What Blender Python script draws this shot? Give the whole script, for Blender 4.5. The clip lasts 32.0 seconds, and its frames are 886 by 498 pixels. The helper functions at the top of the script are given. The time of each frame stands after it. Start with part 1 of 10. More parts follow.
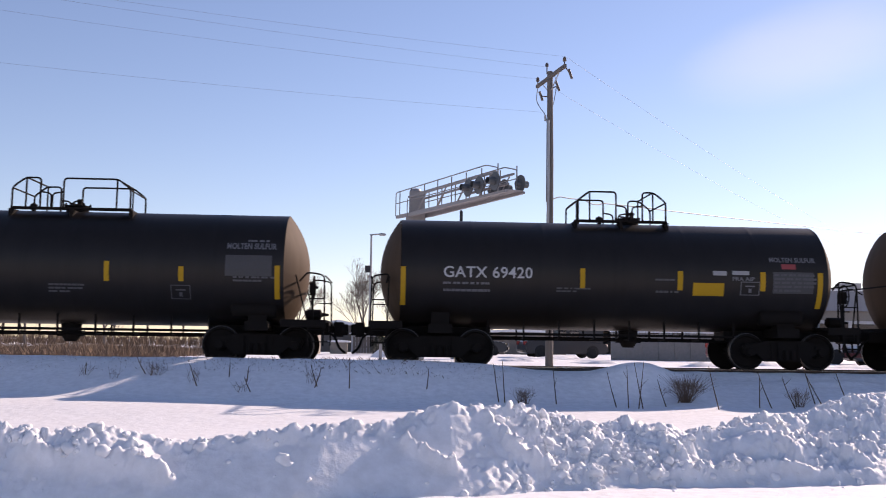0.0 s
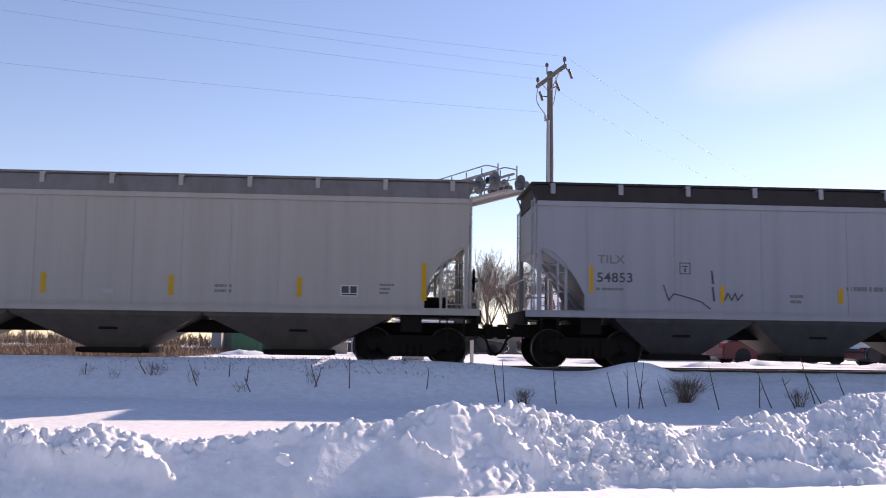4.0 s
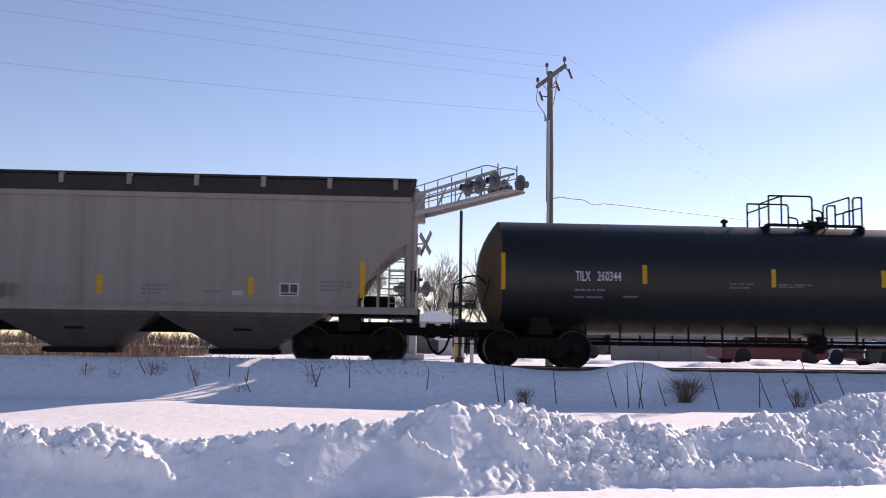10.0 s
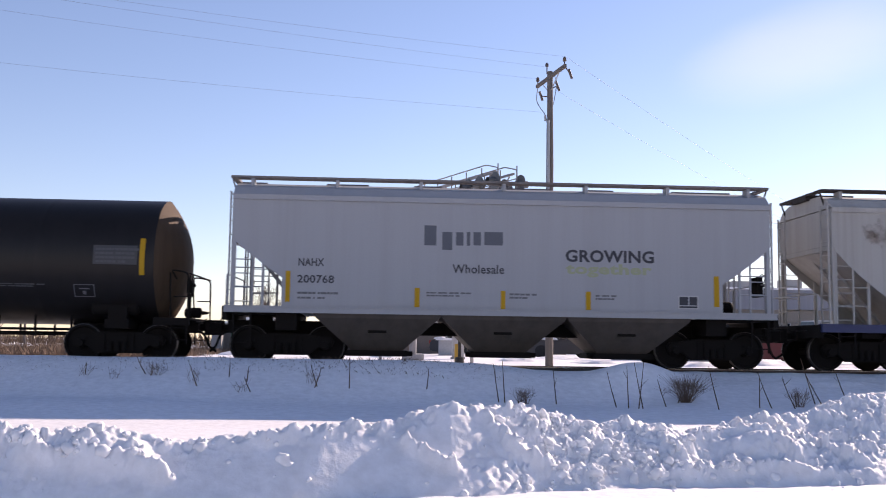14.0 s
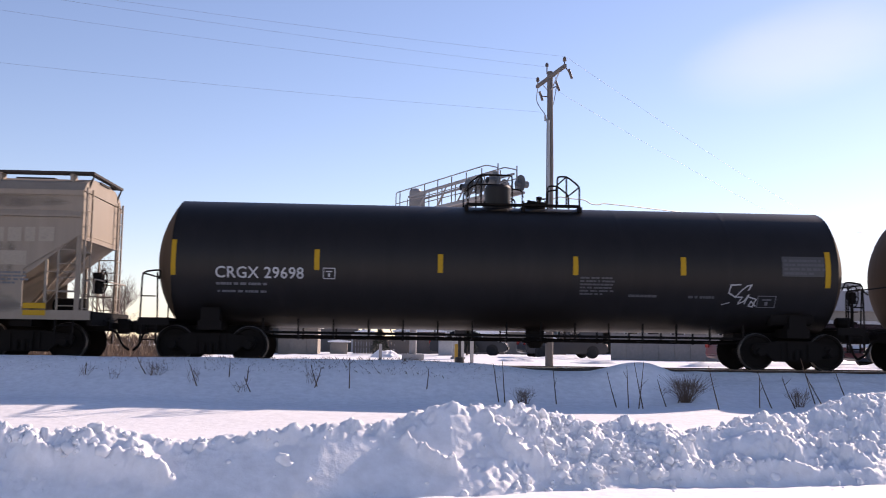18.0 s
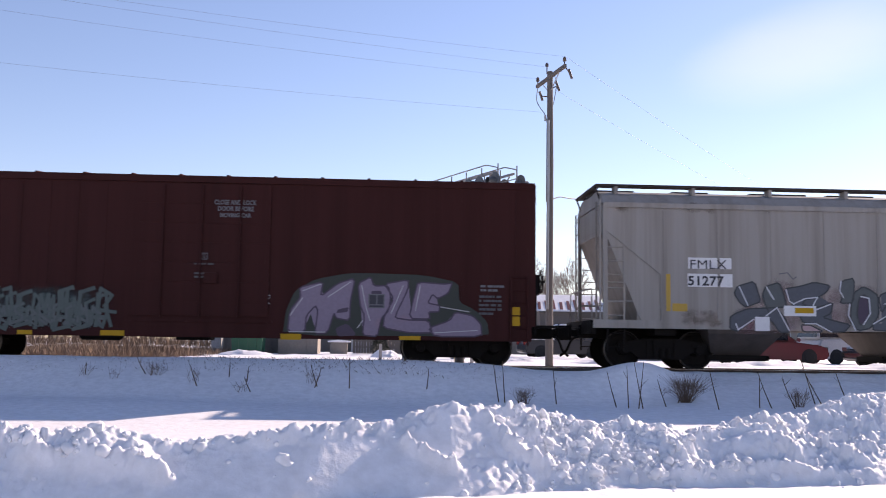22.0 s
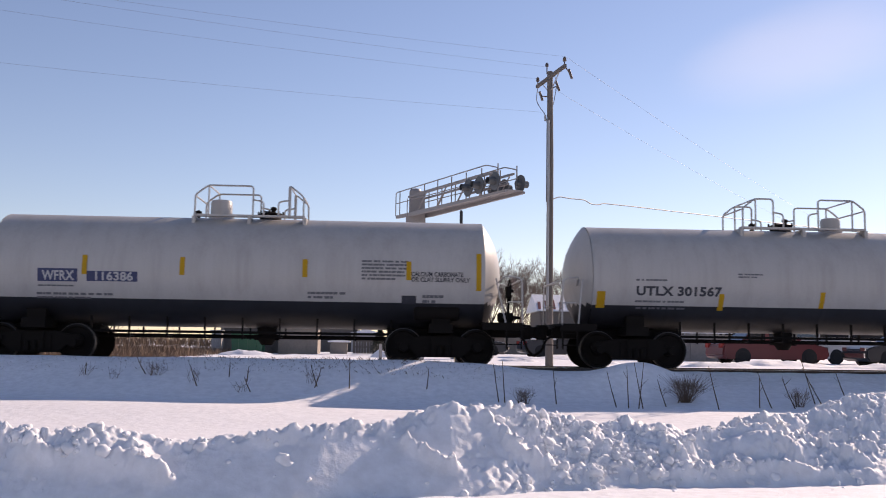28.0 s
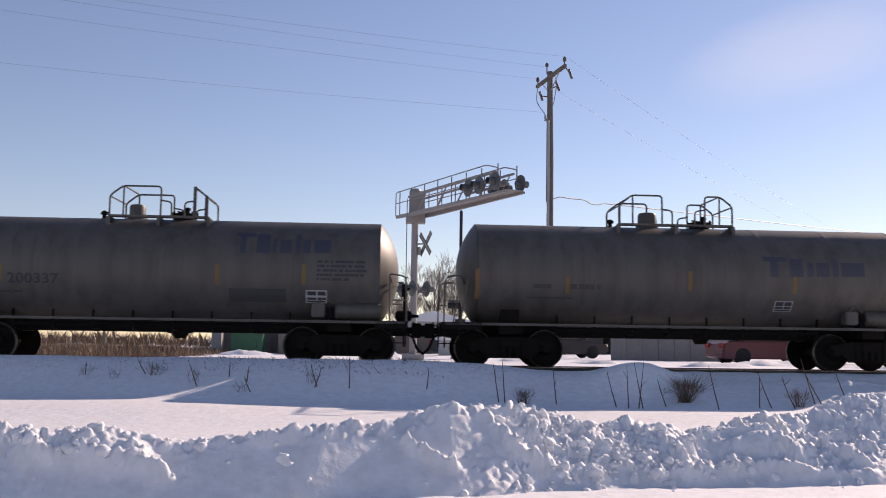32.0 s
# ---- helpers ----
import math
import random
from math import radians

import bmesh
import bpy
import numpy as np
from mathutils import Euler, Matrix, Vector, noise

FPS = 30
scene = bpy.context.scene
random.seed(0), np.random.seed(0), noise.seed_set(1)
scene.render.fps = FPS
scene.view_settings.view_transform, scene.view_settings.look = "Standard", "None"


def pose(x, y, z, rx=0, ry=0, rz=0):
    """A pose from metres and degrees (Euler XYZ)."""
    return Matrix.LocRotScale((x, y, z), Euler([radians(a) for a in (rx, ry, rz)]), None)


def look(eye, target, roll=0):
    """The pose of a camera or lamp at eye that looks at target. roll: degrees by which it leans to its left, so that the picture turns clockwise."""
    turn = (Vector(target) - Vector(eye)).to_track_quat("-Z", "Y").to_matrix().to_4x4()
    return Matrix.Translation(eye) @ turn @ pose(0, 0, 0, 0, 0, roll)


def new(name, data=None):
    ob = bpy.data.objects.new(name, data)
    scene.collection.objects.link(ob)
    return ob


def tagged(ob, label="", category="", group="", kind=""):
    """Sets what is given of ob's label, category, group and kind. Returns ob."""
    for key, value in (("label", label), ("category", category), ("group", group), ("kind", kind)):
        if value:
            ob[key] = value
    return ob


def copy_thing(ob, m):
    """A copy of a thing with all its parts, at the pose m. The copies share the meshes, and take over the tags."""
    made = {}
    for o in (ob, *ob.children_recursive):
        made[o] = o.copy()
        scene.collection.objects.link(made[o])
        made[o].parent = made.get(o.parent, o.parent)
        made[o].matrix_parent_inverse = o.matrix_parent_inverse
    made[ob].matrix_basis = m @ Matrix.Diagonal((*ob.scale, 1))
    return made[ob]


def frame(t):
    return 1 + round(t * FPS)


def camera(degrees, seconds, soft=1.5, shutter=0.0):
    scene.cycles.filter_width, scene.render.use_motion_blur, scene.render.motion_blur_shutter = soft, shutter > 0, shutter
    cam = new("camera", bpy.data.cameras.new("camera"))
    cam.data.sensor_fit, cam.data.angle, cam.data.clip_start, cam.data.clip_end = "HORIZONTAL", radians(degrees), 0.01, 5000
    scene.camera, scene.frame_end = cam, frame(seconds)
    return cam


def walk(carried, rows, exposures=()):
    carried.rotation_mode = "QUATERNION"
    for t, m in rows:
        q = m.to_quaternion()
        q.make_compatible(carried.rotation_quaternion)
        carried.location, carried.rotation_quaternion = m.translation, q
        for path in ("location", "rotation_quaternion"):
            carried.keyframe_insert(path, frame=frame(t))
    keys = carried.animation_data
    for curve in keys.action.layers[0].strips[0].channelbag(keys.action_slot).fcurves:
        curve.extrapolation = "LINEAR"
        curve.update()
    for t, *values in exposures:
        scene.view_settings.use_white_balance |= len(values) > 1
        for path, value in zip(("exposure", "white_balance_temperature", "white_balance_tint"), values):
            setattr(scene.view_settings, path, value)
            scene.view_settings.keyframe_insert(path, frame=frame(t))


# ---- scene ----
import itertools

# ---- camera ----
cam = camera(50.22, 32.0, soft=1.0, shutter=0.10)
EYE = Vector((0.0, -24.02, 0.562))
YAW, PITCH = radians(3.2), radians(5.68)
AIM = EYE + Vector((math.sin(YAW) * math.cos(PITCH), math.cos(YAW) * math.cos(PITCH), math.sin(PITCH)))
walk(cam, [(0, look(EYE, AIM, 0.8)), (32, look(EYE, AIM, 0.8))], [(0, 0.40, 6850, 30), (1, 0.42, 6850, 30), (2.2, 0.53, 6850, 30), (3, 0.57, 6850, 30), (6, 0.55, 6850, 30), (8, 0.63, 6850, 30), (9, 0.57, 6850, 30), (10, 0.41, 6850, 30), (12, 0.42, 6850, 30), (13, 0.57, 6850, 30), (14, 0.57, 6850, 30), (17, 0.56, 6850, 30), (20, 0.51, 6850, 30), (22, 0.65, 6850, 30), (24, 0.55, 6850, 30), (25.5, 0.62, 6850, 30), (27.5, 0.35, 7050, 29), (29, 0.19, 7100, 29), (32, 0.15, 7100, 29)])

# ---- daylight ----
SUN_DIR = Vector((1.15, 1.0, 0.755)).normalized()
world = bpy.data.worlds.new("winter_sky")
scene.world = world
world.use_nodes = True
wn = world.node_tree
sky = wn.nodes.new("ShaderNodeTexSky")
sky.sky_type = 'NISHITA'
sky.sun_disc = False
sky.sun_elevation = math.asin(SUN_DIR.z)
sky.sun_rotation = math.atan2(SUN_DIR.x, SUN_DIR.y)
sky.altitude, sky.air_density, sky.dust_density, sky.ozone_density = 200, 1.0, 0.12, 2.3
bg = wn.nodes["Background"]
bg.inputs["Strength"].default_value = 0.110


def bright_wisp(sky_colour):
    """A bright wisp mixed into the sky to fit the view, drawn out lengthwise."""
    n, l = wn.nodes, wn.links
    co = n.new("ShaderNodeTexCoord")
    centre = Vector((0.388, 0.876, 0.285)).normalized()
    across = centre.cross(Vector((0, 0, 1))).normalized()
    upward = across.cross(centre)
    lean = radians(9)
    axes = (across * math.cos(lean) + upward * math.sin(lean), upward * math.cos(lean) - across * math.sin(lean))
    total = None
    for axis, reach in zip(axes, (0.052, 0.021)):
        d = n.new("ShaderNodeVectorMath")
        d.operation = 'DOT_PRODUCT'
        d.inputs[1].default_value = axis / reach
        l.new(co.outputs["Generated"], d.inputs[0])
        sq = n.new("ShaderNodeMath")
        sq.operation = 'POWER'
        sq.inputs[1].default_value = 2.0
        ab = n.new("ShaderNodeMath")
        ab.operation = 'ABSOLUTE'
        l.new(d.outputs["Value"], ab.inputs[0])
        l.new(ab.outputs[0], sq.inputs[0])
        if total is None:
            total = sq.outputs[0]
        else:
            add = n.new("ShaderNodeMath")
            l.new(total, add.inputs[0])
            l.new(sq.outputs[0], add.inputs[1])
            total = add.outputs[0]
    mp, t = n.new("ShaderNodeMapping"), n.new("ShaderNodeTexNoise")
    mp.inputs["Rotation"].default_value = (0, 0, 0.4)
    mp.inputs["Scale"].default_value = (3, 3, 9)
    t.inputs["Scale"].default_value, t.inputs["Detail"].default_value, t.inputs["Roughness"].default_value = 2.0, 5.0, 0.55
    l.new(co.outputs["Generated"], mp.inputs[0])
    l.new(mp.outputs[0], t.inputs["Vector"])
    ragged = n.new("ShaderNodeMath")
    ragged.operation = 'MULTIPLY_ADD'
    ragged.inputs[1].default_value = 3.2
    l.new(t.outputs["Fac"], ragged.inputs[0])
    l.new(total, ragged.inputs[2])
    r = n.new("ShaderNodeMapRange")
    r.interpolation_type = 'SMOOTHSTEP'
    r.inputs["From Min"].default_value, r.inputs["From Max"].default_value = 0.2, 8.0
    r.inputs["To Min"].default_value, r.inputs["To Max"].default_value = 0.17, 0.0
    l.new(ragged.outputs[0], r.inputs["Value"])
    mx = n.new("ShaderNodeMix")
    mx.data_type = 'RGBA'
    l.new(r.outputs[0], mx.inputs["Factor"])
    l.new(sky_colour, mx.inputs["A"])
    mx.inputs["B"].default_value = (9.5, 9.2, 8.6, 1)
    return mx.outputs["Result"]


wn.links.new(bright_wisp(sky.outputs[0]), bg.inputs[0])

sun_data = bpy.data.lights.new("sun", 'SUN')
sun_data.energy, sun_data.angle, sun_data.color = 5.0, radians(0.55), (1.0, 0.90, 0.73)
sun = new("sun", sun_data)
sun.matrix_world = look(SUN_DIR * 60, (0, 0, 0))


# ---- materials ----
def material(name, colour, rough=0.6, metal=0.0, second=None, amount=0.5, scale=3.0, stretch=(1, 1, 1), bump=0.0, bump_scale=40.0,
             spec=0.5, per_piece=0.0, grain_depth=0.18, grain_scale=9.0, third=None, third_amount=0.0, third_scale=1.0, third_stretch=(1, 1, 1), runs=0.0):
    """A surface of one colour with patches of a second and stains of a third, and a fine relief."""
    m = bpy.data.materials.new(name)
    m.use_nodes = True
    n, l = m.node_tree.nodes, m.node_tree.links
    b = n["Principled BSDF"]
    b.inputs["Roughness"].default_value, b.inputs["Metallic"].default_value = rough, metal
    b.inputs["Specular IOR Level"].default_value = spec
    co = n.new("ShaderNodeTexCoord")

    def mapped(s):
        mp = n.new("ShaderNodeMapping")
        mp.inputs["Scale"].default_value = s
        l.new(co.outputs["Object"], mp.inputs[0])
        return mp.outputs[0]

    def noisy(s, st, detail=6.0, rgh=0.6):
        t = n.new("ShaderNodeTexNoise")
        t.inputs["Scale"].default_value, t.inputs["Detail"].default_value, t.inputs["Roughness"].default_value = s, detail, rgh
        l.new(mapped(st), t.inputs["Vector"])
        return t.outputs["Fac"]

    def ramp(fac, a, z):
        r = n.new("ShaderNodeMapRange")
        r.inputs["From Min"].default_value, r.inputs["From Max"].default_value = a, z
        l.new(fac, r.inputs["Value"])
        return r.outputs[0]

    def mix(fac, a, z):
        x = n.new("ShaderNodeMix")
        x.data_type = 'RGBA'
        l.new(fac, x.inputs["Factor"])
        for sock, v in ((x.inputs["A"], a), (x.inputs["B"], z)):
            if isinstance(v, tuple):
                sock.default_value = (*v, 1)
            else:
                l.new(v, sock)
        return x.outputs["Result"]

    out = colour
    second = second or tuple(c * 0.7 for c in colour)
    f = noisy(scale, stretch)
    grain = noisy(scale * grain_scale, (1, 1, 1), 3.0)
    hi = 0.35 + 0.5 * (1 - amount)
    out = mix(ramp(f, hi, hi + 0.3), out, second)
    if third:
        g = noisy(third_scale, third_stretch, 8.0, 0.65)
        lo = 0.45 + 0.3 * (1 - third_amount)
        out = mix(ramp(g, lo, lo + 0.14), out, third)
    if runs:
        col = noisy(2.6, (1, 1, 0.035), 4.0, 0.7)
        mulr = n.new("ShaderNodeMix")
        mulr.data_type, mulr.blend_type = 'RGBA', 'MULTIPLY'
        mulr.inputs["Factor"].default_value = 1.0
        l.new(out, mulr.inputs["A"])
        l.new(mix(ramp(col, 0.42, 0.72), (1.0, 1.0, 1.0), tuple(1 - runs * k for k in (0.9, 1.0, 1.08))), mulr.inputs["B"])
        out = mulr.outputs["Result"]
    fine = mix(ramp(grain, 0.3, 0.75), (1.0, 1.0, 1.0), (1 - grain_depth,) * 3)
    mul = n.new("ShaderNodeMix")
    mul.data_type, mul.blend_type = 'RGBA', 'MULTIPLY'
    mul.inputs["Factor"].default_value = 1.0
    if isinstance(out, tuple):
        mul.inputs["A"].default_value = (*out, 1)
    else:
        l.new(out, mul.inputs["A"])
    l.new(fine, mul.inputs["B"])
    out = mul.outputs["Result"]
    if per_piece:
        info = n.new("ShaderNodeObjectInfo")
        hs = n.new("ShaderNodeHueSaturation")
        l.new(out, hs.inputs["Color"])
        r = n.new("ShaderNodeMapRange")
        r.inputs["To Min"].default_value, r.inputs["To Max"].default_value = 1 - per_piece, 1 + per_piece
        l.new(info.outputs["Random"], r.inputs["Value"])
        l.new(r.outputs[0], hs.inputs["Value"])
        out = hs.outputs[0]
    l.new(out, b.inputs["Base Color"])
    if bump:
        bp = n.new("ShaderNodeBump")
        bp.inputs["Strength"].default_value, bp.inputs["Distance"].default_value = bump, 0.02
        l.new(noisy(bump_scale, (1, 1, 1), 5.0), bp.inputs["Height"])
        l.new(bp.outputs[0], b.inputs["Normal"])
    return m


def snow_material(name, colour, relief):
    m = material(name, colour, rough=0.65, second=tuple(c * 0.94 for c in colour), amount=0.5, scale=0.7, spec=0.3)
    n, l = m.node_tree.nodes, m.node_tree.links
    b = n["Principled BSDF"]
    co = n.new("ShaderNodeTexCoord")
    b.inputs["Subsurface Weight"].default_value = 0.3
    b.inputs["Subsurface Radius"].default_value = (1.0, 1.0, 1.0)
    b.inputs["Subsurface Scale"].default_value = 0.008
    last = None
    for s, d, k in ((9.0, 0.05, relief), (55.0, 0.008, relief)):
        t = n.new("ShaderNodeTexNoise")
        t.inputs["Scale"].default_value, t.inputs["Detail"].default_value = s, 6.0
        l.new(co.outputs["Object"], t.inputs["Vector"])
        bp = n.new("ShaderNodeBump")
        bp.inputs["Strength"].default_value, bp.inputs["Distance"].default_value = k, d
        l.new(t.outputs["Fac"], bp.inputs["Height"])
        if last:
            l.new(last, bp.inputs["Normal"])
        last = bp.outputs[0]
    l.new(last, b.inputs["Normal"])
    return m


def streaked(name, colour, grime, amount=0.5, rough=0.5, rust=None, rust_amount=0.3, spec=0.4, bump=0.1, runs=0.28):
    """Weathered car paint: washed grime that runs down, and rust in spots."""
    return material(name, colour, rough=rough, second=grime, amount=amount, scale=1.1, stretch=(1.6, 1.6, 0.18), bump=bump, bump_scale=25,
                    spec=spec, third=rust, third_amount=rust_amount, third_scale=1.3, third_stretch=(1.5, 1.5, 0.5), runs=runs, grain_depth=0.06, grain_scale=28.0)


M_SNOW = snow_material("snow", (0.85, 0.85, 0.87), 0.25)
M_BANK = snow_material("ploughed_snow", (0.80, 0.81, 0.84), 0.25)
M_BLACK = streaked("black_tank_paint", (0.012, 0.0095, 0.0085), (0.020, 0.016, 0.015), 0.5, 0.42, spec=0.25)
M_BLUEBLACK = streaked("faded_black_tank_paint", (0.024, 0.024, 0.029), (0.036, 0.036, 0.039), 0.5, 0.42, spec=0.35)
M_TANKWHITE = streaked("white_tank_paint", (0.41, 0.395, 0.375), (0.35, 0.33, 0.305), 0.4, 0.4, (0.24, 0.16, 0.10), 0.08, runs=0.16)
M_TANKBAND = streaked("black_tank_band", (0.018, 0.018, 0.022), (0.03, 0.03, 0.035), 0.5, 0.45)
M_TANKGREY = streaked("grimy_grey_tank_paint", (0.088, 0.082, 0.075), (0.055, 0.05, 0.046), 0.55, 0.5, runs=0.4)
M_HOPLIGHT = streaked("pale_grey_hopper_paint", (0.285, 0.27, 0.25), (0.25, 0.235, 0.215), 0.4, 0.5, runs=0.12)
M_HOPBLUE = streaked("blue_grey_hopper_paint", (0.235, 0.242, 0.275), (0.205, 0.21, 0.235), 0.4, 0.5, runs=0.14)
M_HOPGRIME = streaked("sooty_brown_hopper_paint", (0.105, 0.088, 0.078), (0.066, 0.054, 0.048), 0.6, 0.6, runs=0.45)
M_HOPDUST = streaked("dusty_grey_hopper_paint", (0.20, 0.178, 0.155), (0.14, 0.12, 0.102), 0.5, 0.6, (0.10, 0.078, 0.062), 0.25, runs=0.22)
M_HOPAG = streaked("grey_blue_hopper_paint", (0.31, 0.32, 0.335), (0.275, 0.28, 0.29), 0.3, 0.5, runs=0.07)
M_HOPRUST = streaked("rusty_white_hopper_paint", (0.37, 0.36, 0.335), (0.30, 0.28, 0.25), 0.5, 0.55, (0.20, 0.11, 0.07), 0.25, runs=0.2)
M_HOPTAN = streaked("stained_tan_hopper_paint", (0.255, 0.205, 0.155), (0.185, 0.145, 0.11), 0.4, 0.6, (0.12, 0.08, 0.055), 0.2, runs=0.14)
M_HOPFM = streaked("stained_white_hopper_paint", (0.28, 0.26, 0.235), (0.20, 0.175, 0.15), 0.5, 0.55, (0.16, 0.09, 0.05), 0.25, runs=0.35)
M_HOPBROWN = streaked("dark_brown_hopper_paint", (0.037, 0.0215, 0.0215), (0.044, 0.028, 0.026), 0.5, 0.5, spec=0.2)
M_BOXRED = streaked("oxide_red_boxcar_paint", (0.044, 0.0125, 0.0115), (0.033, 0.011, 0.010), 0.5, 0.55, spec=0.08)
# The roofs' shaded slope and their grime share this one dark colour.
M_ROOFDARK = streaked("shaded_sooty_roof_paint", (0.040, 0.033, 0.030), (0.024, 0.020, 0.018), 0.5, 0.75, spec=0.2)
M_STEEL = material("dark_running_gear_steel", (0.010, 0.008, 0.007), rough=0.8, second=(0.018, 0.013, 0.011), amount=0.5, scale=4, bump=0.2, spec=0.12)
M_TREAD = material("worn_wheel_steel", (0.13, 0.12, 0.11), rough=0.5, metal=1.0)
M_RAIL = material("rusty_rail_steel", (0.07, 0.042, 0.03), rough=0.7, second=(0.11, 0.06, 0.04), scale=6)
M_RAILHEAD = material("worn_rail_head", (0.45, 0.43, 0.41), rough=0.25, metal=1.0)
M_TIE = material("creosoted_tie_wood", (0.05, 0.038, 0.03), rough=0.9, second=(0.09, 0.07, 0.055), scale=3, stretch=(3, 0.4, 3), bump=0.5, per_piece=0.25)
M_YELLOW = material("yellow_reflector", (0.46, 0.26, 0.012), rough=0.5, second=(0.32, 0.18, 0.014), amount=0.4, scale=5, spec=0.15)
M_WHITEMARK = material("white_lettering", (0.42, 0.42, 0.42), rough=0.6, second=(0.30, 0.30, 0.30), scale=7)
M_FAINT = material("faded_lettering", (0.075, 0.075, 0.08), rough=0.7, second=(0.04, 0.04, 0.045), scale=6)
M_DARKMARK = material("dark_lettering", (0.03, 0.03, 0.04), rough=0.6, second=(0.06, 0.06, 0.07), scale=7)
M_GREYMARK = material("grey_lettering", (0.12, 0.12, 0.13), rough=0.6, second=(0.2, 0.2, 0.21), scale=7)
M_BLUEMARK = material("navy_blue_paint", (0.02, 0.03, 0.10), rough=0.5, scale=5)
M_REDMARK = material("dull_red_paint", (0.28, 0.04, 0.04), rough=0.5, scale=5)
M_GREENMARK = material("pale_green_paint", (0.30, 0.33, 0.20), rough=0.5, scale=5)
M_GALV = material("galvanised_steel", (0.36, 0.36, 0.37), rough=0.45, metal=0.7, second=(0.26, 0.26, 0.27), scale=6)
M_ALU = material("dull_aluminium_mast", (0.30, 0.29, 0.29), rough=0.6, metal=0.2, second=(0.22, 0.21, 0.21), scale=5)
M_BLACKPAINT = material("matt_black_signal_paint", (0.02, 0.02, 0.022), rough=0.6, scale=5)
M_POLE = material("weathered_pole_wood", (0.145, 0.13, 0.12), rough=0.9, second=(0.085, 0.075, 0.068), amount=0.6, scale=2.5, stretch=(8, 8, 0.3), bump=0.6)
M_WIRE = material("weathered_cable", (0.16, 0.16, 0.18), rough=0.6)
M_CERAMIC = material("brown_porcelain", (0.09, 0.06, 0.05), rough=0.25)
M_BARK = material("grey_brown_bark", (0.13, 0.105, 0.09), rough=0.9, second=(0.20, 0.17, 0.15), scale=5, stretch=(4, 4, 0.6), bump=0.6)
M_TWIG = material("pale_twig_bark", (0.20, 0.16, 0.14), rough=0.9, second=(0.28, 0.24, 0.21), scale=3)
M_WEED = material("dry_weed_stalk", (0.11, 0.07, 0.045), rough=0.9, second=(0.2, 0.14, 0.09), scale=6)
M_REED = material("dry_brown_grass", (0.17, 0.115, 0.078), rough=0.95, second=(0.24, 0.175, 0.125), amount=0.5, scale=0.6)
M_BEIGE = material("beige_siding", (0.26, 0.225, 0.19), rough=0.8, second=(0.21, 0.18, 0.15), scale=1.0)
M_TAUPE = material("taupe_shed_siding", (0.15, 0.128, 0.112), rough=0.85, second=(0.11, 0.094, 0.083), scale=1.0)
M_WHITEWALL = material("white_siding", (0.45, 0.44, 0.43), rough=0.8, second=(0.38, 0.37, 0.36), scale=1.0)
M_REDTRIM = material("maroon_trim", (0.16, 0.04, 0.04), rough=0.6, scale=3)
M_GREENBIN = material("green_bin_paint", (0.02, 0.12, 0.06), rough=0.5, second=(0.03, 0.09, 0.05), scale=3)
M_GREYBOX = material("grey_cabinet_paint", (0.33, 0.33, 0.33), rough=0.55, second=(0.27, 0.27, 0.26), scale=2)
M_CARWHITE = material("salt_stained_white_car_paint", (0.55, 0.54, 0.53), rough=0.35, second=(0.42, 0.40, 0.38), scale=2)
M_CARDARK = material("dark_car_paint", (0.02, 0.025, 0.035), rough=0.28, second=(0.05, 0.05, 0.055), scale=2)
M_TYRE = material("black_tyre_rubber", (0.02, 0.02, 0.02), rough=0.9, scale=9)
M_CHROME = material("bright_chrome", (0.85, 0.85, 0.86), rough=0.05, metal=1.0, second=(0.8, 0.8, 0.8))
M_LAMP = material("lamp_lens", (0.35, 0.05, 0.04), rough=0.2)
M_GLASSDARK = material("dark_window_glass", (0.02, 0.024, 0.03), rough=0.05, spec=0.8)
M_WHITESPRAY = material("white_spray_paint", (0.55, 0.57, 0.60), rough=0.5, scale=3)
M_PINKSPRAY = material("pink_violet_spray_paint", (0.20, 0.155, 0.215), rough=0.55, second=(0.26, 0.15, 0.185), amount=0.5, scale=1.6)
M_GREENSPRAY = material("grey_green_spray_paint", (0.075, 0.090, 0.092), rough=0.5, second=(0.19, 0.235, 0.205), amount=0.5, scale=1.3)
M_TEALSPRAY = material("teal_grey_spray_paint", (0.062, 0.085, 0.078), rough=0.6, second=(0.035, 0.045, 0.043), amount=0.6, scale=2.5)
M_DARKSPRAY = material("dark_spray_outline", (0.03, 0.035, 0.04), rough=0.5, scale=3)
M_PALEPINK = material("faded_pink_spray", (0.44, 0.31, 0.31), rough=0.6, second=(0.47, 0.40, 0.38), amount=0.6, scale=1.5)
M_PANEL = material("faded_stencil_panel", (0.045, 0.044, 0.046), rough=0.6, second=(0.06, 0.06, 0.06), scale=4)
M_WHITEPANEL = material("white_stencil_panel", (0.30, 0.30, 0.30), rough=0.6, second=(0.22, 0.22, 0.22), scale=5)
M_BLACKDUSTY = streaked("dusty_black_tank_paint", (0.008, 0.008, 0.009), (0.015, 0.0145, 0.015), 0.5, 0.42, spec=0.35)
# Bay paints: grime plus the shade beneath the cars, put into the colour.
M_BAYGREY = streaked("shaded_grimy_bay_paint", (0.085, 0.07, 0.058), (0.045, 0.037, 0.031), 0.6, 0.7)
M_BAYDARK = streaked("shaded_black_grimed_bay_paint", (0.05, 0.048, 0.048), (0.03, 0.028, 0.028), 0.6, 0.7)
M_BAYSHADEGRIME = streaked("shaded_sooty_bay_paint", (0.08, 0.064, 0.055), (0.045, 0.036, 0.032), 0.6, 0.7)
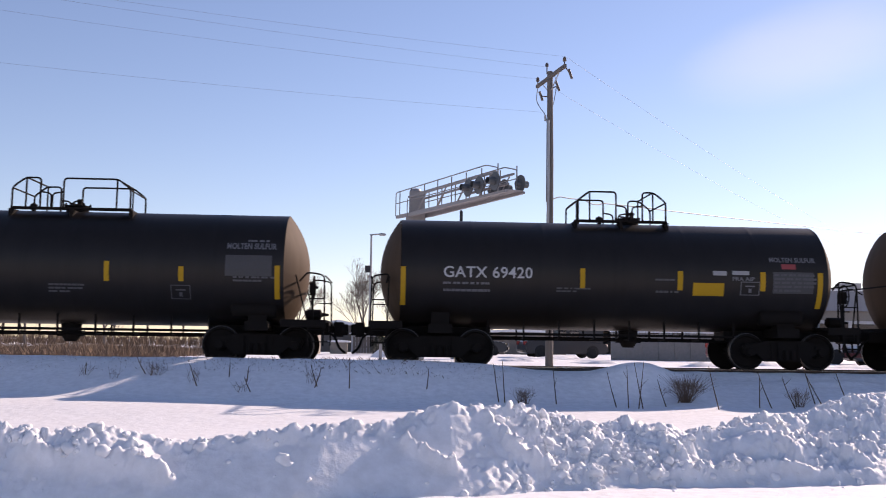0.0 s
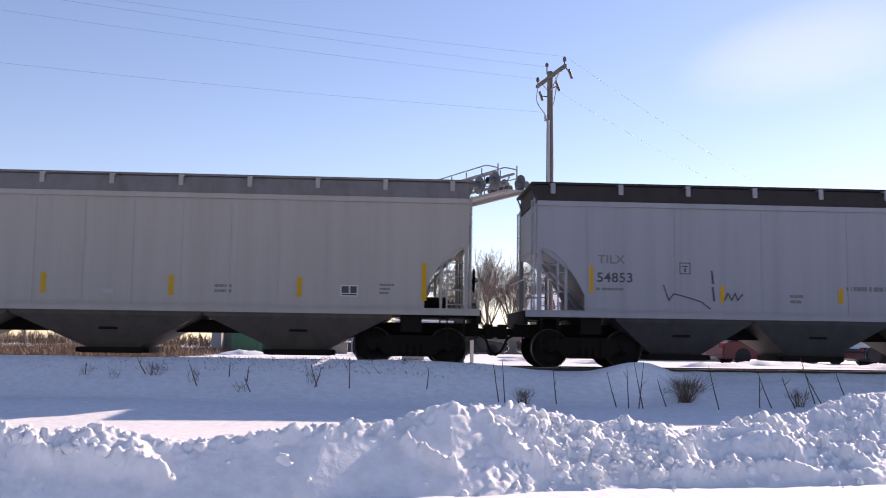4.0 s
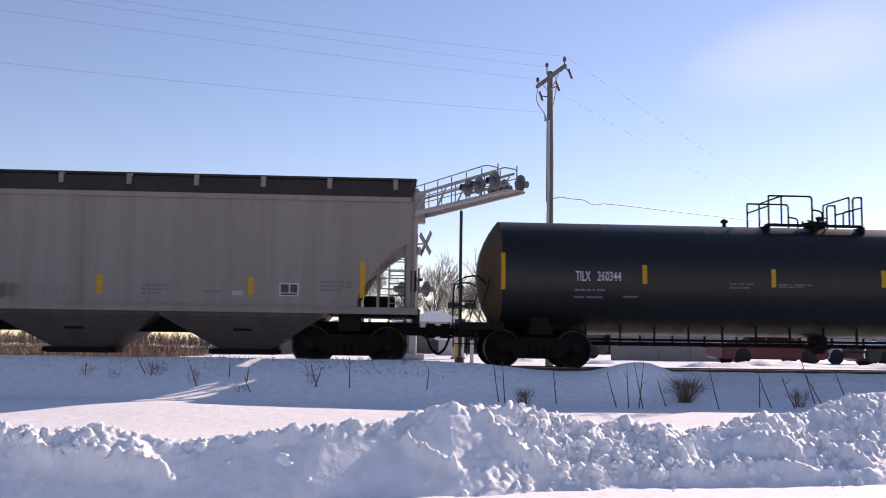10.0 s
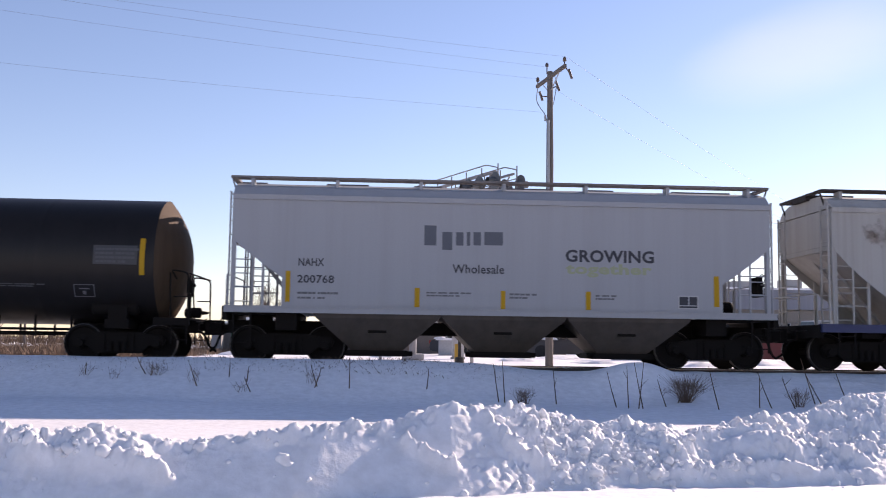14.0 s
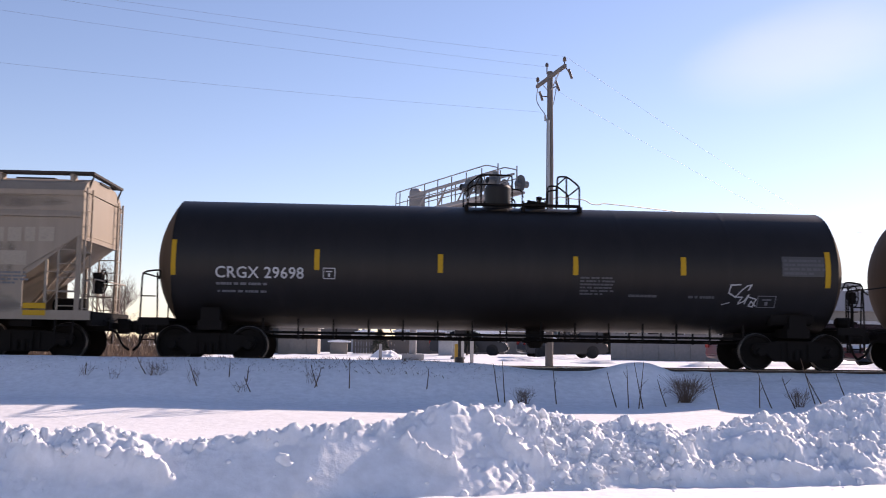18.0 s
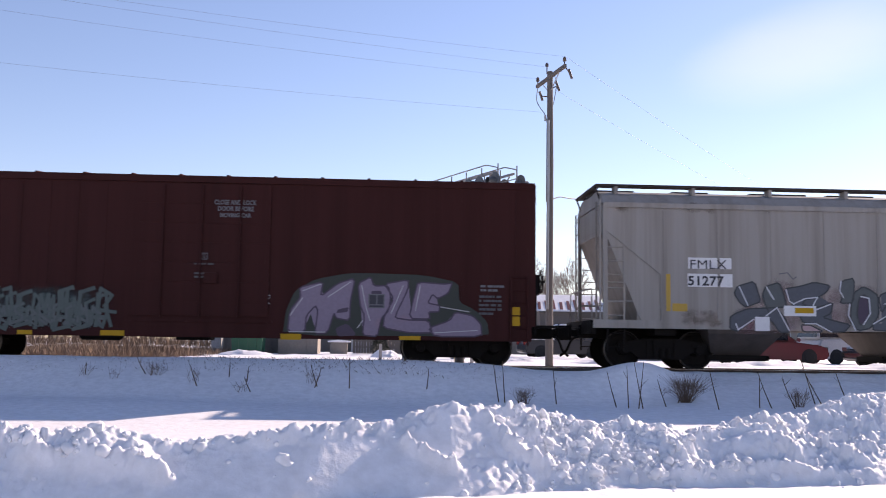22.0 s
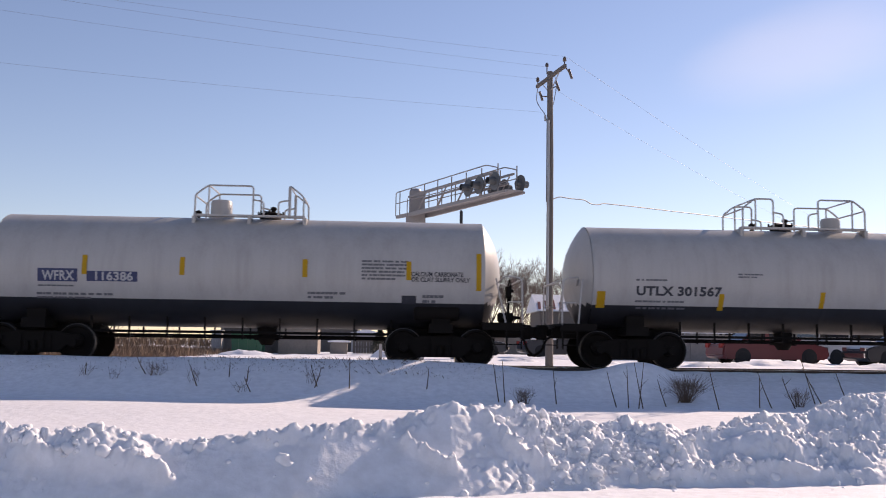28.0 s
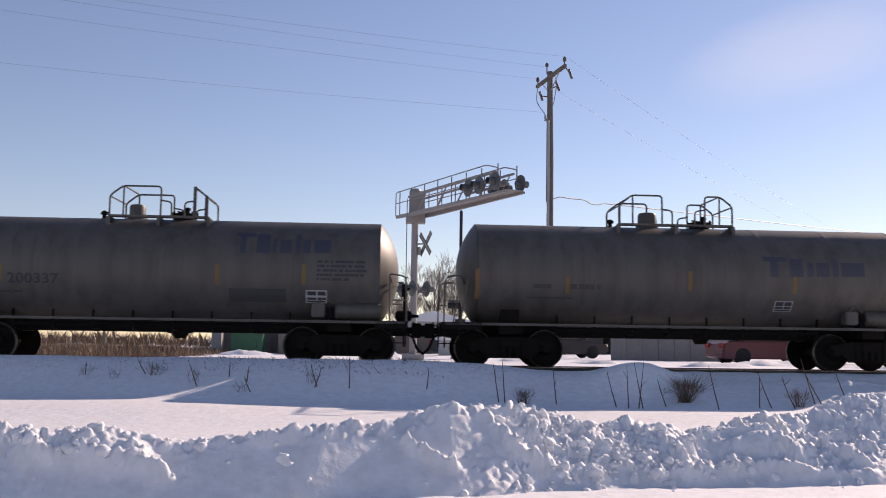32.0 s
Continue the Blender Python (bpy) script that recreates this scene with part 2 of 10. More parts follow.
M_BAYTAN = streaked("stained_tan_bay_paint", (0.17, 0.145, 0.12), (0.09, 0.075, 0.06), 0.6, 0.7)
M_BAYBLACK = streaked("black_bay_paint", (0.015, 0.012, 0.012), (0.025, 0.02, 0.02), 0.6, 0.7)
M_BLUEGREYMARK = material("dark_blue_grey_emblem", (0.09, 0.10, 0.12), rough=0.6, scale=5)
M_BLUEFADE = material("faded_navy_paint", (0.040, 0.043, 0.065), rough=0.6, second=(0.06, 0.062, 0.08), amount=0.5, scale=3)
M_FAINTBLUE = material("faded_blue_print", (0.30, 0.32, 0.38), rough=0.6, scale=5)
M_FRESHWHITE = material("fresh_white_paint", (0.68, 0.68, 0.68), rough=0.55, scale=5)
M_YELLOWOLD = material("worn_yellow_paint", (0.45, 0.28, 0.04), rough=0.6, second=(0.34, 0.27, 0.15), amount=0.55, scale=6)
M_TEALDARK = material("dark_teal_spray", (0.045, 0.065, 0.06), rough=0.5, scale=3)
M_GREENDARK = material("dark_green_spray", (0.018, 0.026, 0.019), rough=0.6, second=(0.035, 0.016, 0.015), amount=0.4, scale=2)
M_VIOLETDARK = material("dark_violet_spray", (0.05, 0.03, 0.06), rough=0.5, scale=3)
M_EVERGREEN = material("evergreen_foliage", (0.018, 0.028, 0.018), rough=0.8, second=(0.03, 0.04, 0.025), scale=4)
M_SIGNALGREY = material("faded_grey_signal_paint", (0.10, 0.11, 0.12), rough=0.55, second=(0.06, 0.065, 0.07), scale=5)
M_DIMRED = material("dull_red_car_paint", (0.13, 0.022, 0.026), rough=0.4, second=(0.10, 0.03, 0.03), scale=3)
M_REEDDARK = material("dry_shrub_bark", (0.15, 0.10, 0.07), rough=0.9, second=(0.22, 0.16, 0.11), scale=5)
M_YARDWALL = material("grimy_beige_wall", (0.30, 0.275, 0.25), rough=0.85, second=(0.24, 0.215, 0.195), scale=0.8, stretch=(1, 1, 0.3))
# Low-sun glare on the heads is put into this lighter, dusty brown.
M_HEADSUN = streaked("sunlit_dusty_head_paint", (0.085, 0.056, 0.036), (0.11, 0.075, 0.048), 0.5, 0.7, spec=0.12)
M_ROOFGREY = streaked("grey_roof_paint", (0.17, 0.16, 0.155), (0.10, 0.095, 0.09), 0.5, 0.7, spec=0.3)


def faded_spray():
    """Blue spray that goes over into navy towards its foot."""
    m = material("blue_to_navy_spray_paint", (0.016, 0.055, 0.15), rough=0.6, second=(0.014, 0.042, 0.12), amount=0.5, scale=1.5)
    n, l = m.node_tree.nodes, m.node_tree.links
    b = n["Principled BSDF"]
    old = b.inputs["Base Color"].links[0].from_socket
    co, sep, r, mx = n.new("ShaderNodeTexCoord"), n.new("ShaderNodeSeparateXYZ"), n.new("ShaderNodeMapRange"), n.new("ShaderNodeMix")
    mx.data_type = 'RGBA'
    l.new(co.outputs["Object"], sep.inputs[0])
    l.new(sep.outputs["Z"], r.inputs["Value"])
    r.inputs["From Min"].default_value, r.inputs["From Max"].default_value = 1.75, 2.25
    l.new(r.outputs[0], mx.inputs["Factor"])
    mx.inputs["A"].default_value = (0.012, 0.022, 0.075, 1)
    l.new(old, mx.inputs["B"])
    l.new(mx.outputs["Result"], b.inputs["Base Color"])
    return m


def stain_material(name, colour, second, cover, stretch=(3.0, 3.0, 0.5), soft=0.14):
    """A stain with ragged edges on bare paint: patchy inside, gone at its rim."""
    m = material(name, colour, rough=0.85, second=second, amount=0.5, scale=2.5, stretch=(1.5, 1.5, 0.5))
    n, l = m.node_tree.nodes, m.node_tree.links
    b = n["Principled BSDF"]
    co, mp, t = n.new("ShaderNodeTexCoord"), n.new("ShaderNodeMapping"), n.new("ShaderNodeTexNoise")
    mp.inputs["Scale"].default_value = stretch
    t.inputs["Scale"].default_value, t.inputs["Detail"].default_value, t.inputs["Roughness"].default_value = 1.4, 7.0, 0.65
    l.new(co.outputs["Object"], mp.inputs[0])
    l.new(mp.outputs[0], t.inputs["Vector"])
    sep = n.new("ShaderNodeSeparateXYZ")
    l.new(co.outputs["Generated"], sep.inputs[0])
    edge = None
    for axis in ("X", "Z"):
        a = n.new("ShaderNodeMath")
        a.operation = 'MULTIPLY_ADD'
        a.inputs[1].default_value, a.inputs[2].default_value = 2.0, -1.0
        l.new(sep.outputs[axis], a.inputs[0])
        p = n.new("ShaderNodeMath")
        p.operation = 'POWER'
        p.inputs[1].default_value = 4.0
        l.new(a.outputs[0], p.inputs[0])
        if edge is None:
            edge = p.outputs[0]
        else:
            q = n.new("ShaderNodeMath")
            q.operation = 'ADD'
            l.new(edge, q.inputs[0])
            l.new(p.outputs[0], q.inputs[1])
            edge = q.outputs[0]
    k = n.new("ShaderNodeMath")
    k.operation = 'MULTIPLY_ADD'
    k.inputs[1].default_value = -0.45
    l.new(edge, k.inputs[0])
    l.new(t.outputs["Fac"], k.inputs[2])
    r = n.new("ShaderNodeMapRange")
    r.inputs["From Min"].default_value, r.inputs["From Max"].default_value = 0.62 - cover * 0.4, 0.62 + soft - cover * 0.4
    l.new(k.outputs[0], r.inputs["Value"])
    l.new(r.outputs[0], b.inputs["Alpha"])
    return m


M_BLUEFADESPRAY = faded_spray()
M_RUSTSTAIN = stain_material("ragged_rust_stain", (0.12, 0.040, 0.022), (0.055, 0.018, 0.012), 0.75, soft=0.4)
M_RUSTTRACE = stain_material("faint_rust_trace", (0.17, 0.085, 0.04), (0.12, 0.055, 0.03), 0.5, (2, 2, 2), 0.4)
M_GRIMESTAIN = stain_material("sooty_run_stain", (0.075, 0.062, 0.054), (0.055, 0.045, 0.040), 0.45, (1.3, 1.3, 0.15), 0.45)
M_LEATHERGRIME = stain_material("brown_grime_stain", (0.12, 0.09, 0.068), (0.085, 0.065, 0.05), 0.40, (1.2, 1.2, 0.4), 0.4)
M_PALETAN = material("pale_tan_paint", (0.30, 0.25, 0.19), rough=0.6, second=(0.22, 0.18, 0.13), amount=0.6, scale=3)
M_DULLSTRIP = material("grimed_reflector", (0.17, 0.10, 0.03), rough=0.6, second=(0.10, 0.075, 0.045), amount=0.6, scale=5)
M_HOODDARK = stain_material("dark_hood_band", (0.115, 0.098, 0.086), (0.085, 0.072, 0.062), 0.95, (0.5, 0.5, 2.0), 0.5)
M_GREENHAZE = stain_material("yellow_green_spray_haze", (0.20, 0.19, 0.07), (0.16, 0.16, 0.08), 0.45, (1.2, 1.2, 1.2), 0.6)
M_TEALHAZE = stain_material("dull_teal_spray_haze", (0.050, 0.070, 0.066), (0.030, 0.040, 0.040), 0.85, (2.5, 2.5, 1.0), 0.3)
M_WHITEHAZE = material("pale_blue_white_spray", (0.30, 0.32, 0.37), rough=0.6, second=(0.22, 0.24, 0.29), scale=4)
M_SLATESPRAY = material("slate_grey_spray_paint", (0.075, 0.085, 0.10), rough=0.6, second=(0.12, 0.145, 0.15), amount=0.45, scale=1.8)
M_PINKSTAIN = stain_material("faded_pink_spray_haze", (0.30, 0.13, 0.15), (0.25, 0.14, 0.19), 0.7, (1.2, 1.2, 1.2), 0.5)



# ---- mesh helpers ----
def part(name, bm, mat, parent=None, label="", at=None, smooth=30):
    """One mesh object from a bmesh (or a ready mesh), under a thing or a part."""
    if isinstance(bm, bpy.types.Mesh):
        me = bm
    else:
        me = bpy.data.meshes.new(name)
        bm.normal_update()
        bm.to_mesh(me)
        bm.free()
        if smooth:
            me.polygons.foreach_set("use_smooth", [True] * len(me.polygons))
            me.set_sharp_from_angle(angle=radians(smooth))
        for m in (mat if isinstance(mat, (list, tuple)) else [mat]):
            me.materials.append(m)
    ob = new(name, me)
    if parent:
        ob.parent = parent
    if at is not None:
        ob.matrix_basis = at
    if label:
        ob["label"] = label
    return ob


def box(bm, x0, x1, y0, y1, z0, z1, slot=0):
    v = [bm.verts.new(p) for p in ((x0, y0, z0), (x1, y0, z0), (x1, y1, z0), (x0, y1, z0), (x0, y0, z1), (x1, y0, z1), (x1, y1, z1), (x0, y1, z1))]
    for f in ((3, 2, 1, 0), (4, 5, 6, 7), (0, 1, 5, 4), (1, 2, 6, 5), (2, 3, 7, 6), (3, 0, 4, 7)):
        bm.faces.new([v[i] for i in f]).material_index = slot
    return bm


def beam(bm, a, b, w, h=None, up=(0, 0, 1), slot=0):
    """A square bar from a to b."""
    a, b = Vector(a), Vector(b)
    d = (b - a).normalized()
    u = Vector(up)
    if abs(d.dot(u)) > 0.98:
        u = Vector((1, 0, 0))
    s = d.cross(u).normalized() * w / 2
    t = s.cross(d).normalized() * (h or w) / 2
    v = [bm.verts.new(p + q) for p in (a, b) for q in (-s - t, s - t, s + t, -s + t)]
    for f in ((3, 2, 1, 0), (4, 5, 6, 7), (0, 1, 5, 4), (1, 2, 6, 5), (2, 3, 7, 6), (3, 0, 4, 7)):
        bm.faces.new([v[i] for i in f]).material_index = slot
    return bm


def tube(bm, pts, r, seg=6, slot=0, r_end=None, cap=True):
    """A round bar through the points."""
    pts = [Vector(p) for p in pts]
    n = len(pts)
    rings = []
    side = None
    for i, p in enumerate(pts):
        d = (pts[min(i + 1, n - 1)] - pts[max(i - 1, 0)]).normalized()
        if side is None:
            side = d.cross(Vector((0, 0, 1)) if abs(d.z) < 0.9 else Vector((1, 0, 0)))
        side = (side - d * side.dot(d)).normalized()
        t = d.cross(side)
        k = r if r_end is None else r + (r_end - r) * i / (n - 1)
        rings.append([bm.verts.new(p + (side * math.cos(a) + t * math.sin(a)) * k) for a in (2 * math.pi * j / seg for j in range(seg))])
    for a, b in zip(rings, rings[1:]):
        for j in range(seg):
            bm.faces.new((a[j], a[(j + 1) % seg], b[(j + 1) % seg], b[j])).material_index = slot
    if cap:
        bm.faces.new(rings[0][::-1]).material_index = slot
        bm.faces.new(rings[-1]).material_index = slot
    return bm


def rounded(pts, r=0.12, steps=3):
    """The points of a bent bar: corners cut round."""
    pts = [Vector(p) for p in pts]
    out = [pts[0]]
    for a, b, c in zip(pts, pts[1:], pts[2:]):
        k = min(r, (a - b).length * 0.45, (c - b).length * 0.45)
        p, q = b + (a - b).normalized() * k, b + (c - b).normalized() * k
        for i in range(steps + 1):
            t = i / steps
            out.append(p * (1 - t) ** 2 + b * 2 * t * (1 - t) + q * t * t)
    out.append(pts[-1])
    return out


def spin(bm, prof, centre, axis="x", seg=24, slot=0, close=True):
    """A turned body: prof holds (along, radius) pairs."""
    c = Vector(centre)
    rings = []
    for s, r in prof:
        ring = []
        for j in range(seg):
            a = 2 * math.pi * j / seg
            u, w = r * math.cos(a), r * math.sin(a)
            o = {"x": (s, u, w), "y": (w, s, u), "z": (u, w, s)}[axis]
            ring.append(bm.verts.new(c + Vector(o)))
        rings.append(ring)
    for a, b in zip(rings, rings[1:]):
        for j in range(seg):
            bm.faces.new((a[j], b[j], b[(j + 1) % seg], a[(j + 1) % seg])).material_index = slot
    if close:
        bm.faces.new(rings[0]).material_index = slot
        bm.faces.new(rings[-1][::-1]).material_index = slot
    return bm


def prism(bm, poly, y0, y1, slot=0):
    """A plate or body: a polygon of (x, z) drawn out from y0 to y1."""
    a = [bm.verts.new((x, y0, z)) for x, z in poly]
    b = [bm.verts.new((x, y1, z)) for x, z in poly]
    n = len(poly)
    bm.faces.new(a).material_index = slot
    bm.faces.new(b[::-1]).material_index = slot
    for i in range(n):
        bm.faces.new((a[i], b[i], b[(i + 1) % n], a[(i + 1) % n])).material_index = slot
    bmesh.ops.recalc_face_normals(bm, faces=bm.faces)
    return bm


def bars(bm, poly_along_x, x0, x1, slot=0):
    """A long profile: a polygon of (y, z) drawn out along x."""
    a = [bm.verts.new((x0, y, z)) for y, z in poly_along_x]
    b = [bm.verts.new((x1, y, z)) for y, z in poly_along_x]
    n = len(a)
    bm.faces.new(a).material_index = slot
    bm.faces.new(b[::-1]).material_index = slot
    for i in range(n):
        bm.faces.new((a[i], b[i], b[(i + 1) % n], a[(i + 1) % n])).material_index = slot
    bmesh.ops.recalc_face_normals(bm, faces=bm.faces)
    return bm


def thing(name, label, category, at=None, group=""):
    ob = tagged(new(name), label, category, group)
    ob.empty_display_size = 0.3
    if at is not None:
        ob.matrix_basis = at
    return ob


LETTERS = {}


def letter_mesh(text, height, bold=0.0, spacing=1.0):
    """The vertices and faces of a line of writing, from x = 0, with its foot at 0."""
    key = (text, height, bold, spacing)
    if key not in LETTERS:
        cu = bpy.data.curves.new("writing", 'FONT')
        cu.body, cu.size, cu.offset, cu.space_character, cu.resolution_u = text, height * 1.38, bold, spacing, 3
        ob = bpy.data.objects.new("writing", cu)
        scene.collection.objects.link(ob)
        dg = bpy.context.evaluated_depsgraph_get()
        me = bpy.data.meshes.new_from_object(ob.evaluated_get(dg))
        LETTERS[key] = ([tuple(v.co) for v in me.vertices], [tuple(p.vertices) for p in me.polygons])
        bpy.data.objects.remove(ob)
        bpy.data.meshes.remove(me)
    return LETTERS[key]


# ---- ground ----
FLAT = -0.68


def step(a, b, x):
    t = np.clip((x - a) / (b - a), 0, 1)
    return t * t * (3 - 2 * t)


def waves(x, y, seed, octaves=5, base=1.0):
    """Smooth numpy noise in about -1..1."""
    rng = np.random.RandomState(seed)
    out, amp, f, tot = 0, 1.0, base, 0
    for _ in range(octaves):
        for _ in range(4):
            a, ph = rng.uniform(0, 2 * np.pi), rng.uniform(0, 2 * np.pi)
            out = out + amp * 0.5 * np.sin(f * (x * np.cos(a) + y * np.sin(a)) + ph + 1.3 * np.sin(f * 0.6 * (x * np.sin(a) - y * np.cos(a)) + ph * 2))
        tot += amp
        amp, f = amp * 0.55, f * 2.05
    return out / tot


def ground_z(x, y):
    x, y = np.asarray(x, float), np.asarray(y, float)
    crest = 0.16 - 0.21 * step(0.5, 4.5, x) - 0.22 * step(6.3, 7.6, x) + 0.02 * waves(x, y, 3, 4, 1.6)
    toe = -5.2 + 0.35 * np.sin(x * 0.5)
    near = crest + (FLAT - crest) * step(-2.1, toe, y) ** 0.9
    bed = -0.19 + 0.02 * waves(x, y, 8, 3, 4.0)
    back = -0.22 + 0.10 * step(3, 12, y) + 0.04 * waves(x, y, 5, 4, 0.8)
    shoulder = -0.055 + 0.012 * waves(x, y, 9, 3, 5.0)
    z = np.where(y < -2.1, near, shoulder + (crest - shoulder) * step(-1.15, -2.1, y))
    z = np.where(y > -0.86, bed, z)
    z = np.where((y > 0.86) & (y <= 1.8), -0.07, z)
    z = np.where(y > 1.8, bed + (back - bed) * step(1.8, 3.5, y), z)
    z = z + 0.34 * np.exp(-np.abs((x - 5.6) / 0.85) ** 2.4 - ((y + 2.9) / 0.7) ** 2)
    z = z + 0.085 * step(0.5, -6.5, x) * step(-8.6, -5.6, y) * step(-2.6, -4.6, y)
    z = z + (0.05 * waves(x, y, 14, 4, 5.0) + 0.05) * step(6.4, 6.9, x) * np.exp(-((y + 2.35) / 0.4) ** 2)
    z = z - 0.11 * step(-6, -10, y)
    z = z + 0.02 * waves(x, y, 11, 4, 0.6) * step(-3, -6, y) + 0.25 * waves(x, y, 12, 3, 0.03) * step(40, 120, y)
    return z


def sheet(name, xs, ys, zf, mat):
    gx, gy = np.meshgrid(xs, ys)
    gz = zf(gx, gy)
    co = np.stack([gx, gy, gz], -1).reshape(-1, 3)
    nx, ny = len(xs), len(ys)
    i = np.arange(nx * ny).reshape(ny, nx)
    f = np.stack([i[:-1, :-1], i[:-1, 1:], i[1:, 1:], i[1:, :-1]], -1).reshape(-1, 4)
    me = bpy.data.meshes.new(name)
    me.vertices.add(len(co))
    me.vertices.foreach_set("co", co.ravel())
    me.loops.add(f.size)
    me.loops.foreach_set("vertex_index", f.ravel())
    me.polygons.add(len(f))
    me.polygons.foreach_set("loop_start", np.arange(0, f.size, 4))
    me.polygons.foreach_set("use_smooth", np.ones(len(f), bool))
    me.update(calc_edges=True)
    me.materials.append(mat)
    return new(name, me)


far = np.array([45, 60, 80, 110, 160, 240, 400, 700, 1200, 2200, 3500.0])
xs = np.concatenate([-far[::-1], np.arange(-36, -15, 0.5), np.arange(-15, 17, 0.12), np.arange(17, 40, 0.5), far])
ys = np.concatenate([-far[::-1], np.arange(-40, -16, 0.8), np.arange(-16, -6, 0.2), np.arange(-6, -1.5, 0.06), np.arange(-1.5, 4, 0.12), np.arange(4, 40, 0.5), far])
ground = tagged(sheet("ground", xs, ys, ground_z, M_SNOW), "snow-covered ground sloping down from the railway bank", "ground", kind="structure")

# crest of the ploughed bank: height over the road, at even steps of 0.3 m along it
CREST = (0.53, 0.53, 0.54, 0.54, 0.55, 0.56, 0.58, 0.6, 0.57, 0.51, 0.51, 0.52, 0.57, 0.64, 0.66, 0.65, 0.73, 0.8, 0.77, 0.74, 0.7, 0.62, 0.58, 0.55, 0.55, 0.53, 0.47, 0.49, 0.59, 0.65, 0.67, 0.69, 0.76, 0.84, 0.88, 0.88)
RIDGE_X = (-4.2, -3.6, -3.0, -2.4, -1.8, -1.2, -0.6, 0.0, 0.6, 1.2, 1.8, 2.4, 3.0, 3.6, 4.2, 4.8, 5.4, 6.0)
RIDGE_Y = (-16.01, -15.84, -15.69, -15.56, -15.46, -15.35, -15.19, -14.93, -14.72, -14.44, -14.04, -13.9, -13.9, -13.77, -13.6, -13.37, -13.16, -13.02)
FOOT_X = (-7.0, -4.0, -1.0, 0.84, 1.45, 2.54, 3.44, 5.07, 8.0)
FOOT_Y = (-17.2, -16.5, -15.85, -15.52, -15.18, -14.86, -14.68, -14.51, -14.2)


def ridge_y(x):
    """The crest line of the bank; past its ends it runs on straight."""
    return np.interp(x, RIDGE_X, RIDGE_Y) + 0.28 * np.minimum(x + 4.2, 0) + 0.2 * np.maximum(x - 6.0, 0)


def cells(x, y, size, seed):
    """Distance to the nearest of scattered points: clods."""
    rng = np.random.RandomState(seed)
    jit = rng.rand(64, 64, 3)
    gx, gy = np.floor(x / size).astype(int), np.floor(y / size).astype(int)
    best, val = np.full(x.shape, 9.0), np.zeros(x.shape)
    for dx in (-1, 0, 1):
        for dy in (-1, 0, 1):
            j = jit[(gx + dx) % 64, (gy + dy) % 64]
            d = np.hypot(gx + dx + j[..., 0] - x / size, gy + dy + j[..., 1] - y / size)
            val = np.where(d < best, j[..., 2], val)
            best = np.minimum(d, best)
    return best, val


def along(x, y, line):
    """Distance to a bent line in the plan."""
    best = np.full(x.shape, 99.0)
    for (ax, ay), (bx, by) in zip(line, line[1:]):
        k = np.clip(((x - ax) * (bx - ax) + (y - ay) * (by - ay)) / ((bx - ax) ** 2 + (by - ay) ** 2), 0, 1)
        best = np.minimum(best, np.hypot(x - ax - k * (bx - ax), 1.6 * (y - ay - k * (by - ay))))
    return best


# spilled rims of clods on the near face: a line, its width, its height
RIMS = ((((-3.01, -15.86), (-2.7, -15.83), (-2.33, -15.82), (-2.07, -15.75), (-1.89, -15.8)), 0.1, 0.09),
        (((-3.24, -15.77), (-2.92, -15.75), (-2.81, -15.68), (-2.64, -15.74), (-2.14, -15.68)), 0.12, 0.05),
        (((0.18, -15.13), (0.40, -15.25), (0.60, -15.28)), 0.07, 0.06),
        (((0.98, -14.68), (1.12, -14.79), (1.25, -14.88), (1.72, -14.83), (2.06, -14.81)), 0.1, 0.08),
        (((1.39, -14.45), (1.89, -14.27), (2.46, -14.32), (2.87, -14.52)), 0.28, 0.04),
        (((1.78, -14.52), (2.28, -14.54), (2.65, -14.66)), 0.26, 0.03),
        (((3.1, -14.26), (3.3, -14.07), (3.61, -13.9), (4.35, -13.92), (4.63, -13.98), (4.81, -14.11), (5.0, -14.23)), 0.07, 0.09),
        (((2.83, -12.87), (2.49, -13.95), (2.96, -14.21), (2.99, -14.39)), 0.14, 0.03),
        (((2.63, -14.72), (3.19, -14.58), (3.78, -14.41), (4.4, -14.46), (4.96, -14.4)), 0.1, 0.07))
LOBES = ((-2.42, -15.63, 0.32, 0.14, 0.05), (4.06, -14.13, 0.6, 0.16, 0.15), (0.78, -14.84, 0.35, 0.2, 0.06), (2.17, -14.32, 0.5, 0.2, 0.04))


def bank_shape(x, y):
    top = np.interp(x, -4.5 + 0.3 * np.arange(len(CREST)), CREST)
    ridge = ridge_y(x)
    front = np.interp(x, FOOT_X, FOOT_Y) + 0.05 * waves(x, y * 0, 21, 3, 3.0)
    t = np.clip((y - front) / (ridge - front), 0, 1)
    back = ridge + 0.45 + 1.0 * top
    fall = 1 - step(0, 1, np.clip((y - ridge) / (back - ridge), 0, 1))
    rise = np.where(y < ridge, t, fall)
    h = (top - 0.03) * rise
    for cx, cy, wx, wy, k in LOBES:
        h = h + k * np.exp(-((x - cx) / wx) ** 2 - ((y - cy) / wy) ** 2) * step(0, 0.2, t)
    return h, rise, t, ridge


def clod_mask(x, y, ridge):
    m = 0.5 * np.exp(-((y - ridge) / 0.13) ** 2)
    for line, width, _ in RIMS:
        m = np.maximum(m, np.exp(-(along(x, y, line) / width) ** 2))
    return m


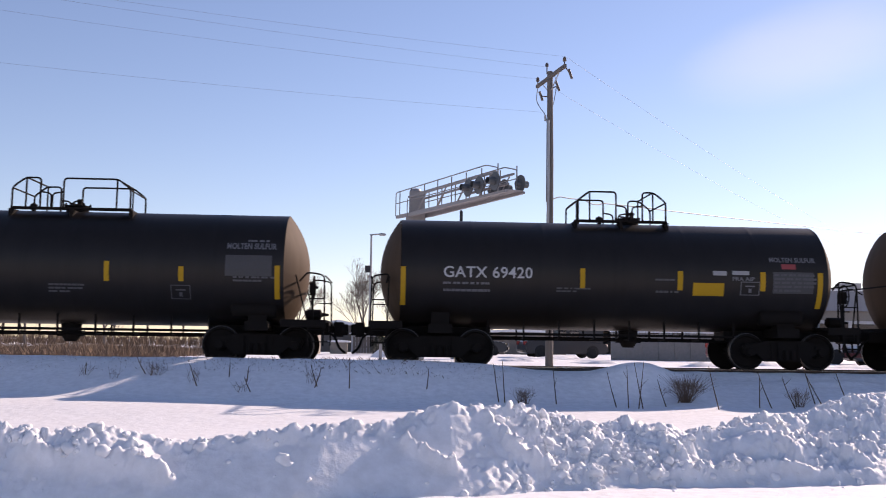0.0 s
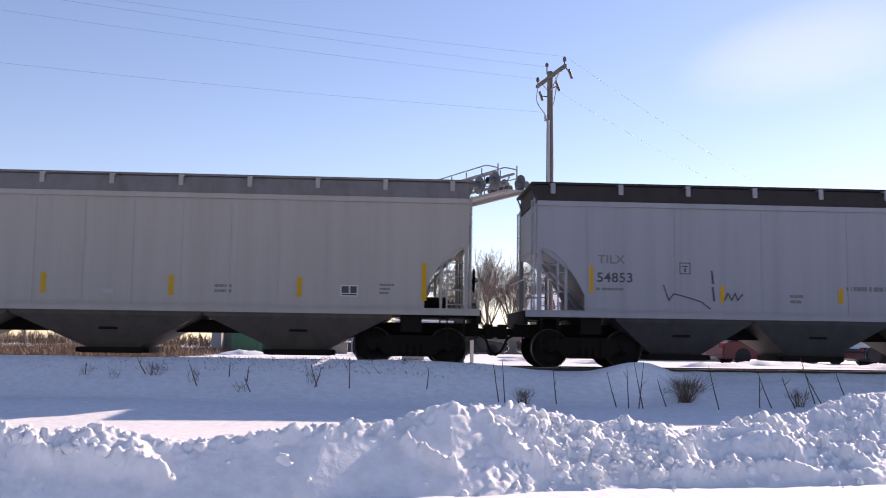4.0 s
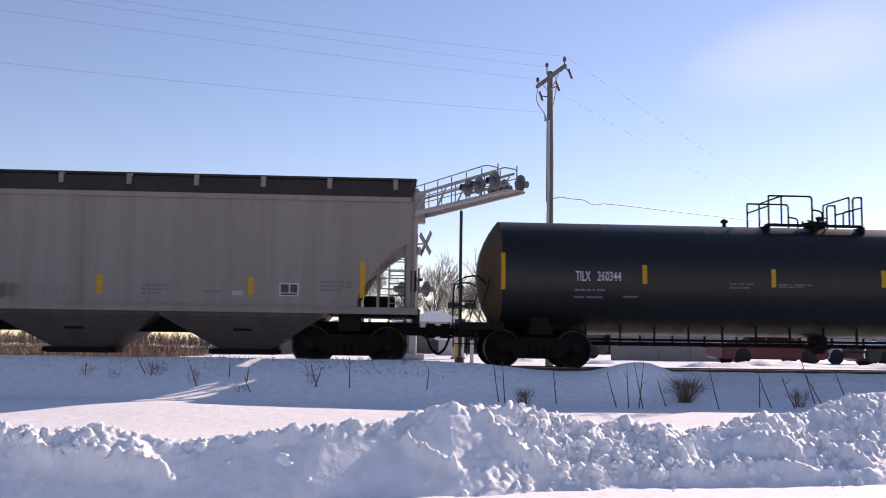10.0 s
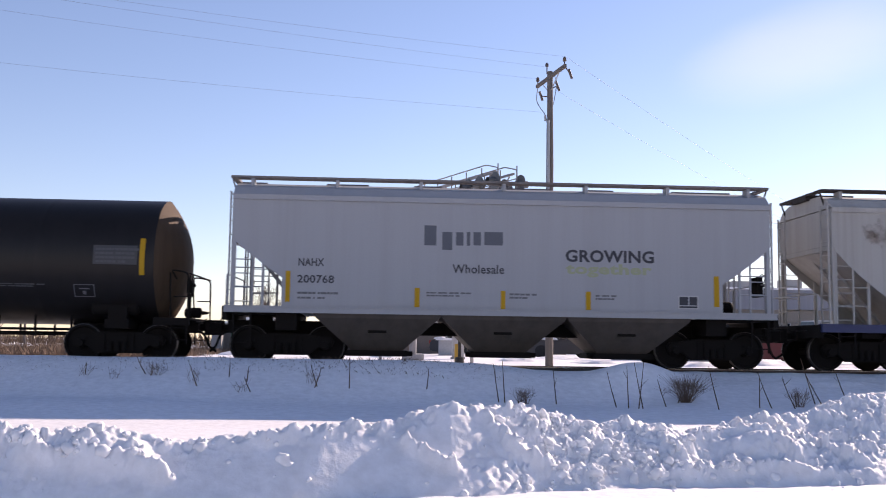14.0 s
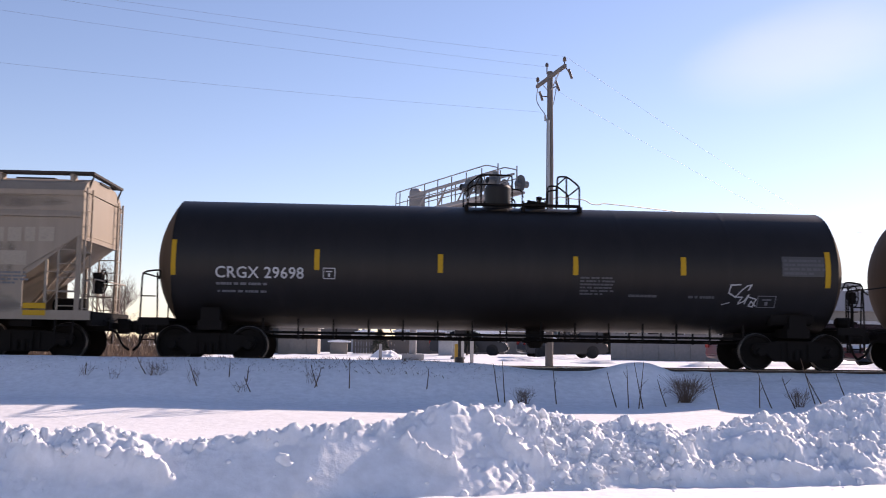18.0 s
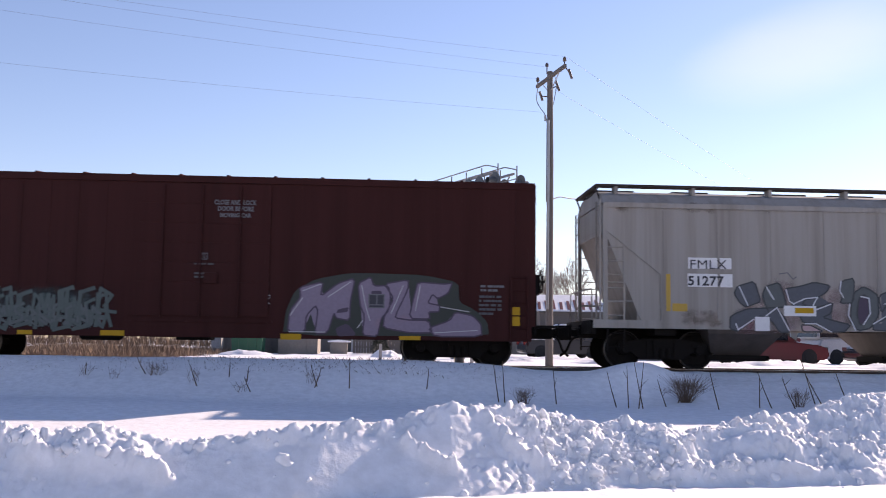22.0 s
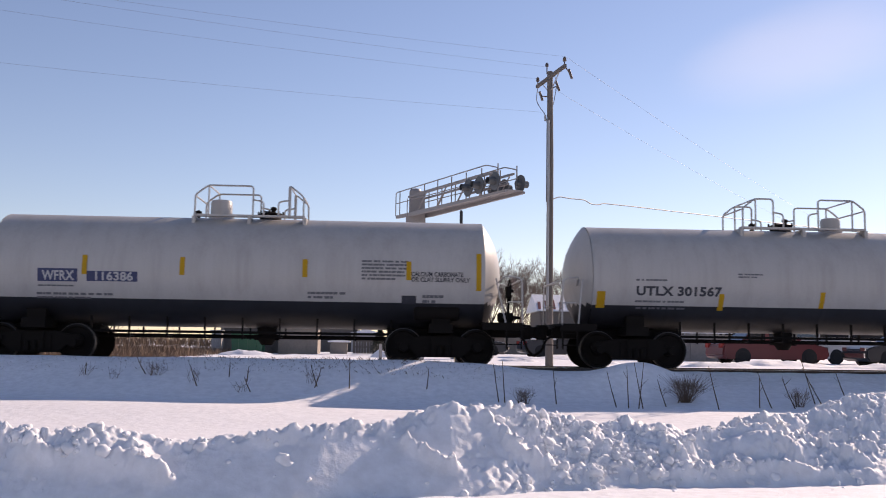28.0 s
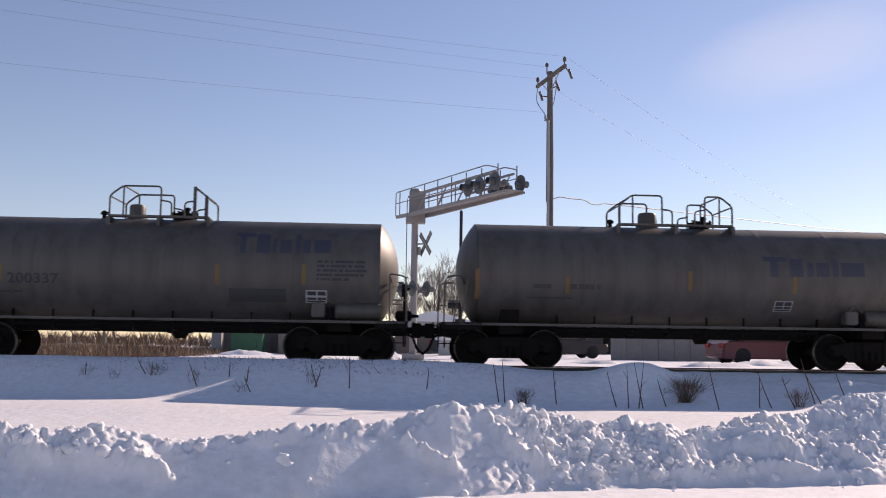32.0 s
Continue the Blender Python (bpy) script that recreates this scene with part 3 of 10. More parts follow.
def bank_z(x, y):
    h, rise, t, ridge = bank_shape(x, y)
    for line, width, k in RIMS:
        if k:
            h = h + k * np.exp(-(along(x, y, line) / width) ** 2) * step(0, 0.2, t)
    rough = np.minimum(1, rise * 3)
    m = clod_mask(x, y, ridge)
    m = np.clip(m + 0.45 * (waves(x, y, 61, 3, 3.5) - 0.1) * m, 0, 1)
    m = np.maximum(m, 0.65 * step(0.75, 1.3, x) * step(-0.1, 0.4, waves(x, y, 62, 3, 2.2)))
    packed = step(-2.1, -1.8, x) * (1 - step(0.5, 1.0, x)) * (1 - step(0.8, 0.95, t))
    m = np.maximum(m, 0.2 * (1 - packed) * step(-0.1, 0.5, waves(x, y, 64, 3, 1.6)))
    h = h + rough * (1 - 0.65 * packed) * (0.045 * waves(x, y, 31, 4, 2.4) + 0.006 * waves(x, y, 32, 3, 8.0))
    for size, amp, seed, base in ((0.26, 0.040, 1, 0.15), (0.13, 0.048, 2, 0.12), (0.075, 0.046, 3, 0.14), (0.042, 0.026, 4, 0.25)):
        wx = x + 0.3 * size * waves(x, y, 40 + seed, 3, 3 / size)
        d, v = cells(wx, y, size, seed)
        dome = np.sqrt(np.clip(1 - (d * 1.45) ** 2, 0, 1)) * (0.35 + v) * (v > 0.45)
        h = h + rough * (base * (1 - 0.75 * packed) + (1 - base) * m) * amp * (dome - 0.2)
    return FLAT - 0.14 + h


def bank_sheet():
    gx, gs = np.meshgrid(np.concatenate([np.arange(-9, -5.2, 0.06), np.arange(-5.2, 6.6, 0.015), np.arange(6.6, 10, 0.06)]), np.arange(-2.6, 1.9, 0.014))
    return gx, gs + ridge_y(gx)


def grid_mesh(name, gx, gy, gz, mat):
    ny, nx = gx.shape
    i = np.arange(nx * ny).reshape(ny, nx)
    f = np.stack([i[:-1, :-1], i[:-1, 1:], i[1:, 1:], i[1:, :-1]], -1).reshape(-1, 4)
    # leave out what lies under the road
    z = gz.ravel()
    y = gy.ravel()
    x = gx.ravel()
    f = f[(z[f] > FLAT - 0.17).any(1) & (y[f] > np.interp(x[f], FOOT_X, FOOT_Y) - 0.35).any(1)]
    co = np.stack([gx, gy, gz], -1).reshape(-1, 3)
    used, inv = np.unique(f, return_inverse=True)
    co, f = co[used], inv.reshape(f.shape)
    me = bpy.data.meshes.new(name)
    me.vertices.add(len(co))
    me.vertices.foreach_set("co", co.ravel())
    me.loops.add(f.size)
    me.loops.foreach_set("vertex_index", f.ravel())
    me.polygons.add(len(f))
    me.polygons.foreach_set("loop_start", np.arange(0, f.size, 4))
    me.polygons.foreach_set("use_smooth", np.ones(len(f), bool))
    me.update(calc_edges=True)
    me.materials.append(mat)
    return new(name, me)


bx, by = bank_sheet()
snow_bank = grid_mesh("snow_bank", bx, by, bank_z(bx, by), M_BANK)
tagged(snow_bank, "long lumpy bank of ploughed snow beside the road", "snow bank", kind="stuff")


def ball(levels):
    bm = bmesh.new()
    bmesh.ops.create_icosphere(bm, subdivisions=levels, radius=1.0)
    co = np.array([v.co[:] for v in bm.verts])
    tri = np.array([[v.index for v in f.verts] for f in bm.faces])
    bm.free()
    return co, tri


def clods():
    """Loose rounded clods: on the rims and the crest, thick on the spill down the face, and along the foot."""
    rng = np.random.RandomState(5)
    shapes = (ball(1), ball(2))
    n = 60000
    x = rng.uniform(-5.2, 6.6, n)
    y = ridge_y(x) + rng.uniform(-1.4, 0.15, n)
    h, rise, t, ridge = bank_shape(x, y)
    foot = np.interp(x, FOOT_X, FOOT_Y)
    m = clod_mask(x, y, ridge) * (0.35 + 0.9 * (waves(x, y, 63, 3, 3.0) > 0)) * (rise > 0.12) * (y > foot - 0.05)
    m = np.maximum(m, 0.75 * np.exp(-((y - foot - 0.10) / 0.09) ** 2) * (x > 0.8) * (waves(x, y, 65, 3, 2.5) > -0.2))
    spill = step(0.95, 1.25, x) * (1 - step(2.7, 3.2, x)) * step(0.02, 0.15, t) * (1 - step(0.85, 1.0, t)) * step(-0.5, 0.2, waves(x, y, 66, 3, 2.6))
    keep = rng.rand(n) < 0.0015 + 0.06 * m ** 2 + 0.11 * spill
    x, y = x[keep], y[keep]
    r = 0.008 + 0.046 * rng.rand(len(x)) ** 4 + 0.016 * rng.rand(len(x))
    z = bank_z(x, y) - r * np.where(x > 0.9, 0.08, 0.25)
    co, fa, at = [], [], 0
    for i in range(len(x)):
        base, tri = shapes[int(r[i] > 0.017)]
        lump = 1 + 0.24 * np.sin(base @ rng.normal(0, 2.2, 3) + rng.rand() * 6)[:, None] + 0.15 * np.sin(base @ rng.normal(0, 4, 3) + rng.rand() * 6)[:, None]
        co.append(base * r[i] * rng.uniform(0.75, 1.25, (1, 3)) * lump + [x[i], y[i], z[i]])
        fa.append(tri + at)
        at += len(base)
    me = bpy.data.meshes.new("snow_clods")
    me.from_pydata(np.concatenate(co).tolist(), [], np.concatenate(fa).tolist())
    me.polygons.foreach_set("use_smooth", [True] * len(me.polygons))
    me.materials.append(M_BANK)
    tagged(new("snow_clods", me), "small clods of snow scattered on the bank", "snow clods", kind="stuff")


clods()

# ---- track ----
track = tagged(new("railway_track"), "railway track of rusty rails on dark ties in snow", "track", kind="structure")
for side in (-0.755, 0.755):
    bm = bmesh.new()
    bars(bm, [(side - 0.07, -0.17), (side + 0.07, -0.17), (side + 0.07, -0.155), (side + 0.012, -0.13), (side + 0.012, -0.045), (side + 0.036, -0.035), (side + 0.036, -0.004),
              (side - 0.036, -0.004), (side - 0.036, -0.035), (side - 0.012, -0.045), (side - 0.012, -0.13), (side - 0.07, -0.155)], -400, 400)
    rail = part("rail", bm, M_RAIL, track, smooth=0)
    bm = bmesh.new()
    box(bm, -400, 400, side - 0.034, side + 0.034, -0.004, 0.0)
    part("rail_head", bm, M_RAILHEAD, rail, "bright worn rail head", smooth=0)
bm = bmesh.new()
box(bm, -0.115, 0.115, -1.3, 1.3, -0.30, -0.165)
bmesh.ops.bevel(bm, geom=bm.edges[:], offset=0.012, segments=1, affect='EDGES')
tie_mesh = part("tie", bm, M_TIE, track, at=pose(-30, 0, 0), smooth=0).data
for i in range(1, 140):
    part("tie", tie_mesh, None, track, at=pose(-30 + i * 0.53 + random.uniform(-0.03, 0.03), random.uniform(-0.03, 0.03), 0, 0, 0, random.uniform(-1, 1)))

# ---- the way the train goes: speed in m/s at these seconds ----
KNOTS = (0, 1, 2, 4, 6, 7.5, 9, 11, 13, 15, 17, 19, 21, 23, 25, 27, 29, 30.5, 32)
SPEED = (10.130, 10.203, 10.277, 10.402, 10.465, 10.472, 10.527, 10.612, 10.736, 10.810, 10.870, 10.888, 10.967, 11.020, 11.013, 11.002, 11.080, 11.090, 11.095)


def gone(t):
    """Metres that the train has gone by t seconds."""
    out = 0.0
    for a, b, u, w in zip(KNOTS, KNOTS[1:], SPEED, SPEED[1:]):
        if t <= a:
            break
        e = min(t, b)
        out += (u + u + (w - u) * (e - a) / (b - a)) / 2 * (e - a)
    return out


# ---- running gear ----
WHEELS = []


SHARED = {}


def wheelset_mesh(r):
    bm = bmesh.new()
    for s in (-1, 1):
        prof = [(0.70, r + 0.028), (0.725, r + 0.022), (0.735, r), (0.825, r - 0.008), (0.83, r - 0.07), (0.79, r - 0.10), (0.78, 0.16), (0.83, 0.13), (0.86, 0.13), (0.86, 0.08)]
        spin(bm, [(s * a, k) for a, k in prof], (0, 0, 0), "y", 28)
        spin(bm, [(s * 0.735, r + 0.002), (s * 0.827, r - 0.006), (s * 0.8325, r - 0.020)], (0, 0, 0), "y", 28, 1, close=False)
        spin(bm, [(s * 0.862, 0.075), (s * 0.99, 0.07)], (0, 0, 0), "y", 12)
        for k in range(3):
            a = k * 2.094
            spin(bm, [(s * 0.985, 0.02), (s * 1.01, 0.02)], (0.045 * math.cos(a), 0, 0.045 * math.sin(a)), "y", 6)
    spin(bm, [(-0.78, 0.085), (0.78, 0.085)], (0, 0, 0), "y", 12)
    bmesh.ops.recalc_face_normals(bm, faces=bm.faces)
    return bm


def sideframe_mesh(wb, r):
    h = wb / 2
    bm = bmesh.new()
    outer = [(-h - 0.22, r + 0.10), (-h - 0.14, r + 0.19), (-h + 0.10, r + 0.20), (-0.42, r + 0.27), (0.42, r + 0.27), (h - 0.10, r + 0.20), (h + 0.14, r + 0.19), (h + 0.22, r + 0.10),
             (h + 0.16, r - 0.05), (h - 0.16, r - 0.06), (0.52, r - 0.24), (-0.52, r - 0.24), (-h + 0.16, r - 0.06), (-h - 0.16, r - 0.05)]
    prism(bm, outer, -0.08, 0.08)
    for x in (-0.17, 0.0, 0.17):
        spin(bm, [(r - 0.20, 0.065), (r + 0.05, 0.065)], (x, -0.10, 0), "z", 8)
    for x in (-h, h):
        spin(bm, [(-0.17, 0.10), (0.02, 0.12)], (x, 0, r), "y", 14)
        box(bm, x - 0.16, x + 0.16, -0.13, 0.05, r + 0.06, r + 0.15)
    for s in (-1, 1):
        box(bm, s * 0.34 - 0.04, s * 0.34 + 0.04, -0.11, 0.11, r - 0.20, r + 0.22)
    bmesh.ops.recalc_face_normals(bm, faces=bm.faces)
    return bm


def truck(car, x, wb, r):
    def make():
        bm = bmesh.new()
        box(bm, -0.22, 0.22, -1.12, 1.12, r - 0.02, r + 0.24)
        spin(bm, [(r + 0.24, 0.30), (r + 0.34, 0.30)], (0, 0, 0), "z", 16)
        beam(bm, (-0.55, 0, r - 0.12), (0.55, 0, r - 0.12), 0.12, 0.10)
        for s in (-1, 1):
            beam(bm, (s * (wb / 2 - r - 0.09), -0.72, r - 0.1), (s * (wb / 2 - r - 0.09), 0.72, r - 0.1), 0.10, 0.14)
        return part("truck", bm, M_STEEL, car)
    key = ("truck", wb, r)
    if key in SHARED:
        t = part("truck", SHARED[key], None, car)
    else:
        t = make()
        SHARED[key] = t.data
    t.matrix_basis = pose(x, 0, 0)
    for s in (-1, 1):
        k = ("side", wb, r)
        if k not in SHARED:
            SHARED[k] = part("sideframe", sideframe_mesh(wb, r), M_STEEL, t, smooth=25).data
            f = t.children[-1]
        else:
            f = part("sideframe", SHARED[k], None, t)
        f.matrix_basis = pose(0, s * 1.0, 0, 0, 0, 0 if s < 0 else 180)
    for s in (-1, 1):
        k = ("wheels", r)
        if k not in SHARED:
            w = part("wheelset", wheelset_mesh(r), [M_STEEL, M_TREAD], t, "dark steel wheels with worn treads", smooth=35)
            SHARED[k] = w.data
        else:
            w = part("wheelset", SHARED[k], None, t, "dark steel wheels with worn treads")
        w.matrix_basis = pose(s * wb / 2, 0, r)
        WHEELS.append((w, car, s * wb / 2, r))
    return t


def couplers(car, half, sill_end):
    """Draft gear, knuckle, cut lever and hanging air hose at both ends."""
    for s in (-1, 1):
        bm = bmesh.new()
        beam(bm, (s * (sill_end - 0.6), 0, 0.88), (s * (half - 0.22), 0, 0.86), 0.17, 0.17)
        box(bm, *sorted((s * (half - 0.30), s * (half - 0.06))), -0.17, 0.17, 0.68, 1.05)
        box(bm, *sorted((s * (half - 0.12), s * (half + 0.05))), 0.02, 0.19, 0.72, 1.0)
        box(bm, *sorted((s * (half - 0.12), s * (half + 0.02))), -0.19, -0.10, 0.72, 1.0)
        bmesh.ops.bevel(bm, geom=bm.edges[:], offset=0.02, segments=1, affect='EDGES')
        part("coupler", bm, M_STEEL, car)
        bm = bmesh.new()
        tube(bm, rounded([(s * (sill_end - 0.1), -0.28, 0.80), (s * (half - 0.28), -0.28, 0.74), (s * (half - 0.16), -0.2, 0.40), (s * half, -0.12, 0.28)], 0.2), 0.032, 7)
        part("air_hose", bm, M_STEEL, car)
        bm = bmesh.new()
        tube(bm, rounded([(s * (half - 0.3), -1.3, 0.98), (s * (half - 0.3), -0.4, 0.98), (s * (half - 0.25), -0.15, 1.08)], 0.1), 0.016, 5)
        part("cut_lever", bm, M_STEEL, car)


def brake_wheel(car, x, y, z, r=0.28):
    bm = bmesh.new()
    ring = [(x, y + r * math.cos(a), z + r * math.sin(a)) for a in (2 * math.pi * i / 18 for i in range(19))]
    tube(bm, ring, 0.018, 5)
    for a in range(5):
        tube(bm, [(x, y, z), (x, y + r * math.cos(a * 1.257), z + r * math.sin(a * 1.257))], 0.012, 5)
    tube(bm, [(x - 0.1, y, z), (x + 0.1, y, z)], 0.035, 8)
    part("brake_wheel", bm, M_STEEL, car)


def ladder(car, x, y, z0, z1, width=0.40, step_z=0.30, mat=None, axis="x"):
    bm = bmesh.new()
    d = Vector((width / 2, 0, 0)) if axis == "x" else Vector((0, width / 2, 0))
    c = Vector((x, y, 0))
    for s in (-1, 1):
        beam(bm, c + s * d + Vector((0, 0, z0)), c + s * d + Vector((0, 0, z1)), 0.04, 0.04)
    z = z0 + 0.1
    while z < z1:
        tube(bm, [c - d + Vector((0, 0, z)), c + d + Vector((0, 0, z))], 0.014, 5)
        z += step_z
    return part("ladder", bm, mat or M_STEEL, car, smooth=0)


# ---- writing and paint on the sides ----
class Flat:
    """A flat side: u along the car, w up."""
    def __init__(self, y):
        self.y = y

    def at(self, u, w, lift):
        return (u, self.y - lift, w)


class Round:
    """A tank's side: the writing bends round the shell."""
    def __init__(self, radius, zc):
        self.r, self.zc = radius, zc

    def at(self, u, w, lift):
        a = (w - self.zc) / self.r
        return (u, -(self.r + lift) * math.cos(a), self.zc + (self.r + lift) * math.sin(a))


def put_mesh(name, verts, faces, mat, car, label=""):
    me = bpy.data.meshes.new(name)
    me.from_pydata(verts, [], faces)
    me.materials.append(mat)
    return part(name, me, None, car, label)


def lettering(car, side, text, u, w, height, mat, bold=0.012, spacing=1.05, lift=0.006, width=None):
    v, f = letter_mesh(text, height, bold, spacing)
    k = 1.0
    if width:
        k = width / (max(p[0] for p in v) - min(p[0] for p in v))
    return put_mesh("lettering", [side.at(u + p[0] * k, w + p[1], lift) for p in v], f, mat, car)


def strip(verts, faces, side, u0, u1, w0, w1, lift, rows=1):
    rows = max(rows, int((w1 - w0) / 0.15) if isinstance(side, Round) else 1)
    b = len(verts)
    for i in range(rows + 1):
        w = w0 + (w1 - w0) * i / rows
        verts += [side.at(u0, w, lift), side.at(u1, w, lift)]
    for i in range(rows):
        faces.append((b + 2 * i, b + 2 * i + 1, b + 2 * i + 3, b + 2 * i + 2))


def patch(name, car, side, u0, u1, w0, w1, mat, label="", lift=0.005):
    v, f = [], []
    strip(v, f, side, u0, u1, w0, w1, lift)
    return put_mesh(name, v, f, mat, car, label)


def small_print(car, side, u, w, width, lines, mat, line=0.075, seed=0, lift=0.006):
    """Stencilled writing too small to read: rows of short bars."""
    rng = random.Random(seed * 77 + lines)
    v, f = [], []
    for i in range(lines):
        x = u
        while x < u + width * (1 if i < lines - 1 else 0.7):
            k = rng.uniform(0.04, 0.14)
            strip(v, f, side, x, x + k, w - i * line, w - i * line + line * 0.55, lift)
            x += k + rng.choice((0.012, 0.012, 0.05))
    ob = put_mesh("small_print", v, f, mat, car, "rows of small stencilled print")
    ob["kind"] = "stuff"
    return ob


def framed(car, side, u, w, wd, ht, frame_mat, fill_mat, split=True):
    """A small stencilled box with dark panes."""
    v, f = [], []
    strip(v, f, side, u, u + wd, w, w + ht, 0.005)
    put_mesh("stencil_frame", v, f, frame_mat, car)
    v, f = [], []
    b = 0.03
    if split:
        m = u + wd * 0.52
        for a, z in ((u + b, m - b / 2), (m + b / 2, u + wd - b)):
            strip(v, f, side, a, z, w + b + ht * 0.18, w + ht - b, 0.008)
        strip(v, f, side, u + b, u + wd - b, w + b * 0.8, w + b * 0.8 + ht * 0.13, 0.008)
    else:
        strip(v, f, side, u + b, u + wd - b, w + b, w + ht - b, 0.008)
    put_mesh("stencil_panel", v, f, fill_mat, car)


def outline_box(car, side, u, w, wd, ht, mat, t=0.02):
    v, f = [], []
    for a in ((u, u + wd, w, w + t), (u, u + wd, w + ht - t, w + ht), (u, u + t, w, w + ht), (u + wd - t, u + wd, w, w + ht), (u + wd * 0.25, u + wd * 0.75, w + ht * 0.62, w + ht * 0.72),
              (u + wd * 0.42, u + wd * 0.58, w + ht * 0.2, w + ht * 0.5)):
        strip(v, f, side, *a, 0.006)
    put_mesh("stencil_box", v, f, mat, car)


def reflectors(car, side, boxes, mat=None):
    for u0, u1, w0, w1 in boxes:
        patch("reflector", car, side, u0, u1, w0, w1, mat or M_YELLOW, "dull orange strip under grime" if mat else "yellow reflective strip", 0.010)


def scrawl(car, side, pts, mat, width, label):
    """One sprayed or chalked line."""
    v, f = [], []
    base = 0.016 + 0.0003 * (next(LAYER) % 17)
    for i, ((ax, aw), (bx, bw)) in enumerate(zip(pts, pts[1:])):
        d = math.hypot(bx - ax, bw - aw) or 1
        up = base + 0.0001 * (i % 3)
        ex, ew = (bx - ax) / d * width * 0.5, (bw - aw) / d * width * 0.5
        b = len(v)
        v += [side.at(*q, up) for q in ((ax - ex + ew, aw - ew - ex), (bx + ex + ew, bw + ew - ex), (bx + ex - ew, bw + ew + ex), (ax - ex - ew, aw - ew + ex))]
        f.append((b, b + 1, b + 2, b + 3))
    put_mesh("scrawl", v, f, mat, car, label)["kind"] = "stuff"


LAYER = itertools.count()


def blob(car, side, pts, fill, edge, lift=0.0):
    """One sprayed letter body: a closed shape with a sprayed line round it."""
    smooth = []
    n = len(pts)
    for i in range(n):
        p, q = Vector(pts[i]), Vector(pts[(i + 1) % n])
        if (p - q).length > 0.005:
            smooth += [p * 0.85 + q * 0.15, p * 0.15 + q * 0.85]
    bm = bmesh.new()
    up = 0.005 + lift + 0.0004 * (next(LAYER) % 14)
    bm.faces.new([bm.verts.new(side.at(p.x, p.y, up)) for p in smooth])
    bmesh.ops.triangulate(bm, faces=bm.faces[:], ngon_method='EAR_CLIP')
    part("graffiti", bm, fill, car, "sprayed letter body", smooth=0)
    if edge is not fill:
        scrawl(car, side, [tuple(p) for p in smooth] + [tuple(smooth[0])], edge, 0.05 if edge is M_WHITESPRAY else 0.035, "sprayed outline")


def spray(car, side, u0, u1, w0, w1, fill, edge, letters, seed, halo=None, thick=0.16):
    """A sprayed piece: wild strokes, an outline under a fill."""
    rng = random.Random(seed)
    strokes = []
    step_u = (u1 - u0) / letters
    for i in range(letters):
        c = u0 + (i + 0.5) * step_u
        lean = rng.uniform(-0.12, 0.2) * step_u
        hw = step_u * 0.42
        top, bot = w1 - rng.uniform(0, 0.25) * (w1 - w0), w0 + rng.uniform(0, 0.12) * (w1 - w0)
        mid = (top + bot) / 2 + rng.uniform(-0.1, 0.1)
        kind = rng.randrange(4)
        pts = {0: [(-hw, bot), (-hw * 0.4, top), (0, mid), (hw * 0.5, top), (hw, bot)],
               1: [(hw * 0.8, top), (-hw * 0.7, top - 0.1), (-hw * 0.6, mid), (hw * 0.7, mid - 0.1), (hw * 0.8, bot + 0.1), (-hw, bot)],
               2: [(-hw, top), (-hw * 0.8, bot + 0.1), (hw * 0.4, bot), (hw, mid), (hw * 0.5, top), (-hw * 0.3, top - 0.05)],
               3: [(-hw * 0.8, bot), (-hw * 0.6, top), (hw * 0.8, top - 0.15), (hw * 0.1, mid), (hw, bot)]}[kind]
        strokes.append([(c + x + lean * (w - mid), w) for x, w in pts])
        strokes.append([(c - hw * 0.9, mid - 0.1), (c + step_u * 0.55, mid + rng.uniform(-0.3, 0.2))])

    def layer(name, mat, width, lift, label):
        v, f = [], []
        for s in strokes:
            for (ax, aw), (bx, bw) in zip(s, s[1:]):
                d = math.hypot(bx - ax, bw - aw) or 1
                nx, nw = -(bw - aw) / d * width, (bx - ax) / d * width
                ex, ew = (bx - ax) / d * width * 0.75, (bw - aw) / d * width * 0.75
                b = len(v)
                for q in ((ax - ex - nx, aw - ew - nw), (bx + ex - nx * 0.8, bw + ew - nw * 0.8), (bx + ex + nx * 0.8, bw + ew + nw * 0.8), (ax - ex + nx, aw - ew + nw)):
                    v.append(side.at(q[0], min(max(q[1], w0 - 0.06), w1 + 0.1), lift + 0.0012 * (len(f) % 4)))
                f.append((b, b + 1, b + 2, b + 3))
        put_mesh(name, v, f, mat, car, label)["kind"] = "stuff"
    if halo:
        layer("graffiti", halo, thick * 2.1, 0.004, "faded spray haze behind the letters")
    layer("graffiti", edge, thick * 1.38, 0.006, "sprayed outline of graffiti letters")
    layer("graffiti", fill, thick, 0.009, "sprayed fill of graffiti letters")


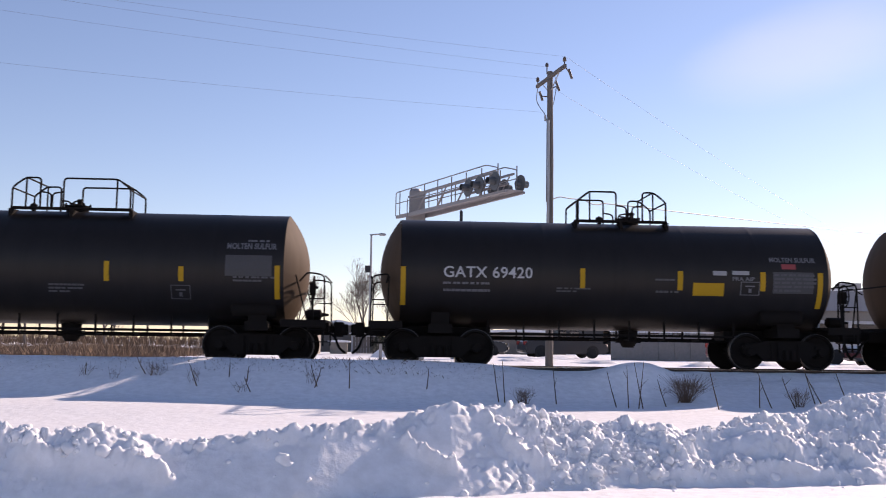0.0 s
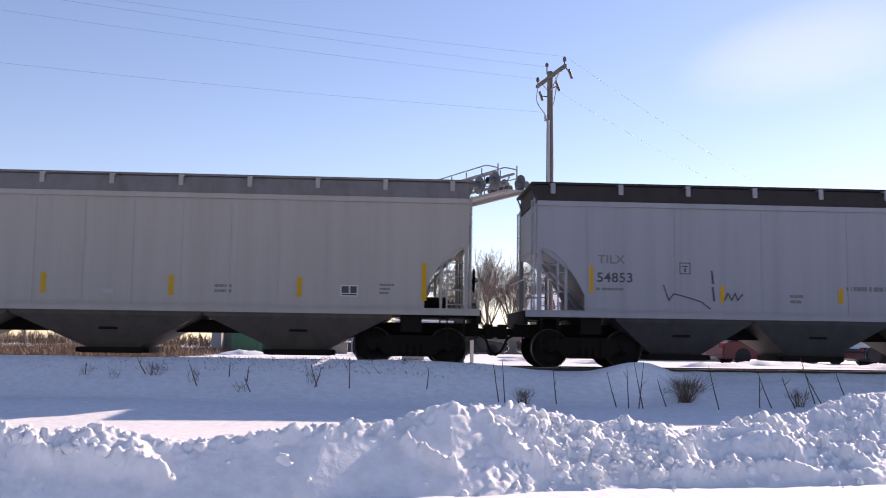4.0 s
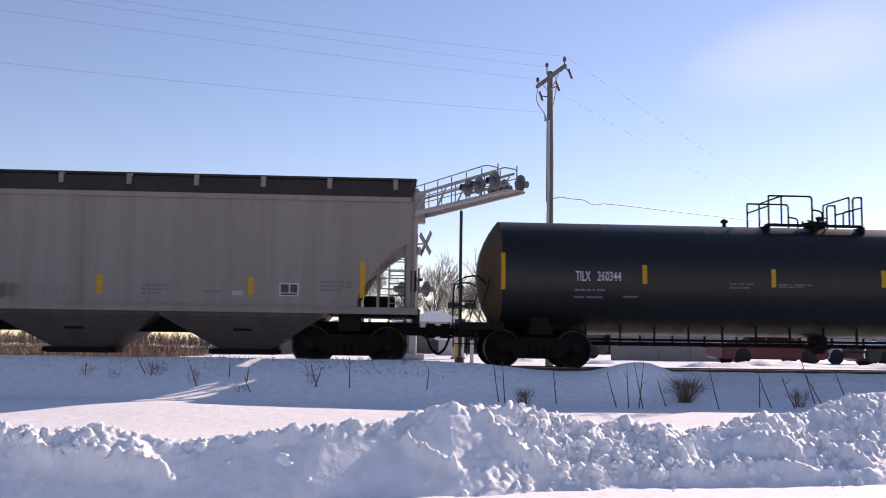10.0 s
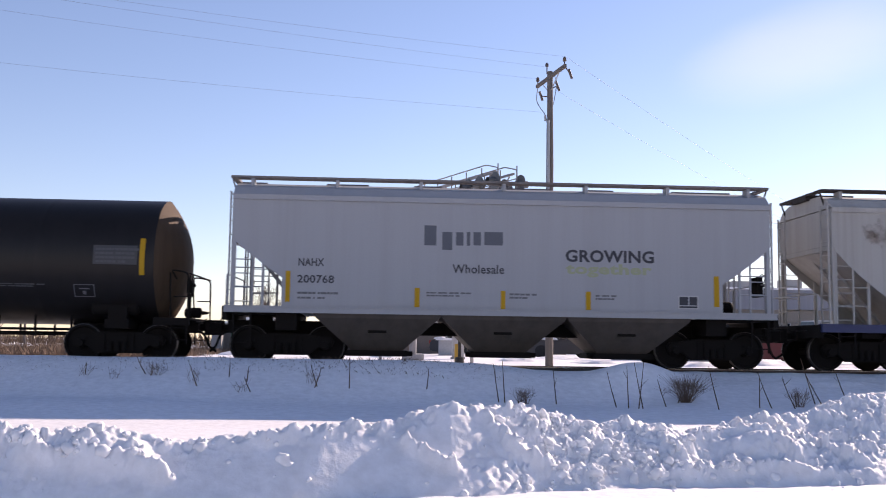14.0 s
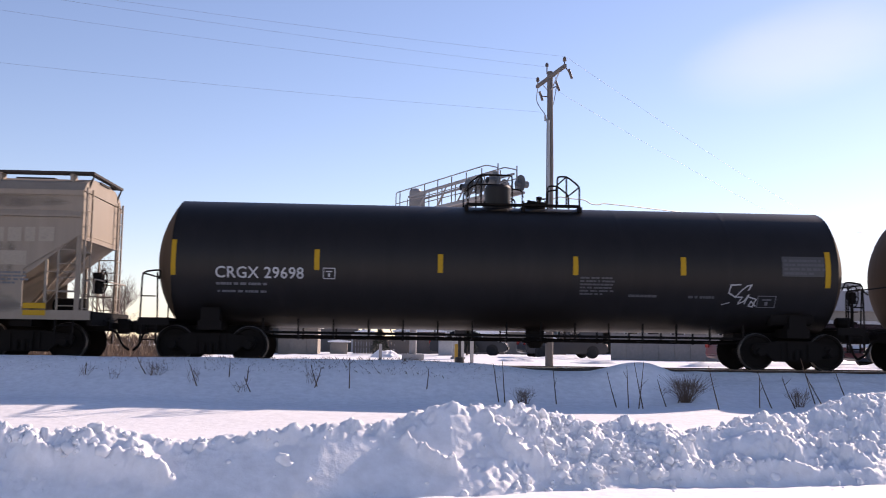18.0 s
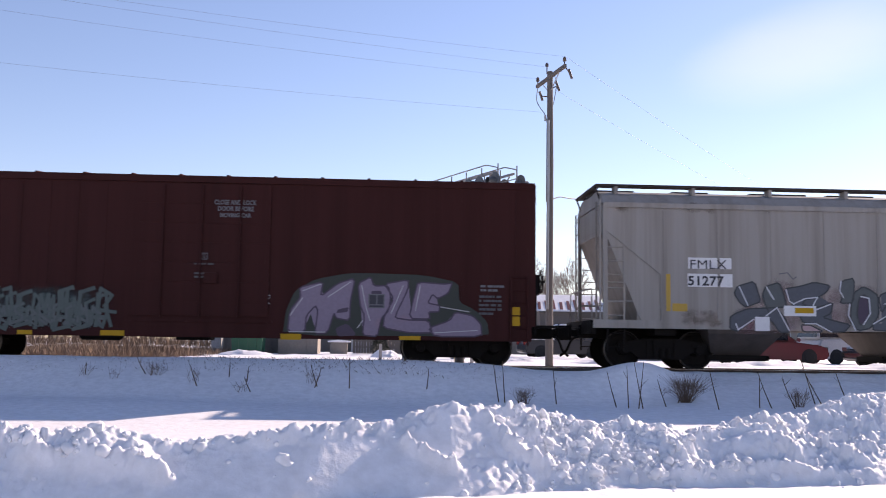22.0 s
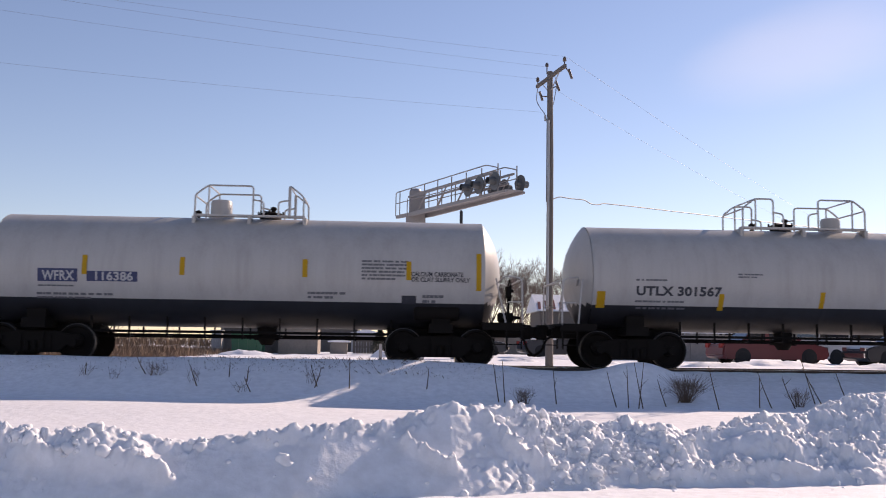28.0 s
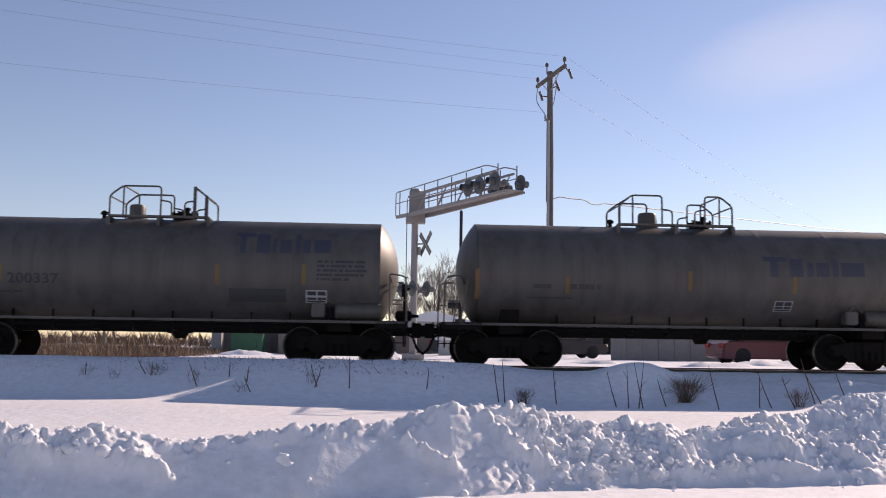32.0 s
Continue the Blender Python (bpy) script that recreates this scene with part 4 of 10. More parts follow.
# ---- tank cars ----
def tank_car(label, mid, length, cyl, radius, zc, bogie, mat, rails=(), manway=0.0, dome=None, relief=0.0, band=None, rail_mat=None,
             wb=1.778, wr=0.457, walk_z=1.02, pipes=True, flip=1, low_sill=False, head_mat=None, big_rail=False):
    """cyl: half the length of the straight shell. rails: stretches of the top railing along the car. dome: place, radius, height."""
    car = thing("tank_car", label, "tank car", group="train")
    car["mid"] = mid
    hl = length / 2
    gear_mat = rail_mat if low_sill else M_STEEL
    rail_mat = rail_mat or M_STEEL
    # shell with dished heads, seams as shallow rings
    shell = cyl + radius * 0.31
    platform = (rails[0][0] + rails[-1][1]) / 2
    tip, cyl = cyl + radius * 0.31, cyl - radius * 0.05
    prof = []
    for i in range(11):
        r = max(radius * i / 10, 0.01)
        prof.append((-cyl - (tip - cyl) * (1 - (r / radius) ** 2.2), r))
    bm = bmesh.new()
    n = 6
    body = [(-cyl + 0.012, radius + 0.004)]
    for i in range(n):
        x0, x1 = -cyl + 2 * cyl * i / n, -cyl + 2 * cyl * (i + 1) / n
        body += [(x0 + 0.03, radius), (x0 + 0.12, radius), (x1 - 0.12, radius), (x1 - 0.03, radius), (x1, radius + 0.004)]
    spin(bm, body, (0, 0, zc), "x", 56, close=False)
    bmesh.ops.recalc_face_normals(bm, faces=bm.faces)
    bmesh.ops.reverse_faces(bm, faces=bm.faces)
    bm.normal_update()
    f0 = bm.faces[:][14]
    if f0.normal.dot(f0.calc_center_median() - Vector((f0.calc_center_median().x, 0, zc))) < 0:
        bmesh.ops.reverse_faces(bm, faces=bm.faces)
    if band:
        for f in bm.faces:
            if f.calc_center_median().z < zc - radius * band[0]:
                f.material_index = 1
    part("tank", bm, [mat, band[1]] if band else mat, car)
    for s in (-1, 1):
        bm = bmesh.new()
        spin(bm, [(s * -x, r) for x, r in prof], (0, 0, zc), "x", 56, close=True)
        bmesh.ops.recalc_face_normals(bm, faces=bm.faces)
        if band:
            for f in bm.faces:
                if f.calc_center_median().z < zc - radius * band[0]:
                    f.material_index = 1
        part("tank_head", bm, [mat, band[1]] if band else (head_mat or (M_HEADSUN if mat in (M_BLACK, M_BLACKDUSTY, M_BLUEBLACK) else mat)), car)
    # stub sills, bolsters and end platforms
    for s in (-1, 1):
        bm = bmesh.new()
        x0, x1 = sorted((s * (bogie - 1.3), s * (hl - 0.42)))
        box(bm, x0, x1, -0.33, 0.33, 0.72, 1.06)
        box(bm, s * bogie - 0.28, s * bogie + 0.28, -1.25, 1.25, 0.80, 1.02)
        for y in (-1, 1):
            prism(bm, [(s * bogie - 0.22, 1.0), (s * bogie + 0.22, 1.0), (s * bogie + 0.22, zc - radius * 0.72), (s * bogie - 0.22, zc - radius * 0.72)], *sorted((y * radius * 0.55, y * radius * 0.78)))
        part("stub_sill", bm, M_STEEL, car, smooth=0)
        bm = bmesh.new()
        xa, xb = sorted((s * (shell - 0.55), s * (hl - 0.42)))
        box(bm, xa, xb, -1.42, 1.42, walk_z, walk_z + 0.05)
        for y in (-1.42, 1.38):
            box(bm, xa, xb, y, y + 0.05, walk_z - 0.13, walk_z)
        part("end_platform", bm, M_STEEL, car, smooth=0)
        for y in (-1.40, 1.40):
            bm = bmesh.new()
            e = s * (hl - 0.46)
            tube(bm, rounded([(e, y, walk_z), (e - s * 0.02, y, walk_z + 1.12), (e - s * 0.42, y * 0.97, walk_z + 1.18), (s * (shell - 0.16), y * 0.62, walk_z + 1.0)], 0.12), 0.022, 6)
            tube(bm, [(e - s * 0.40, y, walk_z), (s * (shell - 0.22), y * 0.93, walk_z + 1.12)], 0.020, 6)
            tube(bm, [(e, y, walk_z + 0.55), (e - s * 0.34, y, walk_z + 0.55)], 0.016, 5)
            part("end_handrail", bm, rail_mat, car)
        bm = bmesh.new()
        tube(bm, rounded([(s * (hl - 0.46), -1.3, walk_z + 1.1), (s * (hl - 0.46), 1.3, walk_z + 1.1)], 0.1), 0.020, 6)
        part("end_handrail", bm, rail_mat, car)
        # step ladder below the platform corner
        for y in (-1.40, 1.40):
            ladder(car, s * (hl - 0.66), y, 0.45, walk_z, 0.36, 0.28)
        truck(car, s * bogie, wb, wr)
    couplers(car, hl, hl - 0.5)
    e = flip * (shell + 0.18)
    brake_wheel(car, e, -0.75, walk_z + 0.85)
    bm = bmesh.new()
    box(bm, *sorted((e - flip * 0.10, e + flip * 0.04)), -0.86, -0.64, walk_z + 0.66, walk_z + 0.96)
    box(bm, *sorted((e - flip * 0.06, e)), -0.79, -0.71, walk_z + 0.05, walk_z + 0.66)
    bmesh.ops.bevel(bm, geom=bm.edges[:], offset=0.015, segments=1, affect='EDGES')
    part("brake_gear", bm, M_STEEL, car)
    bm = bmesh.new()
    spin(bm, [(-0.24, 0.09), (-0.2, 0.13), (0.14, 0.13), (0.18, 0.05), (0.34, 0.03)], (e, -0.25, walk_z + 0.2), "x", 12)
    bmesh.ops.recalc_face_normals(bm, faces=bm.faces)
    part("brake_cylinder", bm, M_STEEL, car)
    bm = bmesh.new()
    spin(bm, [(-0.55, 0.17), (-0.5, 0.2), (0.5, 0.2), (0.55, 0.17)], (flip * (bogie + (0.45 if low_sill else -0.1)), -0.95, walk_z + 0.28), "x", 14)
    part("air_reservoir", bm, gear_mat, car)
    if low_sill:
        bm = bmesh.new()
        x0 = flip * (bogie - 0.5)
        box(bm, x0 - 0.16, x0 + 0.16, -1.2, -0.9, walk_z + 0.12, walk_z + 0.45)
        tube(bm, rounded([(x0, -1.05, walk_z + 0.45), (x0 + 0.1, -1.05, walk_z + 0.62), (x0 + 0.35, -1.0, walk_z + 0.45)], 0.1), 0.03, 6)
        bmesh.ops.bevel(bm, geom=[q for q in bm.edges if q.calc_length() > 0.2], offset=0.03, segments=2, affect='EDGES')
        part("control_valve", bm, gear_mat, car)
    if low_sill:
        bm = bmesh.new()
        box(bm, -bogie + 1.3, bogie - 1.3, -0.24, 0.24, 0.74, 1.0)
        part("centre_beam", bm, M_STEEL, car, smooth=0)
    if pipes:
        zb = zc - radius
        for y, z in ((-0.75, zb - 0.12), (0.6, zb - 0.2), (-0.2, zb - 0.24)):
            bm = bmesh.new()
            tube(bm, [(-bogie + 1.2, y, z), (bogie - 1.2, y, z)], 0.035, 6)
            part("heating_pipe", bm, M_STEEL, car)
        k = int((2 * bogie - 2.4) / 0.85)
        for i in range(k + 1):
            x = -bogie + 1.2 + (2 * bogie - 2.4) * i / k
            bm = bmesh.new()
            box(bm, x - 0.018, x + 0.018, -0.72, 0.56, zb - 0.24, zb - 0.21)
            for y0, y1 in ((-0.79, -0.72), (0.56, 0.63)):
                box(bm, x - 0.018, x + 0.018, y0, y1, zb - 0.24 - (i % 3 == 1) * 0.05, zb + 0.24)
            part("pipe_hanger", bm, M_STEEL, car, smooth=0)
        bm = bmesh.new()
        spin(bm, [(zb - 0.42, 0.14), (zb - 0.30, 0.22), (zb - 0.10, 0.24), (zb + 0.1, 0.26)], (manway, 0, 0), "z", 14)
        box(bm, manway - 0.3, manway + 0.3, -0.12, 0.12, zb - 0.3, zb - 0.16)
        part("bottom_outlet", bm, M_STEEL, car)
    # top platform: grating, hatch, dome and railings
    zt = zc + radius
    bm = bmesh.new()
    u0, u1 = rails[0][0], rails[-1][1]
    for y in (-0.72, 0.50):
        box(bm, u0, u1, y, y + 0.22, zt - 0.02, zt + 0.03)
    for x in (u0, platform, u1):
        box(bm, x - 0.04, x + 0.04, -0.72, 0.72, zt - 0.22, zt - 0.02)
    part("top_platform", bm, rail_mat, car, smooth=0)
    if dome:
        bm = bmesh.new()
        dx, dr, dh = dome
        spin(bm, [(zt - 0.1, dr + 0.05), (zt + 0.06, dr + 0.05), (zt + 0.07, dr), (zt + 0.1 + dh, dr), (zt + 0.16 + dh, dr * 0.88), (zt + 0.19 + dh, 0.04)], (dx, 0, 0), "z", 20)
        bmesh.ops.recalc_face_normals(bm, faces=bm.faces)
        part("valve_dome", bm, mat, car)
    bm = bmesh.new()
    hx = manway
    spin(bm, [(zt - 0.05, 0.27), (zt + 0.10, 0.27), (zt + 0.11, 0.31), (zt + 0.15, 0.31), (zt + 0.19, 0.1)], (hx, 0, 0), "z", 18)
    for i in range(8):
        a = i * math.pi / 4
        spin(bm, [(zt + 0.08, 0.025), (zt + 0.20, 0.025)], (hx + 0.31 * math.cos(a), 0.31 * math.sin(a), 0), "z", 6)
    tube(bm, [(hx - 0.2, 0, zt + 0.22), (hx + 0.2, 0, zt + 0.16)], 0.02, 5)
    spin(bm, [(zt + 0.15, 0.06), (zt + 0.24, 0.06), (zt + 0.25, 0.09), (zt + 0.30, 0.08), (zt + 0.32, 0.02)], (hx + 0.08, -0.1, 0), "z", 8)
    bmesh.ops.recalc_face_normals(bm, faces=bm.faces)
    part("manway", bm, M_STEEL, car)
    bm = bmesh.new()
    spin(bm, [(zt - 0.02, 0.06), (zt + 0.10, 0.05), (zt + 0.11, 0.10), (zt + 0.17, 0.09), (zt + 0.21, 0.02)], (relief, 0, 0), "z", 10)
    bmesh.ops.recalc_face_normals(bm, faces=bm.faces)
    part("relief_valve", bm, M_STEEL, car)
    for i, (a, b) in enumerate(rails):
        out, inn = (a, b) if i == 0 else (b, a)
        s = 1 if inn > out else -1
        hi, lo = zt + 0.74, zt + 0.42
        for y in (-0.72, 0.72):
            bm = bmesh.new()
            top = [(out + s * 0.03, y, zt - 0.15), (out + s * 0.03, y, hi if big_rail else lo + 0.08), (out + s * (0.03 if big_rail else 0.34), y, hi), (inn - s * 0.26, y, hi), (inn - s * 0.26, y, zt - 0.02)]
            tube(bm, rounded(top, 0.09), 0.024, 6)
            tube(bm, rounded([(inn - s * 0.26, y, lo - 0.02), (inn, y, lo - 0.06), (inn, y, zt - 0.02)], 0.09), 0.022, 6)
            tube(bm, [(out + s * 0.36, y, hi), (out + s * 0.36, y, zt - 0.05)], 0.022, 6)
            part("safety_railing", bm, rail_mat, car)
        bm = bmesh.new()
        tube(bm, [(out + s * 0.03, -0.72, lo + 0.06), (out + s * 0.03, 0.72, lo + 0.06)], 0.020, 6)
        tube(bm, [(out + s * 0.36, -0.72, hi), (out + s * 0.36, 0.72, hi)], 0.020, 6)
        part("safety_railing", bm, rail_mat, car)
    if low_sill:
        bm = bmesh.new()
        for y in (-1.42, 1.30):
            box(bm, -hl + 0.5, hl - 0.5, y, y + 0.12, walk_z - 0.02, walk_z + 0.04)
        part("running_board", bm, rail_mat, car, smooth=0)
    return car, Round(radius, zc)


# ---- covered hopper cars ----
def hopper_car(label, mid, length, half, bogie, mat, bays=4, cut=(1.05, 2.05, 1.25, 0.55), z_side=4.0, z_sill=1.38, ribs=0, roof="closed", brackets=12, roof_mat=None,
               bay_mat=None, flare=False, wb=1.829, wr=0.470, top=4.52, rib_mat=None, seams=0, sill_h=0.16, corner_slats=True, sill_mat=None, bay_half=None, bay_pitch=None, skirt=0.0, sill_out=0.045, slope_run=0.0):
    """cut: depth of the upright end below the roof, the opening's foot height, its reach along the car, and how round it is."""
    car = thing("hopper_car", label, "hopper car", group="train")
    car["mid"] = mid
    hl = length / 2
    roof_mat = roof_mat or M_ROOFDARK
    bay_mat = bay_mat or mat
    drop, foot, reach, bow = cut
    Y = 1.56
    # side outline with the cut-away ends
    def end_curve(s):
        pts = [(s * half, z_side), (s * half, z_side - drop)]
        for i in range(1, 8):
            t = i / 8
            x = half - reach * (t ** (1 + bow))
            z = (z_side - drop) + (foot - (z_side - drop)) * (t ** (1 / (1 + bow)) if bow < 0 else t)
            pts.append((s * x, z))
        pts += [(s * (half - reach), foot), (s * (half - reach), z_sill)]
        return pts
    outline = end_curve(-1) + end_curve(1)[::-1]
    for y0, y1 in ((-Y, -Y + 0.03), (Y - 0.03, Y)):
        bm = bmesh.new()
        prism(bm, outline, y0, y1)
        part("side_sheet", bm, mat, car, smooth=0)
    # slope sheets and end walls between the sides
    bm = bmesh.new()
    run = slope_run or reach + 1.1
    inner = [(-half + 0.02, z_side), (-half + 0.02, z_side - drop), (-half + run, z_sill - 0.1), (half - run, z_sill - 0.1), (half - 0.02, z_side - drop), (half - 0.02, z_side)]
    prism(bm, inner, -Y + 0.034, Y - 0.034)
    part("hopper_body", bm, mat, car, smooth=0)
    # top chord and side sill
    for y in (-1, 1):
        bm = bmesh.new()
        box(bm, -half, half, *sorted((y * (Y + 0.003), y * (Y + 0.05))), z_side - 0.10, z_side + 0.02)
        part("top_chord", bm, mat, car, smooth=0)
        bm = bmesh.new()
        box(bm, -hl + 0.55, hl - 0.55, *sorted((y * (Y - 0.16), y * (Y + sill_out))), z_sill - sill_h, z_sill)
        if sill_out > 0.01:
            box(bm, -hl + 0.55, hl - 0.55, *sorted((y * (Y + sill_out + 0.001), y * (Y + sill_out + 0.025))), z_sill - 0.03, z_sill)
        part("side_sill", bm, sill_mat or mat, car, smooth=0)
    if ribs or seams:
        k = ribs or seams
        for y in (-1, 1):
            for i in range(k):
                x = -half + reach + 0.1 + (2 * (half - reach) - 0.2) * i / (k - 1)
                bm = bmesh.new()
                d = 0.03 if ribs else 0.012
                w = 0.03
                box(bm, x - w, x + w, *sorted((y * (Y + 0.001), y * (Y + d))), z_sill + 0.003, z_side - 0.103)
                part("side_rib" if ribs else "weld_seam", bm, rib_mat or mat, car, smooth=0)
    if flare:
        for y in (-1, 1):
            bm = bmesh.new()
            bars(bm, [(y * (Y + 0.001), 1.95), (y * (Y + 0.009), 1.99), (y * (Y + 0.009), 2.05), (y * (Y + 0.001), 2.09)], -half + reach, half - reach)
            bars(bm, [(y * (Y + 0.001), 3.37), (y * (Y + 0.06), 3.39), (y * (Y + 0.06), 3.42), (y * (Y + 0.001), 3.54)], -half + 0.02, half - 0.02)
            part("side_crease", bm, mat, car, smooth=0)
    # hopper bays
    span = 2 * (half - reach - 0.75)
    bw = span / bays
    for i in range(bays):
        x = (i - (bays - 1) / 2) * (bay_pitch or bw)
        bm = bmesh.new()
        zt, zb = skirt or z_sill - sill_h, 0.36
        top_w, low_w = bay_half or bw * 0.50, (bay_half * 0.8 if skirt else min(bw * 0.27, 0.62))
        a = [(x - top_w, -Y + 0.05, zt), (x + top_w, -Y + 0.05, zt), (x + top_w, Y - 0.05, zt), (x - top_w, Y - 0.05, zt)]
        m = [(x - top_w * 0.96, -Y + 0.10, zt - 0.10), (x + top_w * 0.96, -Y + 0.10, zt - 0.10), (x + top_w * 0.96, Y - 0.10, zt - 0.10), (x - top_w * 0.96, Y - 0.10, zt - 0.10)]
        b = [(x - low_w, -0.75, zb), (x + low_w, -0.75, zb), (x + low_w, 0.75, zb), (x - low_w, 0.75, zb)]
        rings = [[bm.verts.new(p) for p in r] for r in (a, m, b)]
        for p, q in zip(rings, rings[1:]):
            for j in range(4):
                bm.faces.new((p[j], p[(j + 1) % 4], q[(j + 1) % 4], q[j]))
        bm.faces.new(rings[0])
        bm.faces.new(rings[-1])
        bmesh.ops.recalc_face_normals(bm, faces=bm.faces)
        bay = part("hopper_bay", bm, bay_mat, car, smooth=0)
        bm = bmesh.new()
        box(bm, x - low_w - 0.12, x + low_w + 0.12, -0.85, 0.85, 0.22, 0.36)
        tube(bm, [(x - low_w - 0.25, -0.70, 0.29), (x + low_w + 0.25, -0.70, 0.29)], 0.06, 8)
        part("outlet_gate", bm, M_STEEL, bay)
        bm = bmesh.new()
        box(bm, x - 0.22, x + 0.22, -1.20, -1.10, 0.78, 0.95)
        part("hatch_plate", bm, M_STEEL, bay)
    if skirt:
        bm = bmesh.new()
        prism(bm, [(-half + reach + 0.9, z_sill - sill_h), (half - reach - 0.9, z_sill - sill_h), (half - reach - 1.7, skirt), (-half + reach + 1.7, skirt)], -1.3, 1.3)
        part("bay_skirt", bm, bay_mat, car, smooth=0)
    # centre sill, end platforms
    for x0, x1 in (((-hl + 0.45, -bogie + 1.6), (bogie - 1.6, hl - 0.45)) if bay_half else ((-hl + 0.45, hl - 0.45),)):
        bm = bmesh.new()
        box(bm, x0, x1, -0.33, 0.33, 0.74, 1.06)
        part("centre_sill", bm, M_STEEL, car, smooth=0)
    for s in (-1, 1):
        bm = bmesh.new()
        xa, xb = sorted((s * (half - reach - 0.35), s * (hl - 0.55)))
        box(bm, xa, xb, -Y + 0.17, Y - 0.17, z_sill - 0.20, z_sill - 0.14)
        box(bm, *sorted((s * (hl - 0.62), s * (hl - 0.50))), -Y + 0.03, Y - 0.03, z_sill - 0.34, z_sill - 0.02)
        box(bm, s * bogie - 0.25, s * bogie + 0.25, -1.35, 1.35, 0.82, z_sill - 0.16)
        part("end_platform", bm, M_STEEL, car, smooth=0)
        # corner posts and braces in the open end
        for y in (-1, 1):
            bm = bmesh.new()
            beam(bm, (s * (half - 0.05), y * (Y - 0.05), z_sill - 0.05), (s * (half - 0.05), y * (Y - 0.05), z_side - drop + 0.02), 0.07, 0.09)
            part("corner_post", bm, mat, car, smooth=0)
            bm = bmesh.new()
            beam(bm, (s * (half - reach * 0.62), y * (Y - 0.10), z_sill - 0.05), (s * (half - reach * 0.62), y * (Y - 0.10), z_side - drop - 0.5), 0.06, 0.06)
            part("corner_post", bm, mat, car, smooth=0)
            ladder(car, s * (half + 0.06), y * (Y - 0.28), z_sill - 0.05, z_side + 0.1, 0.42, 0.33, mat, axis="y")
            ladder(car, s * (half - 0.30), y * (Y + 0.03), 0.42, z_sill - sill_h, 0.40, 0.33, M_STEEL)
            if corner_slats:
                ladder(car, s * (half - 0.30), y * (Y - 0.02), z_sill, z_side - drop - 0.1, 0.42, 0.33, mat)
        bm = bmesh.new()
        for y in (-0.35, 0.35):
            beam(bm, (s * (half - reach - 0.5), y, z_sill - 0.2), (s * (half - 0.12), y, z_side - drop + 0.05), 0.10, 0.06)
        box(bm, *sorted((s * (half - 0.16), s * (half - 0.02))), -Y + 0.1, Y - 0.1, z_side - drop - 0.12, z_side - drop - 0.01)
        part("end_brace", bm, mat, car, smooth=0)
        bm = bmesh.new()
        for z in (z_sill + 0.45, z_sill + 0.9):
            tube(bm, [(s * (half - 0.05), -Y + 0.06, z), (s * (half - reach * 0.62), -Y + 0.09, z)], 0.016, 5)
            tube(bm, [(s * (half - 0.05), Y - 0.06, z), (s * (half - reach * 0.62), Y - 0.09, z)], 0.016, 5)
        tube(bm, rounded([(s * (hl - 0.56), -1.35, z_sill - 0.1), (s * (hl - 0.56), -1.35, z_sill + 0.75), (s * (hl - 0.56), 1.35, z_sill + 0.75), (s * (hl - 0.56), 1.35, z_sill - 0.1)], 0.1), 0.018, 5)
        part("end_handrail", bm, mat, car)
        truck(car, s * bogie, wb, wr)
    couplers(car, hl, hl - 0.5)
    brake_wheel(car, half + 0.22, -0.45, z_sill + 0.75)
    bm = bmesh.new()
    box(bm, half + 0.02, half + 0.16, -0.65, -0.25, z_sill + 0.45, z_sill + 0.95)
    part("brake_gear", bm, M_STEEL, car)
    bm = bmesh.new()
    spin(bm, [(-0.4, 0.16), (-0.36, 0.19), (0.36, 0.19), (0.4, 0.16)], (half - 0.75, 0.2, z_sill + 0.16), "x", 12)
    part("air_reservoir", bm, M_STEEL, car)
    bm = bmesh.new()
    box(bm, -half + 0.3, -half + 0.8, -0.2, 0.3, z_sill - 0.45, z_sill - 0.201)
    part("brake_cylinder", bm, M_STEEL, car)
    # roof
    if roof == "closed":
        bm = bmesh.new()
        arc = [(-Y + 0.0, z_side + 0.022), (-Y + 0.05, z_side + 0.16), (-1.36, top - 0.085), (-0.9, top - 0.04), (0, top - 0.01), (0.9, top - 0.04), (1.36, top - 0.085), (Y - 0.05, z_side + 0.16), (Y, z_side + 0.022)]
        bars(bm, arc, -half, half)
        part("roof", bm, roof_mat, car, smooth=40)
        ye, zr = 1.34, top
    else:
        bm = bmesh.new()
        arc = [(-Y + 0.0, z_side + 0.022), (-1.34, z_side + 0.24), (-0.9, top - 0.14), (0, top - 0.12), (0.9, top - 0.14), (1.34, z_side + 0.24), (Y, z_side + 0.022)]
        bars(bm, arc, -half, half)
        part("roof", bm, mat, car, smooth=0)
        ye, zr = 1.25, top
    for y in (-1, 1):
        bm = bmesh.new()
        y0, y1 = sorted((y * (ye - 0.30), y * ye))
        for k in range(4):
            q = y0 + (y1 - y0) * k / 3
            box(bm, -half - 0.10, half + 0.10, q - 0.02, q + 0.02, zr - 0.05, zr)
        k = int(2 * half / 0.22)
        for i in range(k + 1):
            x = -half - 0.08 + (2 * half + 0.16) * i / k
            box(bm, x - 0.02, x + 0.02, y0, y1, zr - 0.04, zr - 0.008)
        part("running_board", bm, roof_mat, car, smooth=0)
